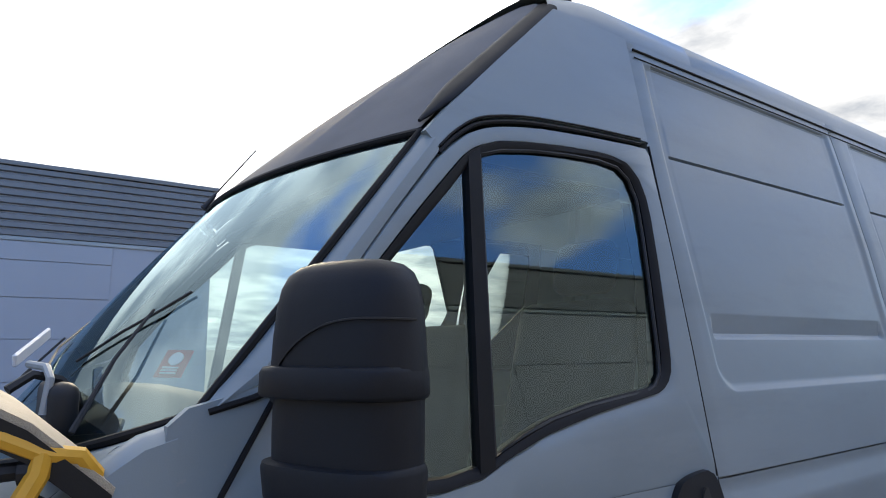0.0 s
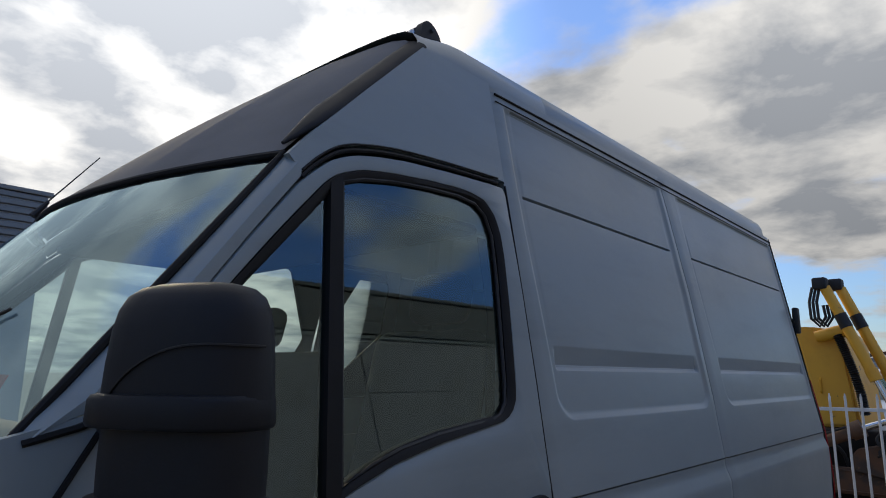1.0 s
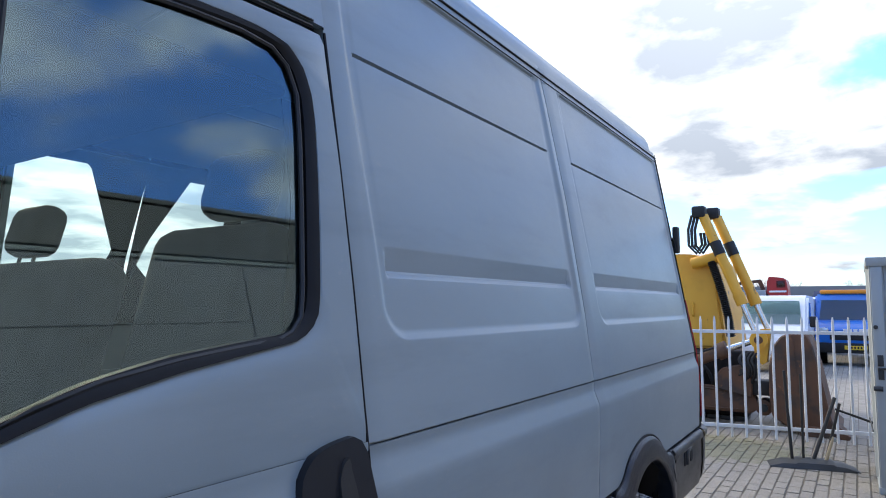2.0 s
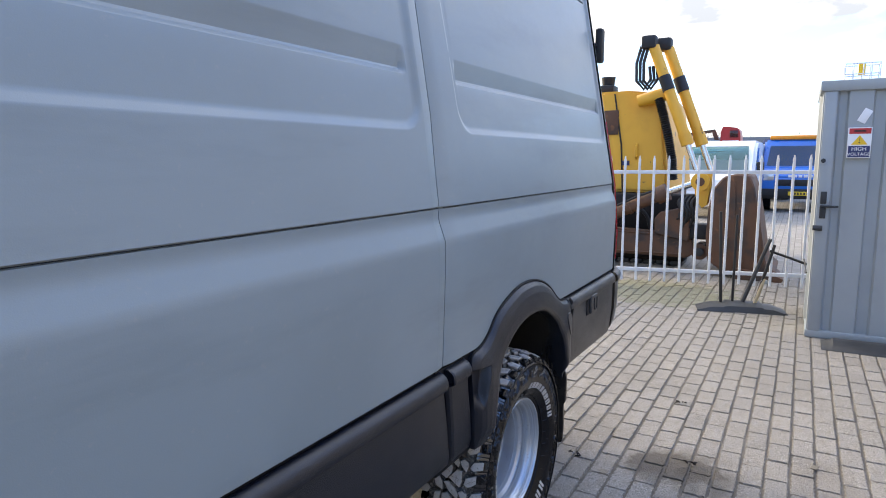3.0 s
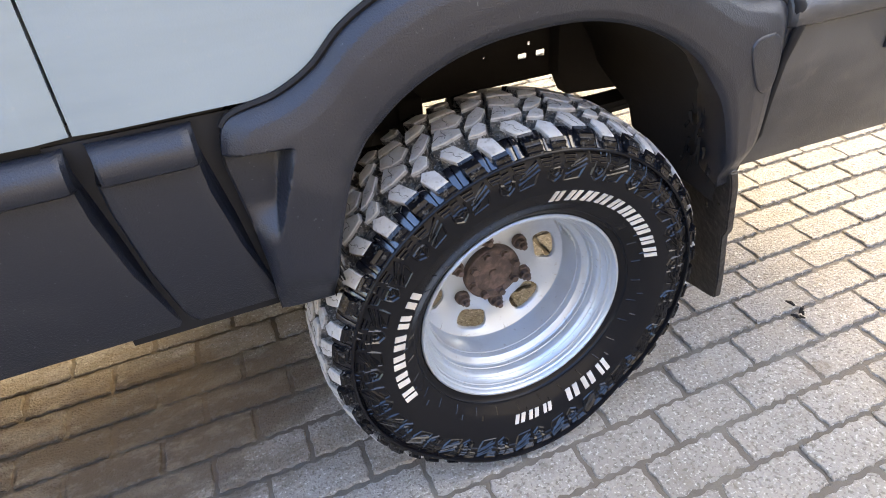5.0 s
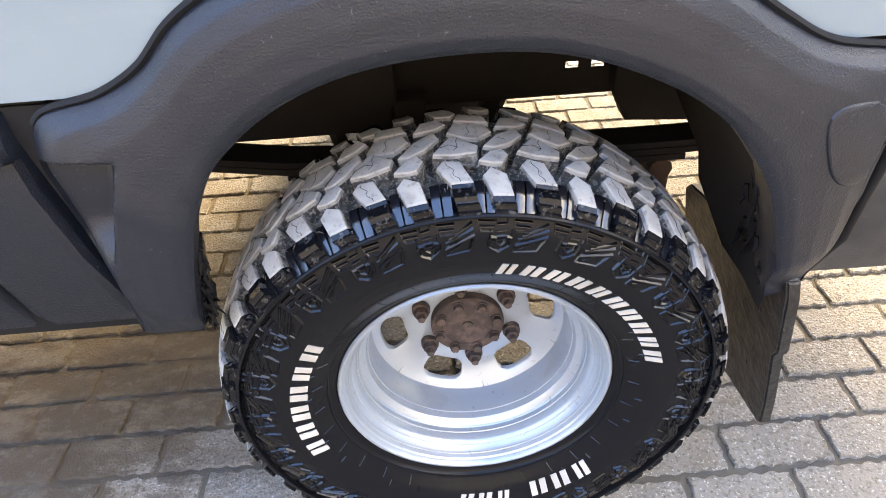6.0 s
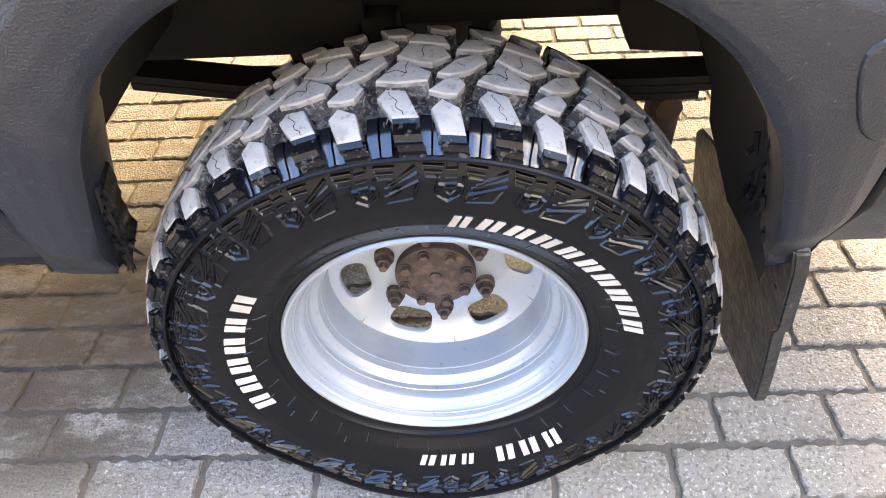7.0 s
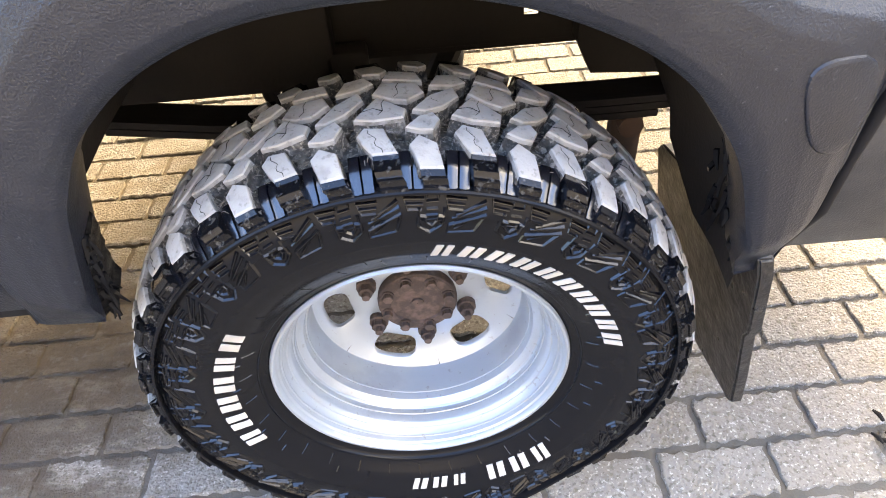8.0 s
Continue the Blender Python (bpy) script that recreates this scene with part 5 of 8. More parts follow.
# antenna, wipers, permit
bm = nb()
tube(bm, [(0.752, 1.88, 2.200), (0.79, 1.88, 2.255)], [0.012, 0.006], 8)
tube(bm, [(0.785, 1.88, 2.25), (0.935, 1.90, 2.448)], [0.0028, 0.0018], 6)
part("antenna", bm, BLACK, van, "thin black whip antenna")
bm = nb()
tube(bm, [screen(-0.71, 0.03, 0.02), screen(-0.66, 0.22, 0.03), screen(-0.60, 0.387, 0.018)], [0.006, 0.004, 0.003], 6)
tube(bm, [screen(-0.36, 0.275, 0.008), screen(-0.50, 0.345, 0.009), screen(-0.60, 0.387, 0.009), screen(-0.675, 0.437, 0.008)], 0.0032, 6)
tube(bm, [screen(0.05, 0.03, 0.02), screen(0.12, 0.22, 0.03), screen(0.20, 0.36, 0.018)], [0.006, 0.004, 0.003], 6)
tube(bm, [screen(-0.45, 0.20, 0.010), screen(-0.15, 0.24, 0.012), screen(0.15, 0.33, 0.012), screen(0.5, 0.42, 0.010)], 0.0032, 6)
part("wiper", bm, BLACK, van, "black windscreen wipers")
bm = nb()
STK = lambda a, b: (lerp(lerp(-0.75, -0.8375, a), lerp(-0.775, -0.8625, a), 1 - b), lerp(lerp(0.255, 0.230, a), lerp(0.175, 0.150, a), 1 - b))
lp = [STK(0, 0), STK(1, 0), STK(1, 1), STK(0, 1)]
slab(bm, [screen(u, v, -0.004) for u, v in lp], [screen(u, v, -0.006) for u, v in lp])
bmesh.ops.recalc_face_normals(bm, faces=bm.faces[:])
st = part("permit_sticker", bm, REDPRINT, van, "red and white permit sticker behind the glass")
bm = nb()
cc = [STK(0.55 + 0.26 * math.cos(q), 0.66 + 0.24 * math.sin(q)) for q in [2 * math.pi * k / 20 for k in range(20)]]
slab(bm, [screen(u, v, -0.002) for u, v in cc], [screen(u, v, -0.0035) for u, v in cc])
for k in range(3):
    lp = [STK(0.2, 0.10 + 0.1 * k), STK(0.8, 0.10 + 0.1 * k), STK(0.8, 0.16 + 0.1 * k), STK(0.2, 0.16 + 0.1 * k)]
    slab(bm, [screen(u, v, -0.002) for u, v in lp], [screen(u, v, -0.0035) for u, v in lp])
bmesh.ops.recalc_face_normals(bm, faces=bm.faces[:])
part("sticker_print", bm, WHITE, st)

# the wing's upper rear corner, between pillar and door
bm = nb()
lp = [(0.588, 1.668), (0.575, 1.652), (0.525, 1.57), (0.478, 1.495), (0.45, 1.42), (0.425, 1.3), (0.418, 1.0), (0.39, 1.0), (0.39, 1.3), (0.395, 1.55), (0.40, 1.60), (0.43, 1.625), (0.46, 1.632), (0.52, 1.648)]
slab(bm, [P(x, z, 0.001) for x, z in lp], [P(x, z, -0.02) for x, z in lp])
bmesh.ops.recalc_face_normals(bm, faces=bm.faces[:])
b2 = mirrored(bm)
part("wing_corner", bm, PAINT, van); part("wing_corner", b2, PAINT, van)

# cab interior
bm = nb()
rows = []
for y in [0.70 + 1.8 * k / 10 for k in range(11)]:
    rows.append([(0.44, y, 1.50), (0.50, y, 1.56), (0.62, y, 1.585), (0.78, y, 1.57), (0.86, y, 1.50), (0.87, y, 1.30), (0.80, y, 1.10)])
loft(bm, rows, False)
bmesh.ops.recalc_face_normals(bm, faces=bm.faces[:])
part("dashboard", bm, DASH, van, "dark grey dashboard")
bm = nb()
SWC, SWA = Vector((0.98, 1.08, 1.45)), Vector((-0.75, 0, -0.62)).normalized()
su, sv = basis_of(SWA)
tube(bm, [SWC + 0.20 * (math.cos(q) * su + math.sin(q) * sv) for q in [2 * math.pi * k / 32 for k in range(33)]], 0.016, 8, False)
for q in (0.3, 2.8, 4.7):
    rod(bm, SWC + SWA * 0.03, SWC + 0.19 * (math.cos(q) * su + math.sin(q) * sv), 0.02, 8, 0.012)
rod(bm, SWC, SWC + SWA * 0.3, 0.04, 12)
part("steering_wheel", bm, BLACK, van, "black steering wheel")


def seat(y0, w, heads, high=0.60):
    bm = nb()
    box(bm, (1.10, y0, 1.10), (1.62, y0 + w, 1.26), 0.05, None, 0, 3)
    m = Matrix.Translation((1.56, 0, 1.22)) @ Matrix.Rotation(radians(14), 4, "Y")
    box(bm, (-0.06, y0 + 0.02, 0.0), (0.08, y0 + w - 0.02, high), 0.06, m, 0, 3)
    ob = part("seat", bm, CLOTH, van, "dark cloth cab seat", 60)
    for hy in heads:
        bm = nb()
        m2 = Matrix.Translation((1.56, 0, 1.22)) @ Matrix.Rotation(radians(14), 4, "Y")
        box(bm, (-0.03, hy - 0.12, high + 0.03), (0.07, hy + 0.12, high + 0.21), 0.045, m2, 0, 3)
        rod(bm, m2 @ Vector((0.02, hy - 0.05, 0.5)), m2 @ Vector((0.02, hy - 0.05, 0.65)), 0.006)
        rod(bm, m2 @ Vector((0.02, hy + 0.05, 0.5)), m2 @ Vector((0.02, hy + 0.05, 0.65)), 0.006)
        part("headrest", bm, CLOTH, ob, "", 60)


seat(0.80, 0.50, [1.05], 0.66)
seat(1.50, 0.90, [2.10])
bm = nb()
box(bm, (1.80, 0.72, 0.90), (5.04, 2.48, 0.93))
part("load_floor", bm, DARK, van, "dark load floor")
bm = nb()
pts = [(1.70, 0.82, 2.14), (1.71, 0.79, 1.9), (1.66, 0.76, 1.5)]
loft(bm, [[(x - 0.02, y, z), (x + 0.02, y, z), (x + 0.02, y + 0.003, z), (x - 0.02, y + 0.003, z)] for x, y, z in pts], True, True)
part("seat_belt", bm, BLACK, van)
bm = nb()
box(bm, (0.96, 0.86, 2.16), (1.74, 2.34, 2.20), 0.02)
part("headliner", bm, DASH, van)

# ---- rear wheel ----
HUB = Vector((3.84, 0.0, 0.385))
TYR = 0.403


def flat(bm, R=0.0):
    """Flattens the tyre where it stands."""
    for v in bm.verts:
        k = sstep(0.11, -0.01, v.co.z)
        v.co.y += 0.024 * k * (1 if v.co.y > 0.7175 else -1) * (abs(v.co.y - 0.7175) > 0.06)   # the wall bulges over the ground
        if v.co.z < -0.0085:
            v.co.z = -0.0085 + 0.02 * (v.co.z + 0.0085)


def polar(r, a, y):
    return Vector((HUB.x + r * math.cos(a), y, HUB.z + r * math.sin(a)))


wheel = new("rear_wheel")
wheel.empty_display_size = 0.1
adopt(wheel, van)
wheel.matrix_basis = Matrix.Translation((3.771, 0.589, 0.379)) @ Matrix.Diagonal((0.96, 0.92, 0.96, 1.0)) @ Matrix.Translation((-HUB.x, -0.5845, -HUB.z))
tagged(wheel, "silver deep-dish wheel with a mud-terrain tyre")


def wpart(name, bm, mat, label="", angle=35.0):
    ob = new(name, finish(name, bm, mat, angle))
    ob.parent = wheel
    return tagged(ob, label)


bm = nb()
SIDE = [(0.212, 0.650), (0.218, 0.634), (0.224, 0.624), (0.230, 0.620), (0.236, 0.6185), (0.240, 0.614), (0.2405, 0.610), (0.246, 0.6075), (0.258, 0.598), (0.275, 0.589), (0.295, 0.582), (0.318, 0.579), (0.338, 0.580), (0.340, 0.5775), (0.350, 0.5785), (0.362, 0.584), (0.371, 0.590), (0.374, 0.597), (0.378, 0.606), (0.383, 0.618), (0.386, 0.632)]
TREADP = [(0.387, 0.65), (0.3885, 0.68), (0.389, 0.7175), (0.3885, 0.755), (0.387, 0.785)]
FULL = SIDE + TREADP + [(r, 2 * 0.7175 - y) for r, y in reversed(SIDE)]
vs = lathe(bm, FULL, HUB, 144)
for f in bm.faces:
    c = f.calc_center_median()
    r = math.hypot(c.x - HUB.x, c.z - HUB.z)
    f.material_index = 1 if (r > 0.384 and 0.622 < c.y < 0.82) else 0
bmesh.ops.recalc_face_normals(bm, faces=bm.faces[:])
flat(bm)
wpart("tyre", bm, [RUBBER, GROOVE], "worn black mud-terrain tyre")

# tread blocks, made once per shape and set round the tyre
NB = 23                                  # pitches round the tyre; two shoulder blocks a pitch
W = 2 * math.pi / NB


def crown(y, top):
    """Radius of the tread's top at y: it falls away towards the shoulders."""
    return top - 2.2 * max(0.0, abs(y - 0.7175) - 0.035) ** 2


def block_mesh(loop, top, sipe=(), shoulder=False, cuts=()):
    """loop: (degrees, y) corners of a block's top. sipe, cuts: fine grooves in its top, as lines of such points."""
    bm = nb()
    loop = [(radians(a), y) for a, y in loop]
    n = len(loop)
    cx, cy = sum(p[0] for p in loop) / n, sum(p[1] for p in loop) / n
    ring = lambda f, drop: [bm.verts.new(polar(crown(cy + (y - cy) * f, top) - drop, cx + (a - cx) * f, cy + (y - cy) * f)) for a, y in loop]
    low = [bm.verts.new(polar(0.385, cx + (a - cx) * 1.16, cy + (y - cy) * 1.12)) for a, y in loop]
    rows = [low, ring(1.03, 0.0065), ring(1.0, 0.0022), ring(0.965, 0.0006), ring(0.92, 0.0)]
    for A, B, mi in zip(rows, rows[1:], (2, 4, 1, 1)):
        for i in range(n):
            j = (i + 1) % n
            bm.faces.new((A[i], A[j], B[j], B[i])).material_index = mi
    inner = ring(0.45, -0.0002)
    for i in range(n):
        j = (i + 1) % n
        bm.faces.new((rows[-1][i], rows[-1][j], inner[j], inner[i])).material_index = 1
    bm.faces.new(inner).material_index = 1
    for line, w in [(l, 0.0004) for l in sipe] + [(l, 0.0005) for l in cuts]:
        before = set(bm.faces)
        tube(bm, [polar(crown(y, top) + 0.0001, radians(a), y) for a, y in line], w, 4)
        for f in bm.faces:
            if f not in before:
                f.material_index = 0
    if shoulder:
        # the lug runs over the edge and down the sidewall in steps
        far_ = cy > 0.7175
        s = -1 if far_ else 1
        o = sorted(loop, key=lambda p: -abs(p[1] - 0.7175))[:2]
        a0, a1, ye = min(p[0] for p in o), max(p[0] for p in o), (o[0][1] if not far_ else 1.435 - o[0][1])
        re = crown(ye, top)
        prof2 = [(re - 0.0015, ye - 0.001), (re - 0.005, ye - 0.005), (0.3985, 0.5945), (0.3970, 0.5895), (0.3945, 0.5885), (0.3905, 0.5855), (0.3895, 0.5825), (0.3870, 0.5825), (0.3855, 0.5850), (0.3800, 0.5838), (0.3785, 0.5800), (0.3745, 0.5795), (0.3715, 0.590)]
        prof2 = prof2[:2] + [p for p in prof2[2:] if p[0] < re - 0.006]
        rings = []
        for i, (r, y) in enumerate(prof2):
            m_, h = (a0 + a1) / 2 - 0.0018 * i, (a1 - a0) / 2 * (1.0 + 0.012 * i)
            yy, back_ = (y, y + 0.018) if not far_ else (1.435 - y, 1.435 - y - 0.018)
            rings.append([polar(r, m_ - h, yy), polar(r, m_ + h, yy), polar(r - 0.016, m_ + h * 1.10, back_), polar(r - 0.016, m_ - h * 1.10, back_)])
        before = set(bm.faces)
        loft(bm, rings, True, True)
        for f in bm.faces:
            if f not in before:
                f.material_index = 3
    bmesh.ops.recalc_face_normals(bm, faces=bm.faces[:])
    return finish("tread_block", bm, [RUBBER, TREAD, GROOVE, LUG, SIDEDUST], 24)


ZIG = lambda a0, y0, a1, y1, n=7, w=0.55: [(lerp(a0, a1, k / n) + w * (0, 0.5, -0.1, -0.6, 0.5, 0.7, -0.3, 0)[k % 8], lerp(y0, y1, k / n)) for k in range(n + 1)]
opposite = lambda lp: [(-13.4 - a, 1.435 - y) for a, y in lp]
BIG = [(3.7, 0.643), (2.5, 0.656), (-0.6, 0.651), (-1.9, 0.625), (-2.6, 0.6125), (1.4, 0.6125), (2.6, 0.626)]
SMALL = [(-4.8, 0.624), (-6.3, 0.638), (-9.1, 0.625), (-9.6, 0.607), (-10.0, 0.592), (-6.2, 0.592), (-5.5, 0.608)]
PENT = [(-4.2, 0.650), (-6.4, 0.669), (-8.7, 0.677), (-9.7, 0.663), (-8.5, 0.645), (-6.6, 0.644)]
ARROW = [(4.0, 0.672), (2.6, 0.690), (0.3, 0.717), (-4.4, 0.684), (-3.9, 0.667), (0.8, 0.664)]
DIAG = [(-5.4, 0.682), (-8.3, 0.714), (-12.4, 0.736), (-13.2, 0.716), (-10.4, 0.690), (-7.4, 0.678)]
CHEV = [(0.9, 0.725), (-0.5, 0.750), (-6.5, 0.744), (-7.6, 0.722), (-4.7, 0.703), (-2.0, 0.708)]
FARPENT = [(-0.6, 0.760), (-1.6, 0.784), (-6.4, 0.774), (-7.3, 0.750), (-4.0, 0.754)]
FARDIAG = [(-8.2, 0.742), (-9.6, 0.770), (-13.0, 0.775), (-14.6, 0.756), (-12.4, 0.744)]
BLOCKS = [block_mesh(BIG, 0.4150, [ZIG(1.9, 0.650, -0.3, 0.614)], True), block_mesh(SMALL, 0.4150, (), True),
          block_mesh(PENT, 0.4152), block_mesh(ARROW, 0.4160, [ZIG(-0.9, 0.708, -0.1, 0.674, 4)], False, [[(3.2, 0.684), (0.9, 0.690), (-0.6, 0.682)]]),
          block_mesh(DIAG, 0.4160, [ZIG(-8.6, 0.706, -9.4, 0.698, 3)]), block_mesh(CHEV, 0.4160, [ZIG(-3.4, 0.744, -2.9, 0.712, 4)]),
          block_mesh(FARPENT, 0.4155), block_mesh(FARDIAG, 0.4155), block_mesh(opposite(BIG), 0.4150, (), True), block_mesh(opposite(SMALL), 0.4150, (), True)]
SPIN = Matrix.Translation(HUB)
TURN = 92.0                              # where one large lug stands, in degrees
rw = random.Random(41)
for k in range(NB):
    for me in BLOCKS:
        mid = sum((v.co.x - HUB.x) for v in me.vertices) / len(me.vertices), sum((v.co.z - HUB.z) for v in me.vertices) / len(me.vertices)
        ang = math.atan2(mid[1], mid[0]) + W * k + radians(TURN)
        if math.sin(ang) < -0.965:
            continue                     # pressed flat under the tyre
        ob = new("tread_block", me)
        ob.parent = wheel
        wear = 1.0 + rw.uniform(-0.004, 0.001)
        ob.matrix_basis = SPIN @ Matrix.Rotation(-W * k - radians(TURN + rw.uniform(-0.3, 0.3)), 4, "Y") @ Matrix.Diagonal((wear, 1.0, wear, 1.0)) @ Matrix.Translation(-HUB)

# sidewall relief: ridges and stepped bars below the shoulder lugs
bm = nb()
rr = random.Random(11)


def side_bar(a0, r0, a1, r1, w, h, y0=0.581):
    p, q = polar(r0, a0, 0), polar(r1, a1, 0)
    d = (q - p).normalized()
    s = Vector((-d.z, 0, d.x)) * w / 2
    def yy(v):
        r = math.hypot(v.x - HUB.x, v.z - HUB.z)
        return along([(y_, x_) for y_, x_ in SIDE], r)
    vs = []
    m_ = (p + q) / 2
    for up, k_ in ((0, 0.9 + 1.1 * h / w), (h, 0.5)):
        for v in (p - s * k_, p + s * k_, q + s * k_, q - s * k_):
            vs.append(bm.verts.new((v.x, yy(v) - up + 0.001, v.z)))
    for n_, f in enumerate(((4, 5, 6, 7), (0, 1, 5, 4), (1, 2, 6, 5), (2, 3, 7, 6), (3, 0, 4, 7))):
        bm.faces.new([vs[i] for i in f]).material_index = 1


def ridge(pts, w=0.0018, h=0.003):
    """A thin raised line: (degrees, radius) points."""
    for (a0, r0), (a1, r1) in zip(pts, pts[1:]):
        side_bar(radians(a0), r0, radians(a1), r1, w, h)


for k in range(NB):
    o = TURN + math.degrees(W) * k
    for a0, a1 in ((5.6, 1.4), (-2.7, -6.8)):
        # a ladder of short bars under each groove
        for j in range(4):
            ridge([(o + a0 - 0.25 * j, 0.3685 - 0.0062 * j), (o + a1 + 0.25 * j, 0.3675 - 0.0062 * j)], 0.0020, 0.0032)
        ridge([(o + a0, 0.369), (o + a0 - 0.9, 0.349)], 0.0016, 0.003)
    # slanted bars in an open frame under the large lug
    for j, (p, q) in enumerate((((3.2, 0.343), (-1.9, 0.361)), ((3.9, 0.337), (-2.2, 0.354)), ((4.3, 0.327), (-2.4, 0.346)), ((3.2, 0.322), (0.6, 0.333)))):
        ridge([(o + p[0], p[1]), (o + q[0], q[1])], 0.0022 if j < 3 else 0.0018, 0.0042 if j < 3 else 0.003)
    ridge([(o + 4.3, 0.327), (o + 4.5, 0.316), (o - 1.0, 0.320), (o - 2.4, 0.346)], 0.0016, 0.003)
    # a shield with rungs under the small lug
    ridge([(o - 5.6, 0.352), (o - 5.4, 0.325), (o - 7.6, 0.316), (o - 10.0, 0.327), (o - 10.2, 0.352)], 0.0020, 0.004)
    for r in (0.358, 0.350, 0.342, 0.335):
        ridge([(o - 6.9, r), (o - 9.0, r + 0.001)], 0.0018, 0.0032)
    ridge([(o - 6.9, 0.366), (o - 6.9, 0.331), (o - 8.0, 0.326), (o - 9.0, 0.333), (o - 9.0, 0.366)], 0.0018, 0.004)
    for a0, a1 in ((-5.7, -6.9), (-9.1, -10.2)):
        ridge([(o + a0, 0.341), (o + a1, 0.340)], 0.0022, 0.004)
        ridge([(o + a0, 0.334), (o + a1, 0.333)], 0.0018, 0.003)
for k in range(30):
    a = 2 * math.pi * k / 30
    side_bar(a, 0.247, a + 0.01, 0.262, 0.0016, 0.0024)
    if k % 3:
        side_bar(a + 0.08, 0.262, a + 0.085, 0.272, 0.0016, 0.0024)
bmesh.ops.recalc_face_normals(bm, faces=bm.faces[:])
flat(bm)
tagged(wpart("sidewall_relief", bm, [RUBBER, GLOSSY], "", 20), "moulded ridges on the tyre wall", kind="stuff")
# ribs in the grooves between the lugs, and the ridge that rings their feet
bm = nb()
for k in range(NB * 2):
    c = W * (k // 2) + radians(TURN + (-4.7 if k % 2 else -12.2))
    for d, g in ((-0.0175, 0.0145), (0.0175, 0.0145)):
        loft(bm, [[polar(r - 0.006, c + d - g - 0.002, y + 0.012), polar(r, c + d - g, y), polar(r + 0.0006, c + d, y - 0.0004), polar(r, c + d + g, y), polar(r - 0.006, c + d + g + 0.002, y + 0.012)] for r, y in ((0.398, 0.622), (0.3945, 0.610), (0.388, 0.600), (0.379, 0.590), (0.3735, 0.5825))], False)
bmesh.ops.recalc_face_normals(bm, faces=bm.faces[:])
flat(bm)
tagged(wpart("groove_ribs", bm, WETRIB, "", 20), "glossy ribs between the tyre lugs", kind="stuff")
bm = nb()
lathe(bm, [(0.3745, 0.596), (0.3745, 0.580), (0.3725, 0.5775), (0.3695, 0.578), (0.3685, 0.588)], HUB, 144)
bmesh.ops.recalc_face_normals(bm, faces=bm.faces[:])
flat(bm)
wpart("shoulder_ridge", bm, RUBBER, "", 30)
# dry straw and grit caught between the tread blocks
bm = nb()
rs_ = random.Random(23)
for k in range(1300):
    a, y, r = rs_.uniform(0.1, math.pi - 0.1), rs_.uniform(0.612, 0.80), rs_.uniform(0.389, 0.403)
    p = polar(r, a, y)
    q = polar(r + rs_.uniform(-0.004, 0.006), a + rs_.uniform(-0.035, 0.035), y + rs_.uniform(-0.014, 0.014))
    tube(bm, [p, p.lerp(q, 0.5) + Vector((0, rs_.uniform(-0.002, 0.002), 0.0015)), q], [0.0004, 0.0007, 0.0003], 4)
tagged(wpart("groove_debris", bm, STRAW, "", 60), "dry straw and grit in the tread grooves", kind="stuff")

# raised white marks on the sidewall: a pair of plain slanted bars for each character
def marks(centre, count, size, width, r, flip=False):
    bm = nb()
    step = width * 1.24 / r
    width = width * 1.08
    for k in range(count):
        a = radians(centre) + (count - 1) / 2 * step - k * step
        if flip:
            a = radians(centre) - (count - 1) / 2 * step + k * step
        h, w = size / 2, width / 2 * (0.94 if k % 4 else 0.8)
        def pt(u, v, up):
            rad = r + v
            return polar(rad, a - (u + 0.22 * v) / rad, along(SIDE, rad) - up)
        strokes = [(-0.84 * w, -0.16 * w, -h, h), (0.22 * w, 0.86 * w, -h, h)]
        for u0, u1, w0, w1 in strokes:
            lp = [(u0, w0), (u1, w0), (u1, w1), (u0, w1)]
            slab(bm, [pt(*p, 0.0022) for p in lp], [pt(*p, -0.0015) for p in lp])
    bmesh.ops.recalc_face_normals(bm, faces=bm.faces[:])
    return bm


for centre, count, size, width in ((48.7, 10, 0.0235, 0.0285), (172.5, 6, 0.0255, 0.038), (-58.3, 3, 0.028, 0.036), (-88.3, 3, 0.020, 0.028)):
    wpart("white_marking", marks(centre, count, size, width, 0.2815), WHITE_LETTER, "raised white sidewall marking", 30)

# rim
bm = nb()
RP = [(0.208, 0.652), (0.217, 0.640), (0.2235, 0.628), (0.2245, 0.621), (0.222, 0.6175), (0.2185, 0.6178), (0.2165, 0.621), (0.2150, 0.628), (0.2125, 0.631), (0.2110, 0.6385), (0.2092, 0.6395), (0.2085, 0.644), (0.2035, 0.653), (0.2018, 0.6535), (0.1985, 0.658), (0.1970, 0.662), (0.1962, 0.676), (0.1946, 0.677), (0.1944, 0.686), (0.1925, 0.690), (0.1860, 0.694), (0.1820, 0.699), (0.1795, 0.712), (0.1780, 0.7125), (0.1770, 0.717), (0.1762, 0.745), (0.1758, 0.757), (0.1752, 0.764), (0.1740, 0.768)]
lathe(bm, RP, HUB, 128)
bmesh.ops.recalc_face_normals(bm, faces=bm.faces[:])
wpart("rim", bm, RIM, "silver deep-dish steel rim", 22)
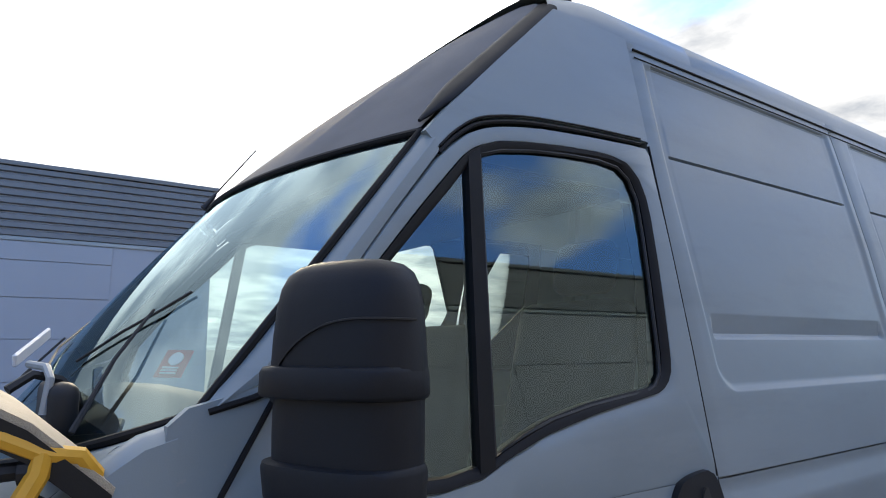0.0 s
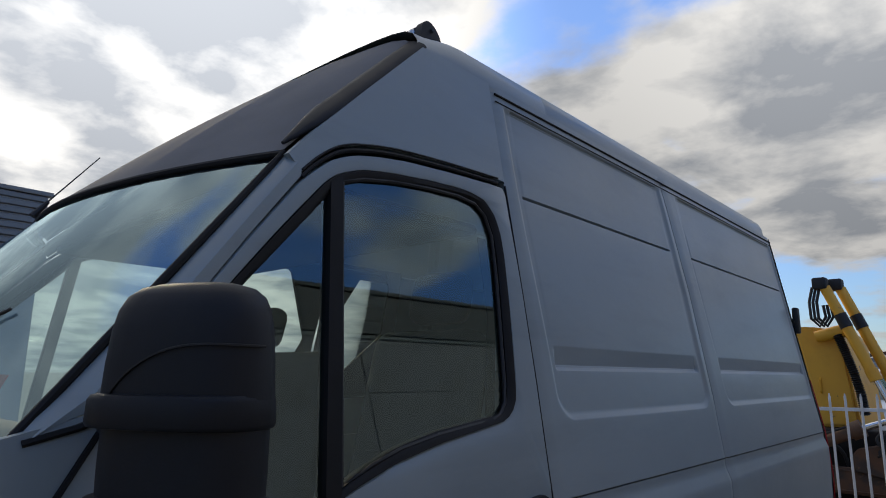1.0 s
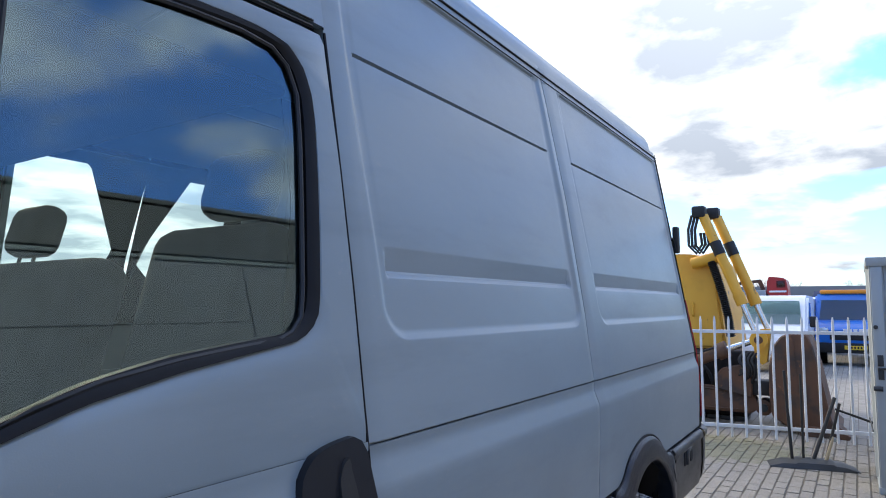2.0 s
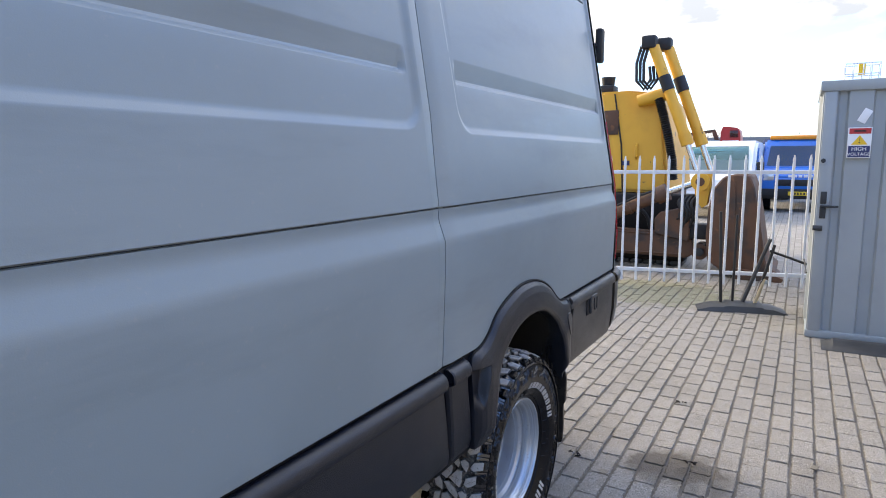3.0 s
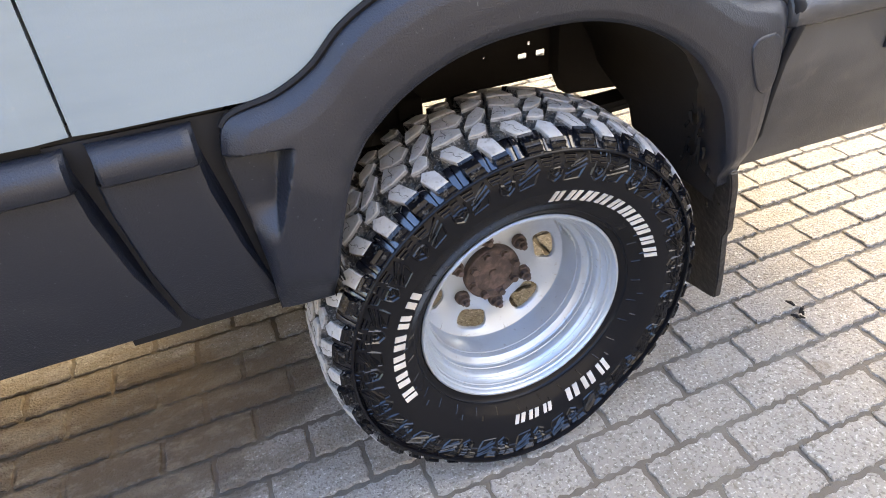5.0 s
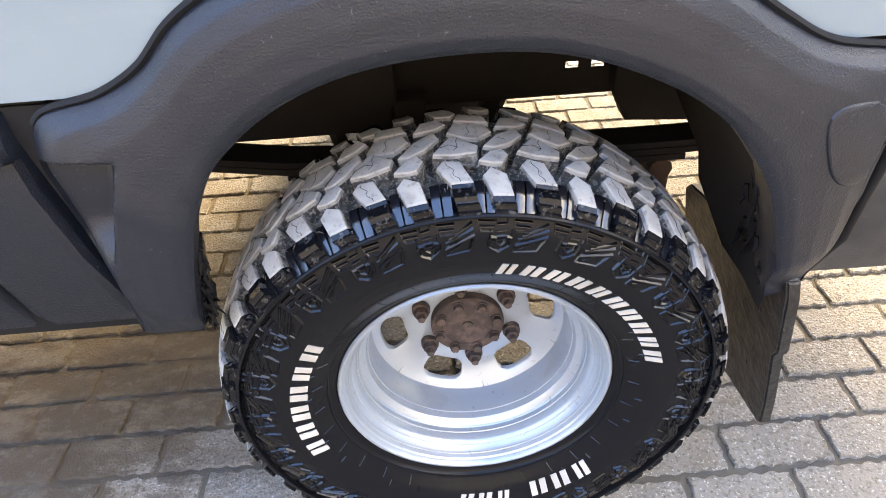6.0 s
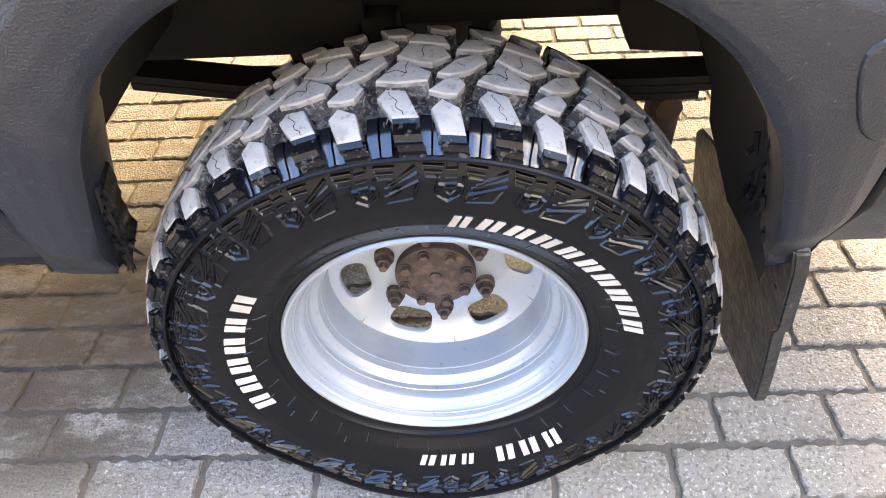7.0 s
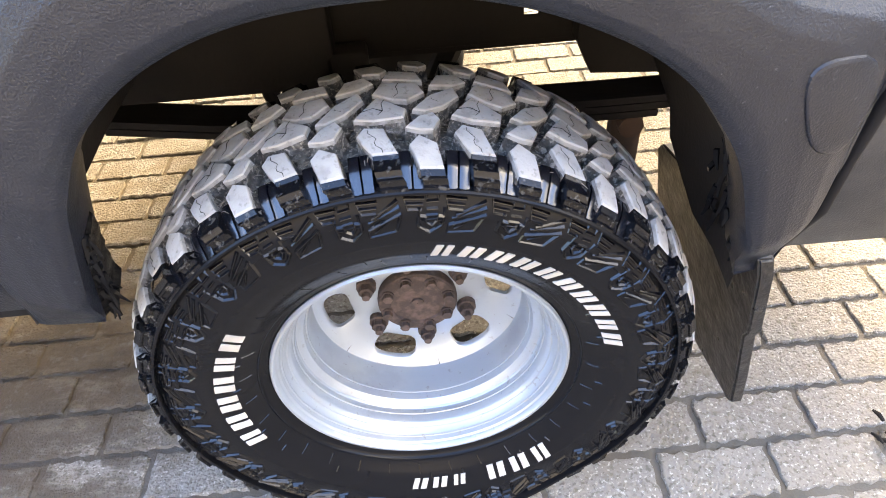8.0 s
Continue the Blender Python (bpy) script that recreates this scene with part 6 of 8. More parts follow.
# disc with six oval windows
bm = nb()
HN = 40
for k in range(6):
    a0 = radians(8.7 + 60 * k)
    hole, edge_ = [], []
    for i in range(HN):
        q = 2 * math.pi * i / HN
        c, s = math.cos(q), math.sin(q)
        u, v = math.copysign(abs(c) ** 0.6, c) * 0.0375, math.copysign(abs(s) ** 0.6, s) * 0.0215
        rad = 0.138 + v
        hole.append((rad, a0 + u / 0.138))
        # the outline of this sector, cast from the window's middle
        big, best = 1.0, None
        du, dv = c, s
        ts = []
        if abs(dv) > 1e-6:
            ts += [t for t in ((0.1745 - 0.138) / dv, (0.100 - 0.138) / dv) if t > 0]
        if abs(du) > 1e-6:
            ts += [t for t in (0.138 * radians(30) / du, -0.138 * radians(30) / du) if t > 0]
        t = min(ts)
        edge_.append((0.138 + dv * t, a0 + du * t / 0.138))
    disc_y = lambda r: along([(0.06, 0.787), (0.100, 0.793), (0.118, 0.7945), (0.140, 0.788), (0.160, 0.777), (0.1745, 0.7675)], r)
    loft(bm, [[polar(r, a, disc_y(r)) for r, a in edge_], [polar(lerp(r, e[0], 0.18), lerp(a, e[1], 0.18), disc_y(lerp(r, e[0], 0.18))) for (r, a), e in zip(hole, edge_)], [polar(r, a, disc_y(r) + 0.002) for r, a in hole], [polar(r, a, disc_y(r) + 0.010) for r, a in hole]])
lathe(bm, [(0.1005, 0.793), (0.08, 0.7895), (0.06, 0.787)], HUB, 96)
bmesh.ops.remove_doubles(bm, verts=bm.verts[:], dist=0.0004)
bmesh.ops.recalc_face_normals(bm, faces=bm.faces[:])
wpart("wheel_disc", bm, RIM, "silver wheel disc with six oval windows", 40)
bm = nb()
lathe(bm, [(0.001, 0.7665), (0.010, 0.7665), (0.0105, 0.770), (0.045, 0.7695), (0.047, 0.767), (0.063, 0.767), (0.066, 0.770), (0.067, 0.778), (0.066, 0.79), (0.060, 0.80)], HUB, 48)
bmesh.ops.recalc_face_normals(bm, faces=bm.faces[:])
wpart("hub", bm, RUSTHUB, "rusty brown wheel hub")
bolt = nb()
rod(bolt, (0, -0.010, 0), (0, 0.004, 0), 0.0085, 6)
rod(bolt, (0, -0.001, 0), (0, 0.004, 0), 0.0105, 12)
BOLT = finish("hub_bolt", bolt, RUSTHUB)
for k in range(8):
    ob = new("hub_bolt", BOLT); ob.parent = wheel
    ob.matrix_basis = Matrix.Translation(polar(0.054, radians(16.7 + 45 * k), 0.765))
nut = nb()
rod(nut, (0, -0.030, 0), (0, 0.006, 0), 0.0065, 10)
rod(nut, (0, -0.019, 0), (0, 0.006, 0), 0.0125, 6)
rod(nut, (0, -0.006, 0), (0, 0.006, 0), 0.0165, 16)
NUT = finish("wheel_nut", nut, RUSTHUB)
for k in range(6):
    ob = new("wheel_nut", NUT); ob.parent = wheel
    ob.matrix_basis = Matrix.Translation(polar(0.089, radians(-23.3 + 60 * k), 0.785))
bm = nb()
rod(bm, (3.84, 0.83, 0.385), (3.84, 0.93, 0.385), 0.112, 40)
wpart("brake_drum", bm, DARK, "dark brake drum")
bm = nb()
rod(bm, polar(0.17, radians(35), 0.72), polar(0.2, radians(60), 0.70), 0.0025, 6)
for k in range(7):
    a = radians(24 + 2.6 * k)
    p, q = polar(0.178, a, 0.712), polar(0.179, a, 0.748)
    bar(bm, p, q, 0.006, 0.004)
wpart("balance_weight", bm, RIM, "row of wheel balance weights")
# the other wheels of the van
for x, flipy in ((0.0, False), (0.0, True), (3.771, True)):
    m = Matrix.Translation((x - 3.771, 0, 0))
    if flipy:
        m = m @ Matrix.Translation((2 * 3.771, 2 * VC, 0)) @ Matrix.Rotation(math.pi, 4, "Z")
    w2 = wheel.copy(); scene.collection.objects.link(w2)
    w2.name = "wheel"
    w2.matrix_basis = m @ wheel.matrix_basis
    for o in wheel.children:
        c = o.copy(); scene.collection.objects.link(c)
        c.parent = w2

# ---- fence ----
F0, F1 = Vector((9.74, -0.40, 0)), Vector((8.62, 4.5, 0))
FD = (F1 - F0).normalized()
FN = Vector((-FD.y, FD.x, 0))
fence = thing("fence", (F0 + F1) / 2, "white painted steel bar fence behind the yard", "fence")
pb_ = nb()
vs = box(pb_, (-0.014, -0.010, 0.05), (0.014, 0.010, 1.50), 0.004, None, 0, 1)
slab(pb_, [(-0.010, -0.010, 1.50), (0.010, -0.010, 1.50), (0.006, -0.004, 1.535), (-0.006, -0.004, 1.535)], [(-0.010, 0.010, 1.50), (0.010, 0.010, 1.50), (0.006, 0.004, 1.535), (-0.006, 0.004, 1.535)])
bmesh.ops.recalc_face_normals(pb_, faces=pb_.faces[:])
POST = finish("fence_bar", pb_, FENCE)
rot = Matrix.Rotation(math.atan2(FD.y, FD.x), 4, "Z")
n_bars = int((F1 - F0).length / 0.163)
for k in range(n_bars + 1):
    ob = new("fence_bar", POST)
    adopt(ob, fence)
    ob.matrix_basis = Matrix.Translation(F0 + FD * (0.07 + 0.163 * k) - FN * 0.0) @ rot
for z in (0.185, 1.345):
    bm = nb()
    bar(bm, F0 + Vector((0.02, 0, z)), F1 + Vector((0.02, 0, z)), 0.03, 0.042, 0.004)
    part("fence_rail", bm, FENCE, fence)
for k in (0.0, 0.5, 1.0):
    bm = nb()
    p = F0.lerp(F1, k) + Vector((0.05, 0, 0))
    box(bm, (p.x - 0.025, p.y - 0.025, 0), (p.x + 0.025, p.y + 0.025, 1.5), 0.004)
    part("fence_post", bm, FENCE, fence)

# ---- steel cabinet ----
CX, CY = 7.70, -0.372
cab = thing("steel_cabinet", (8.3, -1.4, 0), "grey ribbed steel site container with a warning sign", "container")
bm = nb()
ys = [CY, CY - 0.02, CY - 0.10, CY - 0.115, CY - 0.165, CY - 0.18, CY - 0.34, CY - 0.355, CY - 0.43, CY - 0.445, CY - 0.62, CY - 0.635, CY - 0.70, CY - 0.715, CY - 1.4, CY - 2.2]
off = [0, 0, 0, 0.03, 0.03, 0.0, 0.0, 0.03, 0.03, 0, 0, 0.03, 0.03, 0, 0, 0]
rows = []
for z in (0.06, 2.03):
    rows.append([(CX + o, y, z) for y, o in zip(ys, off)])
loft(bm, rows, False)
loft(bm, [[(CX, CY, z), (CX + 0.4, CY, z), (CX + 0.42, CY + 0.02, z), (CX + 0.8, CY + 0.02, z), (CX + 0.82, CY, z), (CX + 1.2, CY, z), (CX + 1.2, CY - 2.2, z), (CX, CY - 2.2, z)] for z in (0.06, 2.03)], False)
bmesh.ops.recalc_face_normals(bm, faces=bm.faces[:])
part("wall", bm, STEEL, cab, "ribbed grey steel wall", 30)
bm = nb()
box(bm, (CX - 0.02, CY - 2.22, 2.03), (CX + 1.24, CY + 0.025, 2.115), 0.01)
part("top_frame", bm, STEEL, cab)
bm = nb()
box(bm, (CX - 0.01, CY - 2.2, 0.0), (CX + 1.22, CY + 0.012, 0.065), 0.008)
part("base_frame", bm, STEEL, cab)
bm = nb()
box(bm, (CX - 0.012, CY - 0.095, 0.06), (CX + 0.01, CY - 0.008, 2.03), 0.004)
part("door_post", bm, STEEL, cab)
bm = nb()
for z in (1.19, 1.07):
    box(bm, (CX - 0.022, CY - 0.075, z - 0.06), (CX - 0.010, CY - 0.03, z + 0.04), 0.004)
box(bm, (CX - 0.04, CY - 0.16, 1.10), (CX - 0.02, CY - 0.03, 1.118), 0.003)
part("hasp", bm, STEELD, cab, "steel hasp and latch")
bm = nb()
rod(bm, (CX - 0.03, CY - 0.03, 1.48), (CX + 0.0, CY - 0.03, 1.48), 0.018, 12)
part("bolt_head", bm, STEELD, cab)
bm = nb()
rod(bm, (CX - 0.02, CY - 0.06, 0.93), (CX - 0.02, CY + 0.01, 0.93), 0.022, 10)
part("pipe_stub", bm, STEELD, cab)
bm = nb()
box(bm, (CX - 0.034, CY - 0.345, 1.50), (CX - 0.002, CY - 0.185, 1.74), 0.002)
sign = part("warning_sign", bm, WHITE, cab, "white electrical warning sign with a yellow triangle")
sx = CX - 0.0365
bm = nb()
box(bm, (sx, CY - 0.338, 1.69), (sx + 0.002, CY - 0.192, 1.733))
part("sign_band", bm, REDPRINT, sign)
bm = nb()
slab(bm, [(sx - 0.001, CY - 0.21, 1.605), (sx - 0.001, CY - 0.32, 1.605), (sx - 0.001, CY - 0.265, 1.68)], [(sx + 0.002, CY - 0.21, 1.605), (sx + 0.002, CY - 0.32, 1.605), (sx + 0.002, CY - 0.265, 1.68)])
bmesh.ops.recalc_face_normals(bm, faces=bm.faces[:])
part("sign_triangle", bm, SIGNY, sign)
bm = nb()
box(bm, (sx, CY - 0.338, 1.507), (sx + 0.002, CY - 0.192, 1.595))
part("sign_panel", bm, NAVYPRINT, sign)


def lettering(text, size, at, rot_, mat, parent, name="sign_text"):
    cu = bpy.data.curves.new(name, "FONT")
    cu.body, cu.size, cu.extrude, cu.align_x, cu.align_y = text, size, 0.0008, "CENTER", "CENTER"
    tmp = bpy.data.objects.new(name, cu)
    me = bpy.data.meshes.new_from_object(tmp)
    bpy.data.objects.remove(tmp)
    me.materials.clear(); me.materials.append(mat)
    ob = new(name, me)
    adopt(ob, parent)
    ob.matrix_basis = Matrix.Translation(at) @ rot_
    return ob


FACE = Matrix(((0, 0, -1, 0), (-1, 0, 0, 0), (0, 1, 0, 0), (0, 0, 0, 1)))     # text read from -x
lettering("HIGH", 0.042, (sx - 0.002, CY - 0.265, 1.571), FACE, WHITE, sign)
lettering("VOLTAGE", 0.034, (sx - 0.002, CY - 0.265, 1.530), FACE, WHITE, sign)
bm = nb()
for w, y, z in ((0.08, -0.265, 1.712),):
    box(bm, (sx - 0.002, CY + y - w / 2, z - 0.006), (sx - 0.001, CY + y + w / 2, z + 0.006))
rod(bm, (sx - 0.002, CY - 0.265, 1.622), (sx - 0.001, CY - 0.265, 1.622), 0.006, 8)
bar(bm, (sx - 0.002, CY - 0.265, 1.635), (sx - 0.002, CY - 0.265, 1.662), 0.006, 0.002)
part("sign_mark", bm, BLACK, sign)
bm = nb()
box(bm, (-0.002, -0.03, -0.055), (0.002, 0.03, 0.055), 0.001)
bmesh.ops.transform(bm, matrix=Matrix.Translation((CX - 0.004, CY - 0.29, 1.83)) @ Matrix.Rotation(radians(28), 4, "X"), verts=bm.verts[:])
tg = part("loose_label", bm, WHITE, cab, "small tilted white label")
bm = nb()
rod(bm, (CX - 0.01, CY + 0.03, 0.55), (CX + 0.3, CY + 0.05, 0.62), 0.006)
part("tie_bar", bm, STEELD, cab)

# cable ramp beside the cabinet
bm = nb()
rows = []
for y in (-1.3, -1.28, -0.56, -0.54, -0.48):
    k = 1.0 if -1.29 < y < -0.55 else 0.55 if y < -0.5 else 0.1
    rows.append([(7.32, y, 0.0), (7.34, y, 0.012 * k + 0.004), (7.44, y, 0.055 * k + 0.004), (7.52, y, 0.055 * k + 0.004), (7.62, y, 0.012 * k + 0.004), (7.64, y, 0.0)])
loft(bm, rows, False)
bmesh.ops.recalc_face_normals(bm, faces=bm.faces[:])
whole("ramp", bm, STEELD, "low dark steel ramp on the paving", "ramp")

# ---- jack stand with levers ----
S0, S1 = Vector((8.40, 0.60, 0)), Vector((8.58, -0.20, 0))
SD = (S1 - S0).normalized(); SN = Vector((-SD.y, SD.x, 0))
stand = thing("jack_stand", (S0 + S1) / 2, "dark steel base plate holding upright lever bars", "tool stand")
bm = nb()
rows = []
L = (S1 - S0).length
for f, h in ((0.0, 0.006), (0.16, 0.06), (0.30, 0.065), (0.33, 0.085), (0.72, 0.085), (0.75, 0.065), (0.84, 0.06), (1.0, 0.006)):
    c = S0 + SD * L * f
    rows.append([c - SN * 0.15 + Vector((0, 0, 0)), c - SN * 0.13 + Vector((0, 0, h * 0.7)), c - SN * 0.06 + Vector((0, 0, h)), c + SN * 0.06 + Vector((0, 0, h)), c + SN * 0.13 + Vector((0, 0, h * 0.7)), c + SN * 0.15])
loft(bm, rows, False)
bmesh.ops.recalc_face_normals(bm, faces=bm.faces[:])
part("base_plate", bm, STEELD, stand, "worn dark steel base")
for a, b, r, mt, lb in ((0.28, (8.45, 0.42, 0.98), 0.016, BLACK, ""), (0.41, (8.47, 0.27, 0.95), 0.013, BLACK, ""), (0.52, (8.56, -0.03, 0.72), 0.020, STEELD, ""), (0.66, (8.58, -0.07, 0.66), 0.016, BLACK, "")):
    bm = nb()
    p = S0 + SD * L * a
    rod(bm, (p.x, p.y, 0.07), b, r, 8, r * 0.9)
    part("lever_bar", bm, mt, stand, lb)
bm = nb()
p = S0 + SD * L * 0.66
rod(bm, (p.x - 0.03, p.y, 0.07), (8.545, 0.0, 0.32), 0.016, 8)
part("wooden_handle", bm, WORN, stand, "pale worn wooden handle")
bm = nb()
box(bm, (8.53, -0.03, 0.27), (8.57, 0.03, 0.31), 0.006)
part("clamp_nut", bm, STEEL, stand)
bm = nb()
rod(bm, (8.57, -0.03, 0.60), (8.62, -0.55, 0.42), 0.012, 8)
part("cross_bar", bm, BLACK, stand)

# ---- excavator ----
dig = thing("excavator", (11.6, 2.2, 0), "old yellow excavator with a rusty bucket parked behind the fence", "excavator")
bm = nb()
body = [(1.45, 1.0), (1.50, 1.5), (1.585, 2.30), (1.62, 2.43), (2.0, 2.50), (2.45, 2.50), (3.8, 2.45), (4.2, 2.2), (4.3, 1.0)]
slab(bm, [(11.4, y, z) for y, z in body], [(13.6, y, z) for y, z in body])
bmesh.ops.recalc_face_normals(bm, faces=bm.faces[:])
bmesh.ops.bevel(bm, geom=bm.edges[:], offset=0.04, segments=2, affect="EDGES")
bd = part("body", bm, YELLOW, dig, "worn yellow machine body")
bm = nb()
slab(bm, [(11.385, y, z) for y, z in ((2.10, 1.0), (2.14, 1.7), (2.26, 2.46), (2.28, 2.46), (2.16, 1.7), (2.12, 1.0))], [(11.40, y, z) for y, z in ((2.10, 1.0), (2.14, 1.7), (2.26, 2.46), (2.28, 2.46), (2.16, 1.7), (2.12, 1.0))])
bmesh.ops.recalc_face_normals(bm, faces=bm.faces[:])
part("panel_joint", bm, BLACK, bd)
bm = nb()
box(bm, (11.375, 2.20, 1.86), (11.39, 2.42, 2.22), 0.004)
part("side_window", bm, RUST, bd)
bm = nb()
box(bm, (11.385, 2.02, 1.40), (11.395, 2.14, 1.47), 0.002)
part("maker_plate", bm, NAVYPRINT, bd)
bm = nb()
rod(bm, (11.30, 1.90, 2.33), (11.30, 1.50, 2.42), 0.085, 14, 0.10)
part("horn_tube", bm, YELLOW, dig)
bm = nb()
box(bm, (11.6, 2.35, 2.50), (11.9, 2.6, 2.62), 0.02)
rod(bm, (11.75, 2.47, 2.6), (11.75, 2.47, 2.75), 0.09, 16, 0.11)
part("air_intake", bm, BLACK, dig)
for dx, dy in ((0.0, 0.0), (0.30, -0.15)):
    lo_, hi_ = Vector((11.15 + dx, 1.17 + dy, 1.70)), Vector((11.20 + dx, 1.72 + dy, 3.14))
    bm = nb()
    rod(bm, lo_.lerp(hi_, 0.06), hi_.lerp(lo_, 0.05), 0.075, 18)
    rm_ = part("ram", bm, YELLOW, dig, "yellow hydraulic ram")
    bm = nb()
    rod(bm, lo_.lerp(hi_, -0.01), lo_.lerp(hi_, 0.10), 0.087, 18)
    part("ram_collar", bm, YELLOW, rm_)
    bm = nb()
    rod(bm, lo_.lerp(hi_, 0.52), lo_.lerp(hi_, 0.66), 0.085, 18)
    part("ram_clamp", bm, BLACK, rm_)
    bm = nb()
    c = hi_
    box(bm, (c.x - 0.10, c.y - 0.07, c.z - 0.10), (c.x + 0.10, c.y + 0.13, c.z + 0.08), 0.03)
    part("ram_head", bm, BLACK, rm_)
    bm = nb()
    rod(bm, lo_.lerp(hi_, 0.02), lo_ + (lo_ - hi_) * 0.30, 0.04, 14)
    part("ram_rod", bm, CHROME, rm_)
bm = nb()
for k in range(3):
    y0 = 1.86 - 0.05 * k
    tube(bm, [(11.18, y0, 3.08), (11.14, y0 + 0.05, 2.85), (11.12, y0 + 0.04, 2.6), (11.15, y0 - 0.06, 2.48), (11.2, y0 - 0.14, 2.62), (11.2, y0 - 0.12, 2.8)], 0.022, 8)
part("hose", bm, BLACK, dig, "black looped hydraulic hoses")
bm = nb()
spine = [(11.25, 1.60, 2.35), (11.22, 1.52, 2.1), (11.2, 1.44, 1.8), (11.2, 1.38, 1.5), (11.25, 1.36, 1.2)]
pts, rad = [], []
for k in range(81):
    s = k / 80 * (len(spine) - 1)
    i = min(int(s), len(spine) - 2)
    pts.append(Vector(spine[i]).lerp(Vector(spine[i + 1]), s - i)); rad.append(0.070 if k % 2 else 0.050)
tube(bm, pts, rad, 12)
part("corrugated_hose", bm, BLACK, dig, "black corrugated hose")
# rusty loader arm, links and bucket
bm = nb()
arm = [(4.2, 0.20), (1.02, 0.18), (0.95, 0.24), (0.94, 0.36), (1.00, 0.46), (1.10, 0.50), (2.2, 0.545), (4.2, 0.60)]
slab(bm, [(10.55, y, z) for y, z in arm], [(10.75, y, z) for y, z in arm])
bmesh.ops.recalc_face_normals(bm, faces=bm.faces[:])
bmesh.ops.bevel(bm, geom=bm.edges[:], offset=0.02, segments=2, affect="EDGES")
la = part("loader_arm", bm, RUST, dig, "heavy rusty loader arm")
bm = nb()
tube(bm, [(10.545, 4.1, 0.56), (10.545, 2.2, 0.515), (10.545, 1.2, 0.47)], 0.012, 6)
tube(bm, [(10.545, 4.1, 0.24), (10.545, 1.1, 0.225)], 0.010, 6)
part("weld_seam", bm, RUST, la)
bm = nb()
g = [(1.00, 0.40), (1.44, 0.50), (1.45, 0.70), (1.38, 0.79), (1.08, 0.86), (1.01, 0.82), (0.99, 0.60)]
slab(bm, [(10.48, y, z) for y, z in g], [(10.60, y, z) for y, z in g])
bmesh.ops.recalc_face_normals(bm, faces=bm.faces[:])
bmesh.ops.bevel(bm, geom=bm.edges[:], offset=0.015, segments=1, affect="EDGES")
lk = part("link_plate", bm, RUST, dig)
bm = nb()
rod(bm, (10.44, 1.10, 0.76), (10.62, 1.10, 0.76), 0.045, 14)
part("link_pin", bm, STEELD, lk)
bm = nb()
rod(bm, (10.55, 2.6, 0.47), (10.55, 1.36, 1.035), 0.085, 18)
cy_ = part("tilt_cylinder", bm, RUST, dig, "rusty tilt cylinder")
bm = nb()
rod(bm, (10.55, 1.44, 0.998), (10.55, 1.30, 1.062), 0.120, 18)
part("cylinder_gland", bm, RUST, cy_)
bm = nb()
rod(bm, (10.55, 1.82, 0.825), (10.55, 1.78, 0.843), 0.098, 18)
part("cylinder_band", bm, RUST, cy_)
bm = nb()
rod(bm, (10.55, 1.32, 1.05), (10.57, 0.92, 1.20), 0.045, 14)
part("cylinder_rod", bm, CHROME, cy_)
bm = nb()
tube(bm, [(10.47, 1.95, 0.86), (10.45, 1.7, 0.98), (10.46, 1.5, 1.06), (10.50, 1.40, 1.08)], 0.016, 8)
part("cylinder_pipe", bm, BLACK, cy_)
bm = nb()
rod(bm, (10.42, 0.885, 1.20), (10.72, 0.885, 1.20), 0.115, 20)
slab(bm, [(10.48, y, z) for y, z in ((0.74, 1.35), (0.86, 1.35), (0.97, 1.22), (0.94, 0.98), (0.86, 0.86), (0.80, 0.90))], [(10.66, y, z) for y, z in ((0.74, 1.35), (0.86, 1.35), (0.97, 1.22), (0.94, 0.98), (0.86, 0.86), (0.80, 0.90))])
bmesh.ops.recalc_face_normals(bm, faces=bm.faces[:])
pv = part("pivot", bm, YELLOW, dig, "worn yellow pivot lever")
bm = nb()
rod(bm, (10.40, 0.885, 1.20), (10.74, 0.885, 1.20), 0.055, 14)
part("pivot_pin", bm, RUST, pv)
for dy, low in ((0.0, 0.60), (0.05, 0.66), (0.10, 0.58), (0.16, 0.70)):
    bm = nb()
    tube(bm, spline([(10.50, 0.92 + dy, 1.02), (10.42, 0.98 + dy, 0.92), (10.42, 0.94 + dy * 0.8, 0.78), (10.50, 1.0 + dy, low)], 5), 0.020, 8)
    part("hydraulic_hose", bm, BLACK, dig, "black hydraulic hose")
bm = nb()
box(bm, (10.52, 0.76, 0.44), (10.80, 1.02, 0.64), 0.02)
part("valve_block", bm, BLACK, dig, "black valve block")
bm = nb()
box(bm, (10.95, 1.0, 0.45), (11.25, 3.9, 1.0), 0.05)
part("chassis_front", bm, DARK, dig)
for y, z in ((1.55, 0.62), (1.95, 0.66), (2.3, 0.68)):
    bm = nb()
    tube(bm, spline([(10.78, y, z - 0.1), (10.74, y + 0.06, z + 0.10), (10.78, y + 0.22, z + 0.22), (10.95, y + 0.34, z + 0.18)], 4), 0.026, 8)
    part("hydraulic_hose", bm, BLACK, dig)
bm = nb()
rod(bm, (10.50, 0.86, 0.28), (10.82, 0.86, 0.28), 0.105, 20)
pn = part("pin_boss", bm, RUST, dig)
bm = nb()
rod(bm, (10.47, 0.86, 0.28), (10.84, 0.86, 0.28), 0.055, 14)
part("pin", bm, STEELD, pn)
bm = nb()
tube(bm, [(11.39, 1.92, 1.50), (11.35, 1.92, 1.53), (11.35, 1.92, 1.68), (11.39, 1.92, 1.71)], 0.018, 8)
part("grab_handle", bm, YELLOW, bd)
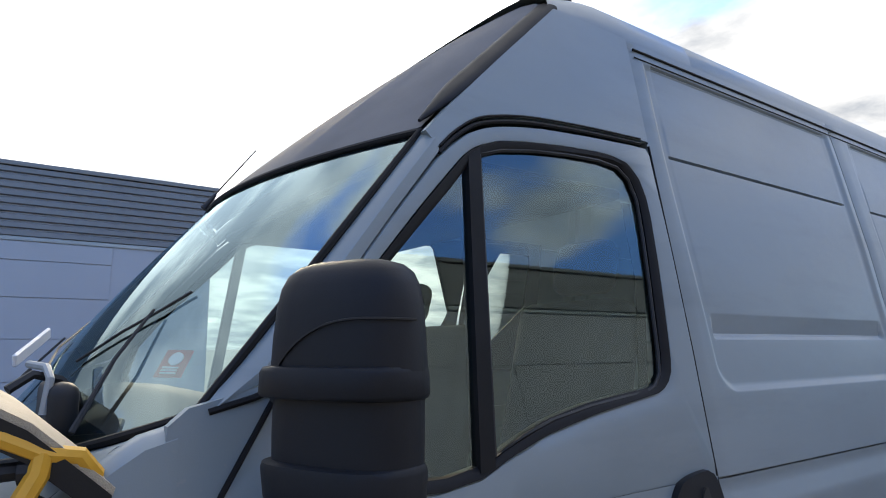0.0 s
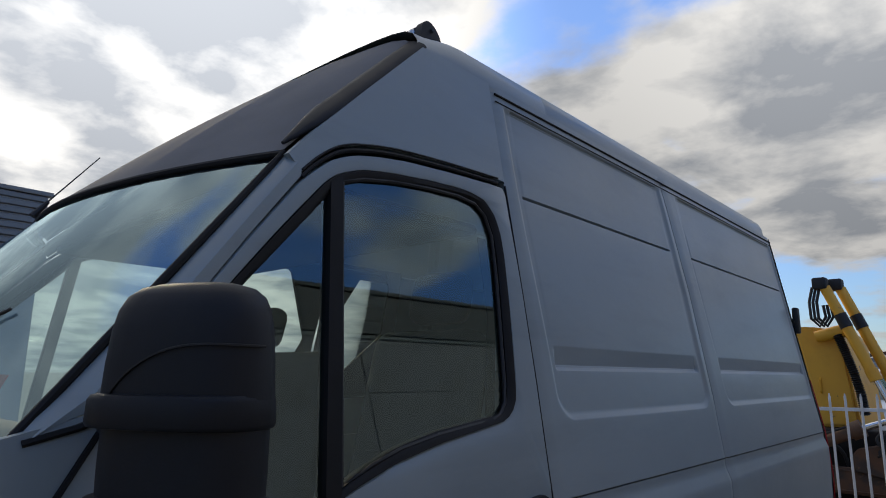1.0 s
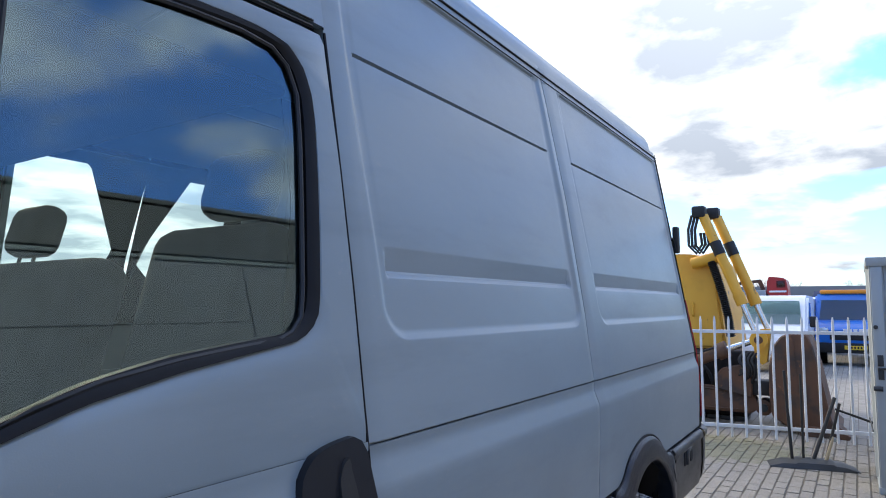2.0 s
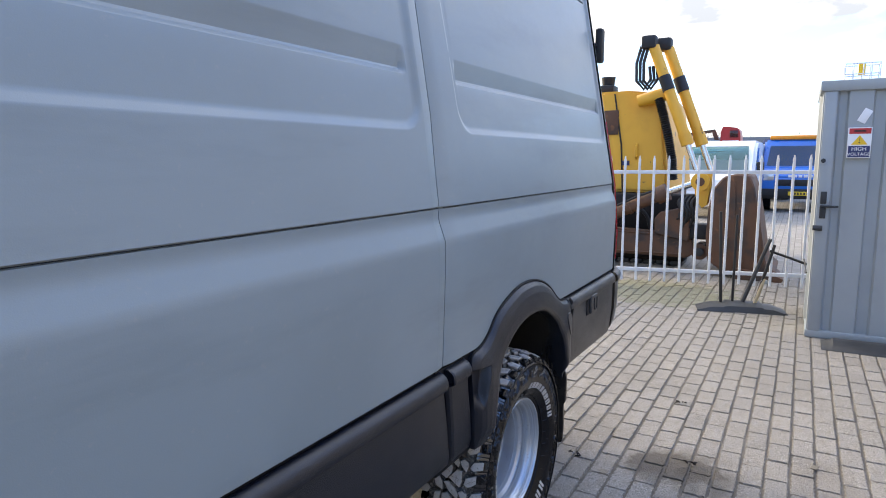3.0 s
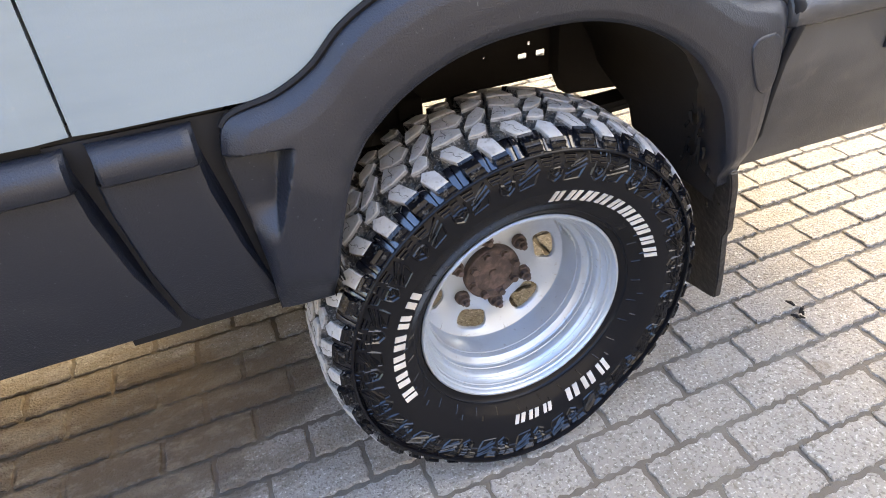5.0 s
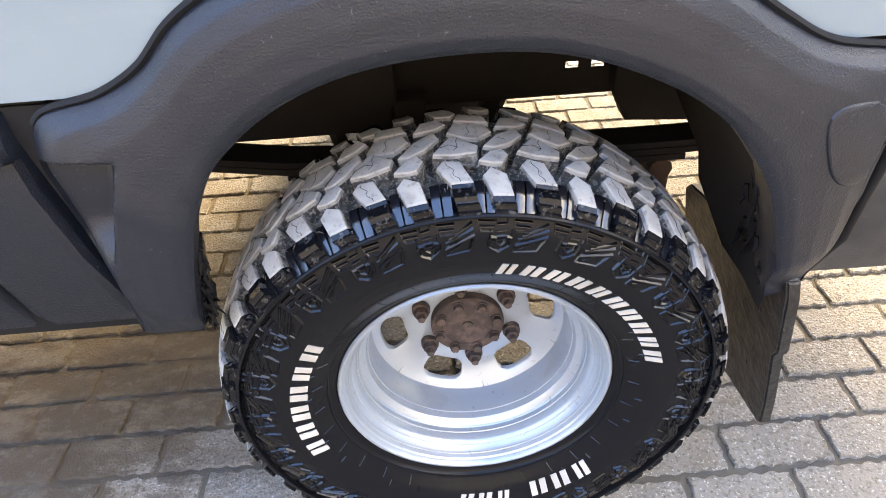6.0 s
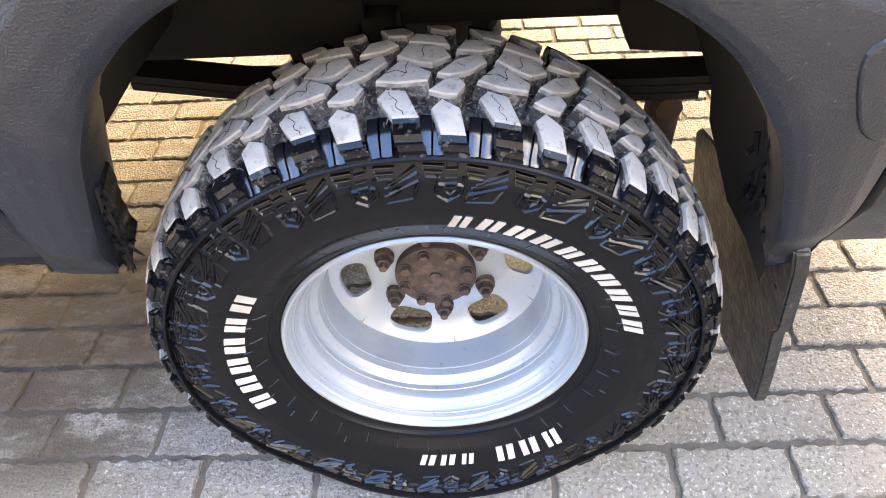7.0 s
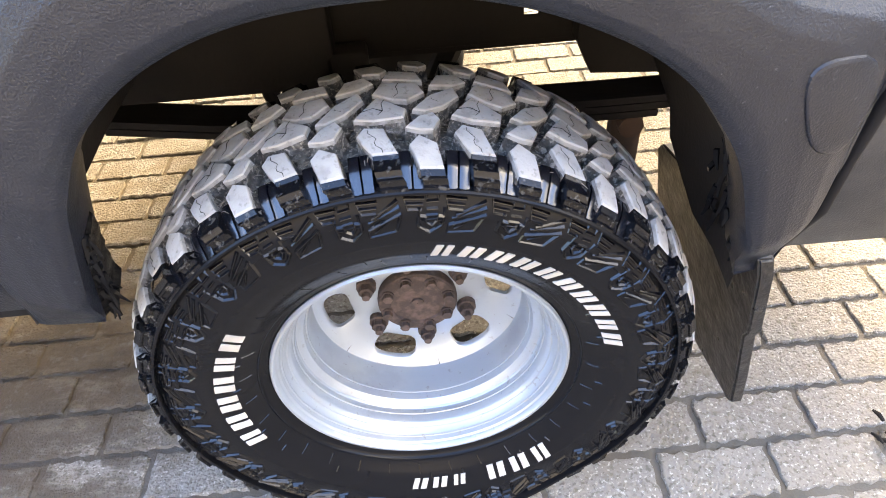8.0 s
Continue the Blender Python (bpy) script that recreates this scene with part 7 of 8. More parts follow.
# bucket: a curved shell with side plates and a worn lip
bm = nb()
shell = [(0.74, 0.20), (0.77, 0.5), (0.76, 0.85), (0.71, 1.12), (0.60, 1.27), (0.45, 1.31), (0.30, 1.29), (0.24, 1.15), (0.16, 0.75), (0.10, 0.40), (0.06, 0.20), (-0.06, 0.10), (0.0, 0.04), (0.5, 0.04)]
slab(bm, [(10.30, y, z) for y, z in shell], [(11.35, y, z) for y, z in shell])
bmesh.ops.recalc_face_normals(bm, faces=bm.faces[:])
bmesh.ops.bevel(bm, geom=bm.edges[:], offset=0.018, segments=1, affect="EDGES")
bk_ = part("bucket", bm, RUST, dig, "rusty digging bucket standing on its lip")
bm = nb()
slab(bm, [(10.285, y, z) for y, z in ((0.30, 0.10), (0.42, 0.10), (0.56, 0.8), (0.55, 1.22), (0.46, 1.22), (0.44, 0.8))], [(10.31, y, z) for y, z in ((0.30, 0.10), (0.42, 0.10), (0.56, 0.8), (0.55, 1.22), (0.46, 1.22), (0.44, 0.8))])
bmesh.ops.recalc_face_normals(bm, faces=bm.faces[:])
part("side_cutter", bm, RUST, bk_)
bm = nb()
slab(bm, [(10.22, 0.42, 0.0), (10.22, -0.12, 0.0), (10.22, -0.14, 0.04), (10.22, 0.0, 0.10), (10.22, 0.42, 0.14)], [(10.9, 0.42, 0.0), (10.9, -0.06, 0.0), (10.9, -0.08, 0.04), (10.9, 0.0, 0.10), (10.9, 0.42, 0.14)])
bmesh.ops.recalc_face_normals(bm, faces=bm.faces[:])
part("cutting_edge", bm, RUST, bk_)
# crawler track: a run of ribbed pads round a dark core
bm = nb()
box(bm, (10.98, 1.12, 0.05), (11.36, 4.1, 0.42), 0.03)
tr = part("track", bm, DARK, dig, "dark crawler track")
for k in range(16):
    bm = nb()
    y = 1.14 + 0.185 * k
    box(bm, (10.94, y, 0.0), (11.40, y + 0.165, 0.055), 0.008)
    box(bm, (10.94, y + 0.06, 0.41), (11.40, y + 0.10, 0.455), 0.006)
    part("track_pad", bm, STEELD, tr)
bm = nb()
box(bm, (11.5, 1.5, 0.5), (13.5, 4.2, 1.05), 0.04)
part("undercarriage", bm, RUST, dig)


# ---- parked vehicles in the distance ----
def lorry(name, at, w, h, d, paint, label, lamp=True):
    """A cab-over or bonneted light truck seen from its front; its nose faces -x."""
    x, y = at
    t = thing(name, (x + d / 2, y, 0), label, "truck")
    bm = nb()
    sec = [(-0.0, 0.42), (-0.06, 0.55), (-0.06, 0.95), (0.10, 1.12), (0.55, 1.22), (1.02, h - 0.16), (1.20, h), (d, h), (d, 0.42)]
    slab(bm, [(x + a, y - w / 2, z) for a, z in sec], [(x + a, y + w / 2, z) for a, z in sec])
    bmesh.ops.recalc_face_normals(bm, faces=bm.faces[:])
    bmesh.ops.bevel(bm, geom=bm.edges[:], offset=0.05, segments=2, affect="EDGES")
    b = part("cab", bm, paint, t)
    bm = nb()
    z0, z1 = 1.27, h - 0.18
    q = lambda a, z: x + 0.55 + (z - 1.22) * (0.47 / (h - 1.38)) - a
    slab(bm, [(q(0.012, z0), y - w / 2 + 0.10, z0), (q(0.012, z0), y + w / 2 - 0.10, z0), (q(0.012, z1), y + w / 2 - 0.16, z1), (q(0.012, z1), y - w / 2 + 0.16, z1)],
         [(q(-0.01, z0), y - w / 2 + 0.10, z0), (q(-0.01, z0), y + w / 2 - 0.10, z0), (q(-0.01, z1), y + w / 2 - 0.16, z1), (q(-0.01, z1), y - w / 2 + 0.16, z1)])
    bmesh.ops.recalc_face_normals(bm, faces=bm.faces[:])
    part("windscreen", bm, SCREENDARK, t)
    for s in (-1, 1):
        bm = nb()
        box(bm, (x - 0.075, y + s * (w / 2 - 0.20) - 0.14, 0.86), (x + 0.05, y + s * (w / 2 - 0.20) + 0.14, 1.06), 0.03)
        part("headlight", bm, LENS, t)
        bm = nb()
        box(bm, (x + 0.42, y + s * (w / 2 + 0.10) - 0.07, 1.30), (x + 0.54, y + s * (w / 2 + 0.10) + 0.07, 1.66), 0.03)
        part("door_mirror", bm, BLACK, t)
        bm = nb()
        rod(bm, (x + 0.75, y + s * (w / 2 - 0.02), 0.36), (x + 0.75, y + s * (w / 2 - 0.26), 0.36), 0.36, 24)
        part("wheel", bm, RUBBER, t)
        bm = nb()
        box(bm, (x + 1.0, y + s * 0.42 - 0.10, 1.45), (x + 1.1, y + s * 0.42 + 0.10, 1.78), 0.04)
        part("headrest", bm, BLACK, t)
    bm = nb()
    box(bm, (x - 0.11, y - w / 2 + 0.02, 0.36), (x + 0.2, y + w / 2 - 0.02, 0.64), 0.04)
    part("bumper", bm, BLACK, t)
    bm = nb()
    box(bm, (x - 0.085, y - w / 2 + 0.36, 0.72), (x - 0.05, y + w / 2 - 0.36, 0.90), 0.02)
    part("grille", bm, BLACK, t)
    bm = nb()
    box(bm, (x - 0.125, y - 0.27, 0.46), (x - 0.108, y + 0.27, 0.57), 0.004)
    pl = part("number_plate", bm, PLATE, t, "yellow number plate")
    for k in range(6):
        bm = nb()
        box(bm, (x - 0.129, y - 0.22 + 0.075 * k, 0.485), (x - 0.126, y - 0.18 + 0.075 * k, 0.545))
        part("plate_mark", bm, BLACK, pl)
    for k in range(5):
        bm = nb()
        box(bm, (x - 0.078, y - 0.30 + 0.125 * k, 0.96), (x - 0.062, y - 0.21 + 0.125 * k, 1.03), 0.004)
        part("badge_mark", bm, WHITE, t)
    if lamp:
        bm = nb()
        box(bm, (x + 1.15, y - w / 2 + 0.12, h + 0.01), (x + 1.45, y + w / 2 - 0.12, h + 0.13), 0.04)
        part("beacon_bar", bm, ORANGE, t, "amber roof beacon bar")
    return t


sd = glass("dark_vehicle_glass", (0.42, 0.50, 0.50))
SCREENDARK = sd
lorry("tow_truck", (21.9, -0.20), 1.95, 2.02, 5.0, BLUE, "bright blue light truck with an amber beacon bar")


def panel_van(at, label, paint, w=1.9, h=1.95, d=5.0):
    x, y = at
    t = thing("parked_van", (x + d / 2, y, 0), label, "van")
    bm = nb()
    sec = [(0, 0.4), (-0.05, 0.7), (0.08, 0.95), (0.75, 1.10), (1.45, h - 0.12), (1.75, h), (d, h), (d, 0.4)]
    slab(bm, [(x + a, y - w / 2, z) for a, z in sec], [(x + a, y + w / 2, z) for a, z in sec])
    bmesh.ops.recalc_face_normals(bm, faces=bm.faces[:])
    bmesh.ops.bevel(bm, geom=bm.edges[:], offset=0.07, segments=2, affect="EDGES")
    part("body", bm, paint, t)
    bm = nb()
    slab(bm, [(x + 0.86, y - w / 2 + 0.14, 1.18), (x + 0.86, y + w / 2 - 0.14, 1.18), (x + 1.36, y + w / 2 - 0.2, h - 0.18), (x + 1.36, y - w / 2 + 0.2, h - 0.18)],
         [(x + 0.90, y - w / 2 + 0.14, 1.16), (x + 0.90, y + w / 2 - 0.14, 1.16), (x + 1.40, y + w / 2 - 0.2, h - 0.20), (x + 1.40, y - w / 2 + 0.2, h - 0.20)])
    bmesh.ops.recalc_face_normals(bm, faces=bm.faces[:])
    bmesh.ops.translate(bm, vec=(-0.035, 0, 0.03), verts=bm.verts[:])
    part("windscreen", bm, SCREENDARK, t)
    bm = nb()
    slab(bm, [(x + 1.15, y - w / 2 - 0.004, 1.20), (x + 2.2, y - w / 2 - 0.004, 1.20), (x + 2.2, y - w / 2 - 0.004, h - 0.2), (x + 1.55, y - w / 2 - 0.004, h - 0.2)], [(x + 1.15, y - w / 2 + 0.02, 1.20), (x + 2.2, y - w / 2 + 0.02, 1.20), (x + 2.2, y - w / 2 + 0.02, h - 0.2), (x + 1.55, y - w / 2 + 0.02, h - 0.2)])
    bmesh.ops.recalc_face_normals(bm, faces=bm.faces[:])
    part("side_window", bm, SCREENDARK, t)
    for s in (-1, 1):
        for wx in (0.8, d - 1.0):
            bm = nb()
            rod(bm, (x + wx, y + s * (w / 2 - 0.0), 0.33), (x + wx, y + s * (w / 2 - 0.22), 0.33), 0.33, 20)
            part("wheel", bm, RUBBER, t)
    bm = nb()
    box(bm, (x + 1.0, y - w / 2 - 0.2, 1.12), (x + 1.1, y - w / 2 - 0.03, 1.4), 0.03)
    part("door_mirror", bm, BLACK, t)
    return t


panel_van((18.6, 1.75), "white panel van parked beyond the fence", WHITEP)
panel_van((27.0, 1.10), "white van parked in the far yard", WHITEP, 1.9, 2.0)
panel_van((30.0, 4.6), "white van parked in the far yard", WHITEP, 1.9, 2.1)
lorry("navy_truck", (29.0, 0.35), 1.7, 2.25, 6.0, NAVY, "navy blue truck parked in the far yard", False)
lorry("blue_truck", (31.0, -2.6), 2.1, 2.1, 6.0, BLUE, "blue truck parked in the far yard", False)

# red lorry with a flat bed, far off on higher ground
rl = thing("red_lorry", (60, 5, 0), "distant red lorry with a flat bed and loading crane", "truck")
bm = nb()
lp = smooth_loop([(4.35, 2.25), (4.35, 3.3), (4.5, 3.9), (5.2, 4.0), (5.85, 4.05), (5.85, 2.25)], 1)
slab(bm, [(59, q[0], q[1]) for q in lp], [(61.3, q[0], q[1]) for q in lp])
bmesh.ops.recalc_face_normals(bm, faces=bm.faces[:])
cab_ = part("cab", bm, RED, rl)
bm = nb()
box(bm, (58.95, 4.55, 3.15), (59.02, 5.15, 3.7), 0.02)
part("cab_window", bm, SCREENDARK, cab_)
bm = nb()
box(bm, (58.95, 4.45, 2.75), (59.0, 5.7, 2.9), 0.01)
part("cab_stripe", bm, WHITEP, cab_)
bm = nb()
box(bm, (59, 5.95, 2.4), (61.3, 15, 2.95), 0.05)
part("flat_bed", bm, STEEL, rl)
bm = nb()
bar(bm, (60, 6.2, 2.9), (60, 6.5, 3.75), 0.3, 0.3)
bar(bm, (60, 6.4, 3.75), (60, 8.6, 3.45), 0.26, 0.24)
bar(bm, (60, 8.6, 3.45), (60, 11.0, 2.98), 0.2, 0.18)
part("crane_arm", bm, RUST, rl)
for y in (4.9, 8.6, 10.4, 13.8):
    bm = nb()
    rod(bm, (59, y, 0.55), (61.3, y, 0.55), 0.55, 18)
    part("wheel", bm, DARK, rl)
bm = nb()
box(bm, (59.3, 4.4, 0.9), (61, 15, 2.45))
part("chassis", bm, DARK, rl)
# boom lift
bl = thing("boom_lift", (40, -2.3, 0), "blue boom lift with a raised white basket", "lift")
bm = nb()
bar(bm, (40, -1.75, 0.8), (40, -2.05, 5.0), 0.22, 0.22)
part("boom", bm, BLUE, bl)
bm = nb()
box(bm, (39, -3.0, 0.0), (41.5, -0.8, 0.9), 0.1)
part("chassis", bm, BLUE, bl)
bm = nb()
for z in (5.05, 5.55, 6.05):
    for a, b in (((39.5, -1.75), (39.5, -3.2)), ((40.5, -1.75), (40.5, -3.2)), ((39.5, -1.75), (40.5, -1.75)), ((39.5, -3.2), (40.5, -3.2))):
        rod(bm, (*a, z), (*b, z), 0.03, 6)
for y in (-1.75, -2.1, -2.5, -2.85, -3.2):
    for x in (39.5, 40.5):
        rod(bm, (x, y, 5.05), (x, y, 6.05), 0.025, 6)
part("basket", bm, WHITEP, bl)
bm = nb()
box(bm, (39.6, -2.6, 5.5), (39.8, -2.3, 6.05), 0.03)
part("control_box", bm, SIGNY, bl)

# low buildings and bare trees on the horizon
bm = nb()
box(bm, (95, -60, 0), (110, 40, 4.2), 0.1)
whole("warehouse", bm, CLAD, "long low grey warehouse on the horizon", "building")
rr = random.Random(7)


def bare_tree(at, h):
    t = thing("tree", at, "bare winter tree with fine branches", "tree", "bare trees")
    bm, tw = nb(), nb()

    def grow(p, d, l, r, depth):
        q = p + d * l
        tube(bm if depth < 2 else tw, [p, p.lerp(q, 0.5) + Vector((rr.uniform(-0.05, 0.05) * l, rr.uniform(-0.05, 0.05) * l, 0)), q], [r, r * 0.8, r * 0.6], 4, False)
        if depth < 5:
            for _ in range(rr.choice((2, 3, 3))):
                nd = (d + Vector((rr.uniform(-0.7, 0.7), rr.uniform(-0.7, 0.7), rr.uniform(-0.15, 0.6)))).normalized()
                grow(q, nd, l * rr.uniform(0.62, 0.82), r * 0.58, depth + 1)
    grow(Vector(at), Vector((rr.uniform(-0.05, 0.05), rr.uniform(-0.05, 0.05), 1)), h * 0.26, h * 0.018, 0)
    part("trunk", bm, BARK, t); part("crown", tw, BARK, t)


for k in range(16):
    bare_tree((rr.uniform(115, 135), lerp(-26, 16, (k + rr.uniform(0, 0.8)) / 16), 0), rr.uniform(5.5, 8.0))

# building beyond the van, and the one behind the camera
def hall(name, y, facing, x0, x1, h, z_clad, label, step, ribs=True):
    t = thing(name, ((x0 + x1) / 2, y, 0), label, "building")
    bm = nb()
    box(bm, (x0, min(y, y - facing * 12), 0), (x1, max(y, y - facing * 12), h - 0.02))
    part("wall", bm, WALLG, t)
    n = 9 if ribs else 1
    for k in range(n):
        bm = nb()
        z0, z1 = lerp(z_clad, h, k / n), lerp(z_clad, h, (k + 1) / n)
        ya, yb = y + facing * 0.02, y + facing * 0.09
        slab(bm, [(x0, ya, z0), (x0, yb, z0 + 0.02), (x0, yb, z1 - 0.06), (x0, ya, z1 - 0.035)], [(x1, ya, z0), (x1, yb, z0 + 0.02), (x1, yb, z1 - 0.06), (x1, ya, z1 - 0.035)])
        bmesh.ops.recalc_face_normals(bm, faces=bm.faces[:])
        part("fascia_panel", bm, CLAD, t, "", 20)
    for x in [x0 + 3.5 * i for i in range(1, int((x1 - x0) / 3.5))]:
        bm = nb()
        box(bm, (x - 0.04, min(y, y + facing * 0.11), z_clad), (x + 0.04, max(y, y + facing * 0.11), h), 0.005)
        part("cover_strip", bm, CLAD, t)
    bm = nb()
    box(bm, (x0 - 0.1, min(y - facing * 0.1, y + facing * 0.14), h - 0.03), (x1 + 0.1, max(y - facing * 0.1, y + facing * 0.14), h + 0.08), 0.01)
    part("roof_edge", bm, CLAD, t)
    bm = nb()
    box(bm, (x0, min(y, y + facing * 0.05), z_clad - 0.10), (x1, max(y, y + facing * 0.05), z_clad), 0.01)
    part("flashing", bm, STEEL, t)
    for k, z in enumerate(step):
        for x in [x0 + 6.1 * i for i in range(int((x1 - x0) / 6.1))]:
            bm = nb()
            za, zb = ([0] + list(step))[k] + 0.012, z - 0.012
            box(bm, (x + 0.015, min(y, y + facing * 0.03), za), (x + 6.085, max(y, y + facing * 0.03), zb), 0.006, None, 0, 1)
            part("wall_panel", bm, WALLG, t)


hall("warehouse_hall", 18.0, -1, -40, 5.2, 6.19, 4.43, "grey industrial hall with ribbed metal fascia", (0.95, 1.95, 2.95, 3.85, 4.32))
hall("workshop_hall", -9.5, 1, -26, 21, 7.55, 6.38, "grey industrial workshop facing the van", (1.0, 2.2, 3.5, 4.88, 6.26), ribs=False)

# machine canopy standing close in front of the van's windscreen
cn = thing("equipment_rack", (0.2, 1.2, 1.36), "dusty tan plate on a yellow frame resting on the bonnet", "rack")
bm = nb()
# the plate arches down towards its tip
arc = [(-0.45, 1.80), (-0.20, 1.785), (0.0, 1.755), (0.10, 1.725), (0.194, 1.675), (0.247, 1.644), (0.313, 1.585), (0.35, 1.552), (0.385, 1.520)]
rows = []
for k in range(7):
    y = lerp(0.96, 1.36, k / 6)
    e = 0.02 * (k in (0, 6))
    rows.append([(x - 0.10 * (k / 6) ** 2, y, z + lerp(-0.05, 0.01, k / 6) - e * 0.3) for x, z in arc])
low = [[(x - 0.004, y, z - 0.014) for x, y, z in r] for r in rows]
loft(bm, rows, False)
loft(bm, [list(reversed(r)) for r in low], False)
for a_, b_ in ((rows[0], low[0]), (low[-1], rows[-1])):
    loft(bm, [b_, a_], False)
loft(bm, [[r[-1] for r in rows], [r[-1] for r in low]], False)
bmesh.ops.remove_doubles(bm, verts=bm.verts[:], dist=0.0005)
bmesh.ops.recalc_face_normals(bm, faces=bm.faces[:])
part("top_plate", bm, TAN, cn, "sunlit dusty tan plate")
bm = nb()
rows2 = [[(x - 0.006, y, z - 0.067 - d) for x, z in arc] for y, d in ((0.955, 0.0), (0.965, 0.055), (1.30, 0.065), (1.32, 0.0))]
loft(bm, rows2, False)
for q in (0, -1):
    bm.faces.new([bm.verts.new(r[q]) for r in rows2])
bmesh.ops.recalc_face_normals(bm, faces=bm.faces[:])
part("rim", bm, BLACK, cn)
bm = nb()
tube(bm, [(-0.1, 0.97, 1.66), (0.10, 0.97, 1.60), (0.204, 0.97, 1.565), (0.264, 0.97, 1.535), (0.325, 0.97, 1.525), (0.352, 0.98, 1.49), (0.35, 1.0, 1.45)], 0.017, 8)
tube(bm, [(0.268, 0.97, 1.535), (0.262, 0.965, 1.50), (0.236, 0.96, 1.45), (0.215, 0.95, 1.39)], 0.019, 8)
part("frame", bm, YELLOW, cn, "yellow tubular frame")
bm = nb()
rod(bm, (0.10, 1.0, 1.50), (0.24, 1.0, 1.505), 0.016, 8)
rod(bm, (0.235, 0.99, 1.505), (0.255, 0.985, 1.505), 0.024, 10)
tube(bm, [(0.245, 1.0, 1.50), (0.25, 1.0, 1.46), (0.28, 1.0, 1.44)], 0.012, 6)
part("hose", bm, BLACK, cn, "black hose with a coupling")
bm = nb()
box(bm, (0.30, 1.42, 1.50), (0.37, 1.80, 1.635), 0.03, None, 0, 3)
tube(bm, [(0.22, 1.48, 1.62), (0.27, 1.5, 1.655), (0.33, 1.52, 1.64), (0.37, 1.54, 1.60), (0.385, 1.56, 1.55)], 0.012, 6)
part("mirror_box", bm, BLACK, cn)
bm = nb()
tube(bm, [(0.295, 1.45, 1.56), (0.305, 1.46, 1.645), (0.298, 1.50, 1.672), (0.265, 1.60, 1.678)], 0.010, 8)
part("arm", bm, STEEL, cn)
bm = nb()
bar(bm, (0.235, 1.68, 1.685), (0.325, 1.92, 1.765), 0.012, 0.035, 0.004)
part("light_tube", bm, WHITE, cn)

# it stands a little nearer the wing than the windscreen
EYE = Vector((0.167, -0.382, 1.716))
cn.matrix_basis = Matrix.Translation(EYE) @ Matrix.Scale(0.76, 4) @ Matrix.Translation(-EYE) @ cn.matrix_basis

# litter on the paving
bm = nb()
slab(bm, [(5.035, -0.385, 0.006), (5.075, -0.40, 0.006), (5.06, -0.43, 0.012), (5.025, -0.415, 0.008)], [(5.035, -0.385, 0.004), (5.075, -0.40, 0.004), (5.06, -0.43, 0.010), (5.025, -0.415, 0.006)])
bmesh.ops.recalc_face_normals(bm, faces=bm.faces[:])
whole("paper_scrap", bm, STRAW, "small torn pale paper scrap on the paving", "litter")
rr = random.Random(5)
for x, y in ((4.79, 0.13), (4.62, 0.66), (5.62, 0.30), (4.35, -0.30)):
    bm = nb()
    for k in range(5):
        p = Vector((x + rr.uniform(-0.02, 0.02), y + rr.uniform(-0.02, 0.02), 0.008))
        q = p + Vector((rr.uniform(-0.025, 0.025), rr.uniform(-0.025, 0.025), rr.uniform(0.0, 0.008)))
        tube(bm, [p, p.lerp(q, 0.5) + Vector((0, 0, 0.004)), q], [0.003, 0.005, 0.002], 5)
    whole("leaf_scrap", bm, DARK, "dark dry leaf scrap lying on the paving", "litter", "leaf scraps")

# ---- paving: toothed interlocking stones ----
PX, PY, X_0, Y_0 = 0.2165, 0.1077, 4.182, 0.5573


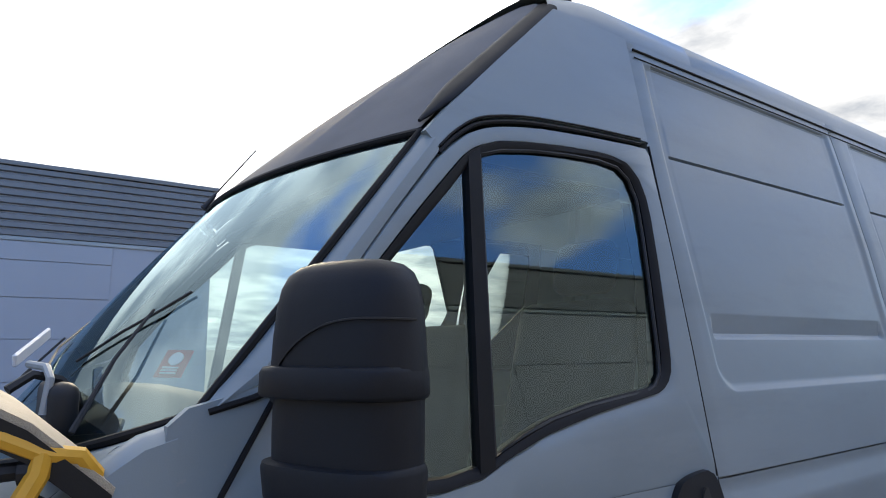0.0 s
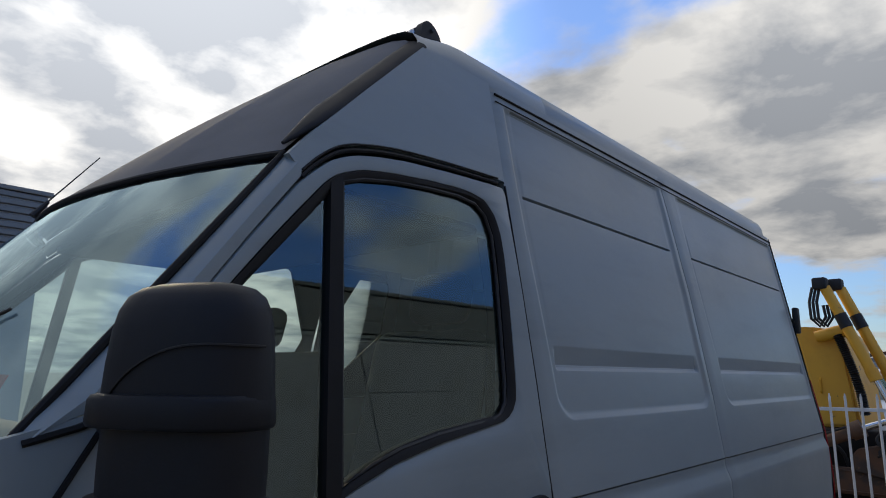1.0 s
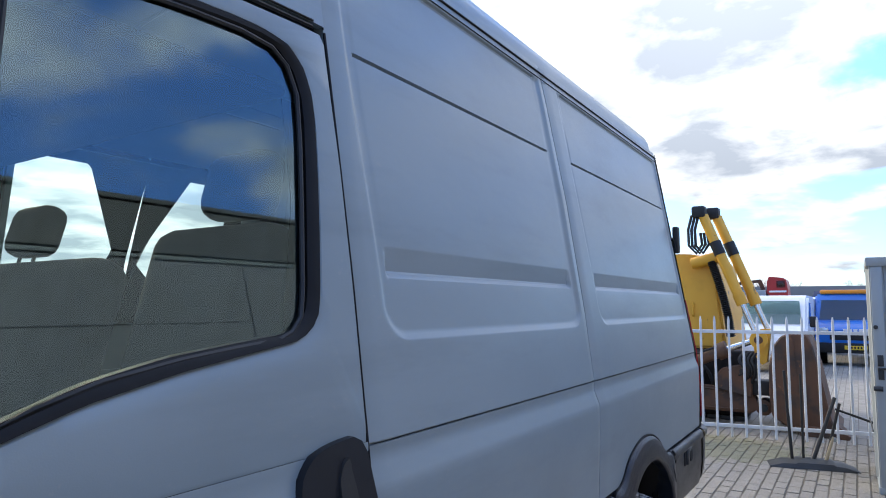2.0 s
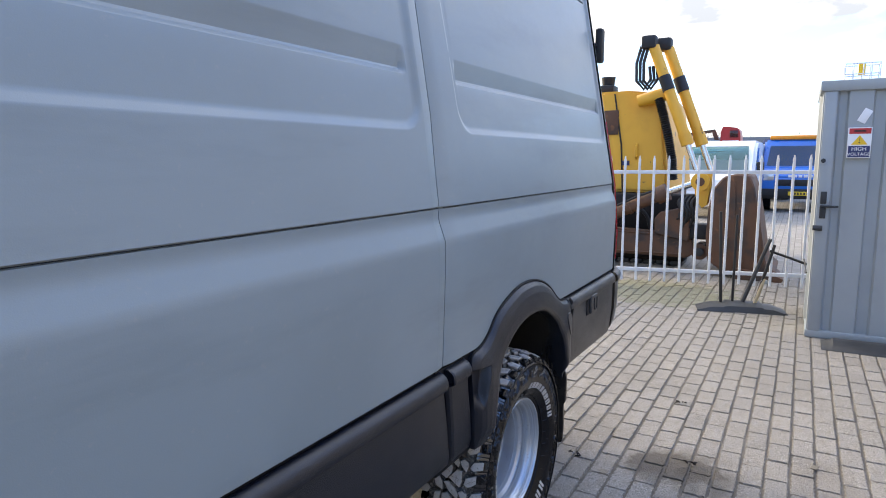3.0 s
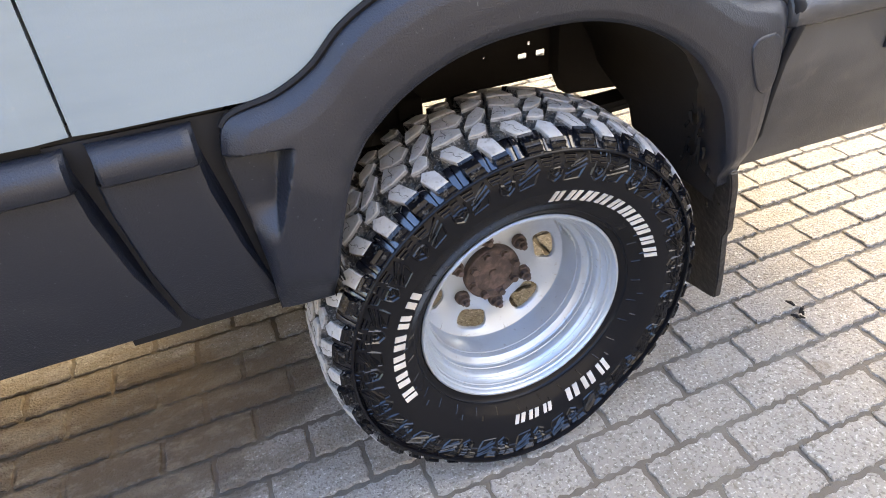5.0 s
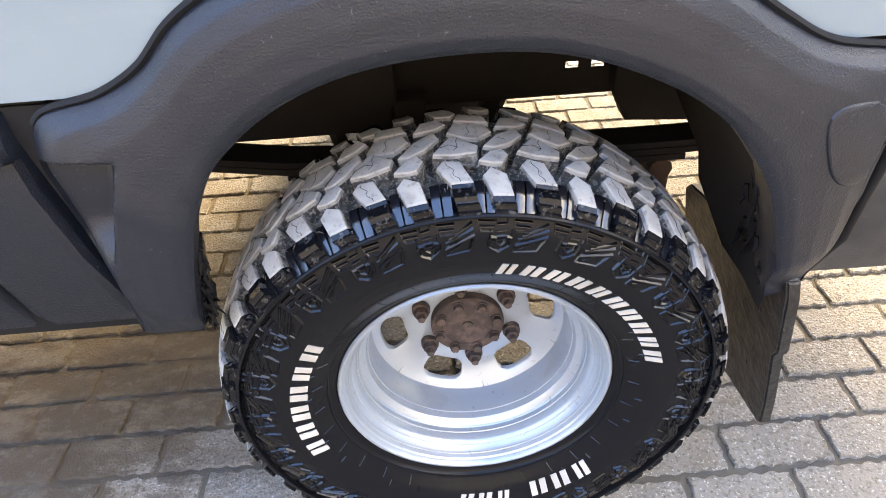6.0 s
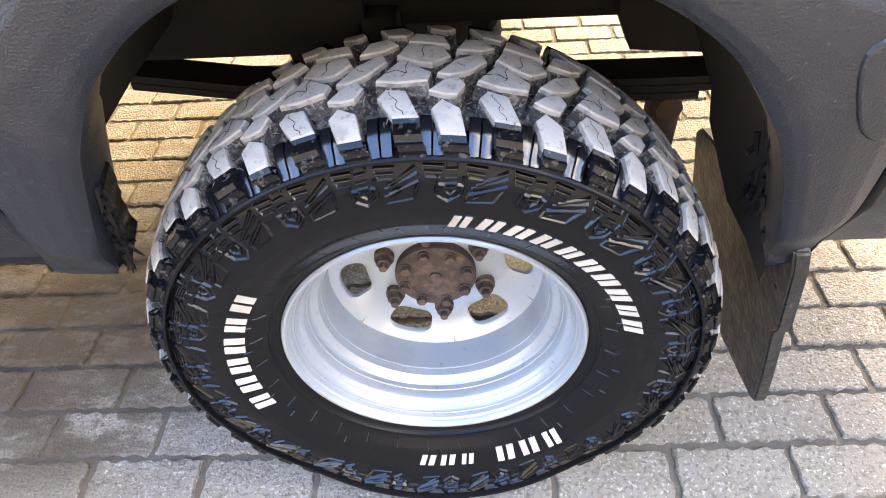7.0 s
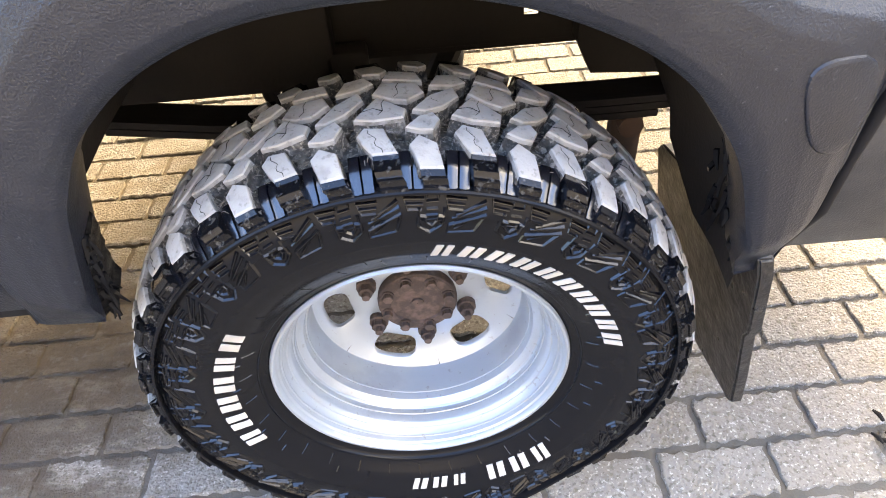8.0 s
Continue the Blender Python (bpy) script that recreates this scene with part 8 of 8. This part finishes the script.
def stone(seed):
    """One paving stone: toothed outline, chamfered edge."""
    r = random.Random(seed)
    hx, hy = PX / 2 - 0.0035, PY / 2 - 0.0040
    out_, ph = [], [r.uniform(0, 6.28) for _ in range(4)]

    def edge_line(length, n, teeth, p, saw=0.0):
        """Inward offsets along one edge: a wavy toothed line with rounded corners."""
        res = []
        for k in range(n):
            t = k / n
            c = 0.005 * max(0.0, 1 - t * length / 0.014) ** 2 + 0.005 * max(0.0, 1 - (1 - t) * length / 0.014) ** 2
            res.append((t, 0.0022 + saw * math.sin(6.283 * teeth * t + p) + r.uniform(-0.0016, 0.0020) + c))
        return res
    for t, d in edge_line(2 * hx, 22, 5.3, ph[0], 0.0026):
        out_.append((lerp(-hx, hx, t), -hy + d))
    for t, d in edge_line(2 * hy, 9, 2.2, ph[1], 0.0018):
        out_.append((hx - d, lerp(-hy, hy, t)))
    for t, d in edge_line(2 * hx, 22, 5.3, ph[2], 0.0026):
        out_.append((lerp(hx, -hx, t), hy - d))
    for t, d in edge_line(2 * hy, 9, 2.2, ph[3], 0.0018):
        out_.append((-hx + d, lerp(hy, -hy, t)))
    low_ = [(x, y, -0.012) for x, y in out_]
    mid_ = [(x, y, -0.004) for x, y in out_]
    top_ = [(x * 0.975, y * 0.945, 0.0) for x, y in out_]
    m_ = len(out_)
    verts = low_ + mid_ + top_
    faces = [(i, (i + 1) % m_, m_ + (i + 1) % m_, m_ + i) for i in range(m_)] + [(m_ + i, m_ + (i + 1) % m_, 2 * m_ + (i + 1) % m_, 2 * m_ + i) for i in range(m_)]
    faces.append(tuple(range(2 * m_, 3 * m_)))
    return np.array(verts), faces


KINDS = [stone(s) for s in range(9)]
MESHES = []
for v_, f_ in KINDS:
    me = bpy.data.meshes.new("paving_stone")
    me.from_pydata([tuple(p) for p in v_], [], f_)
    me.materials.append(PAVER)
    MESHES.append(me)
rr = random.Random(21)
cells = []
for j in range(int((-2.9 - Y_0) / PY), int((3.5 - Y_0) / PY) + 1):
    y = Y_0 + (j + 0.5) * PY
    for i in range(-23, 32):
        x = X_0 + (i + (0.5 if j % 2 == 0 else 0.0) ) * PX
        if -0.5 < x < 10.7:
            cells.append((x, y))
near_ = lambda c: 2.75 < c[0] < 5.65 and -0.45 < c[1] < 0.75
av, af, count = [], [], 0
for x, y in cells:
    k = rr.randrange(9)
    dz, tx, ty, rz = rr.uniform(-0.003, 0.003), rr.uniform(-0.012, 0.012), rr.uniform(-0.012, 0.012), rr.uniform(-0.008, 0.008)
    m_ = Matrix.Translation((x + rr.uniform(-0.0015, 0.0015), y + rr.uniform(-0.0015, 0.0015), dz)) @ Euler((tx, ty, rz + (math.pi if rr.random() < 0.5 else 0))).to_matrix().to_4x4()
    if near_((x, y)) and count < 300:
        ob = new("paving_stone", MESHES[k])
        ob.parent = ground_sheet
        ob.matrix_basis = m_
        count += 1
    else:
        v_, f_ = KINDS[k]
        mm_ = np.array(m_)
        base = sum(len(q) for q in av)
        av.append(v_ @ mm_[:3, :3].T + mm_[:3, 3])
        af.append(np.array(f_[:-1]) + base); af.append([tuple(i + base for i in f_[-1])])
me = bpy.data.meshes.new("paving_stones")
me.from_pydata([tuple(p) for q in av for p in q], [], [tuple(int(i) for i in f) for g in af for f in g])
me.materials.append(PAVERS)
ob = new("paving_stones", me)
ob.parent = ground_sheet
tagged(ob, kind="stuff")
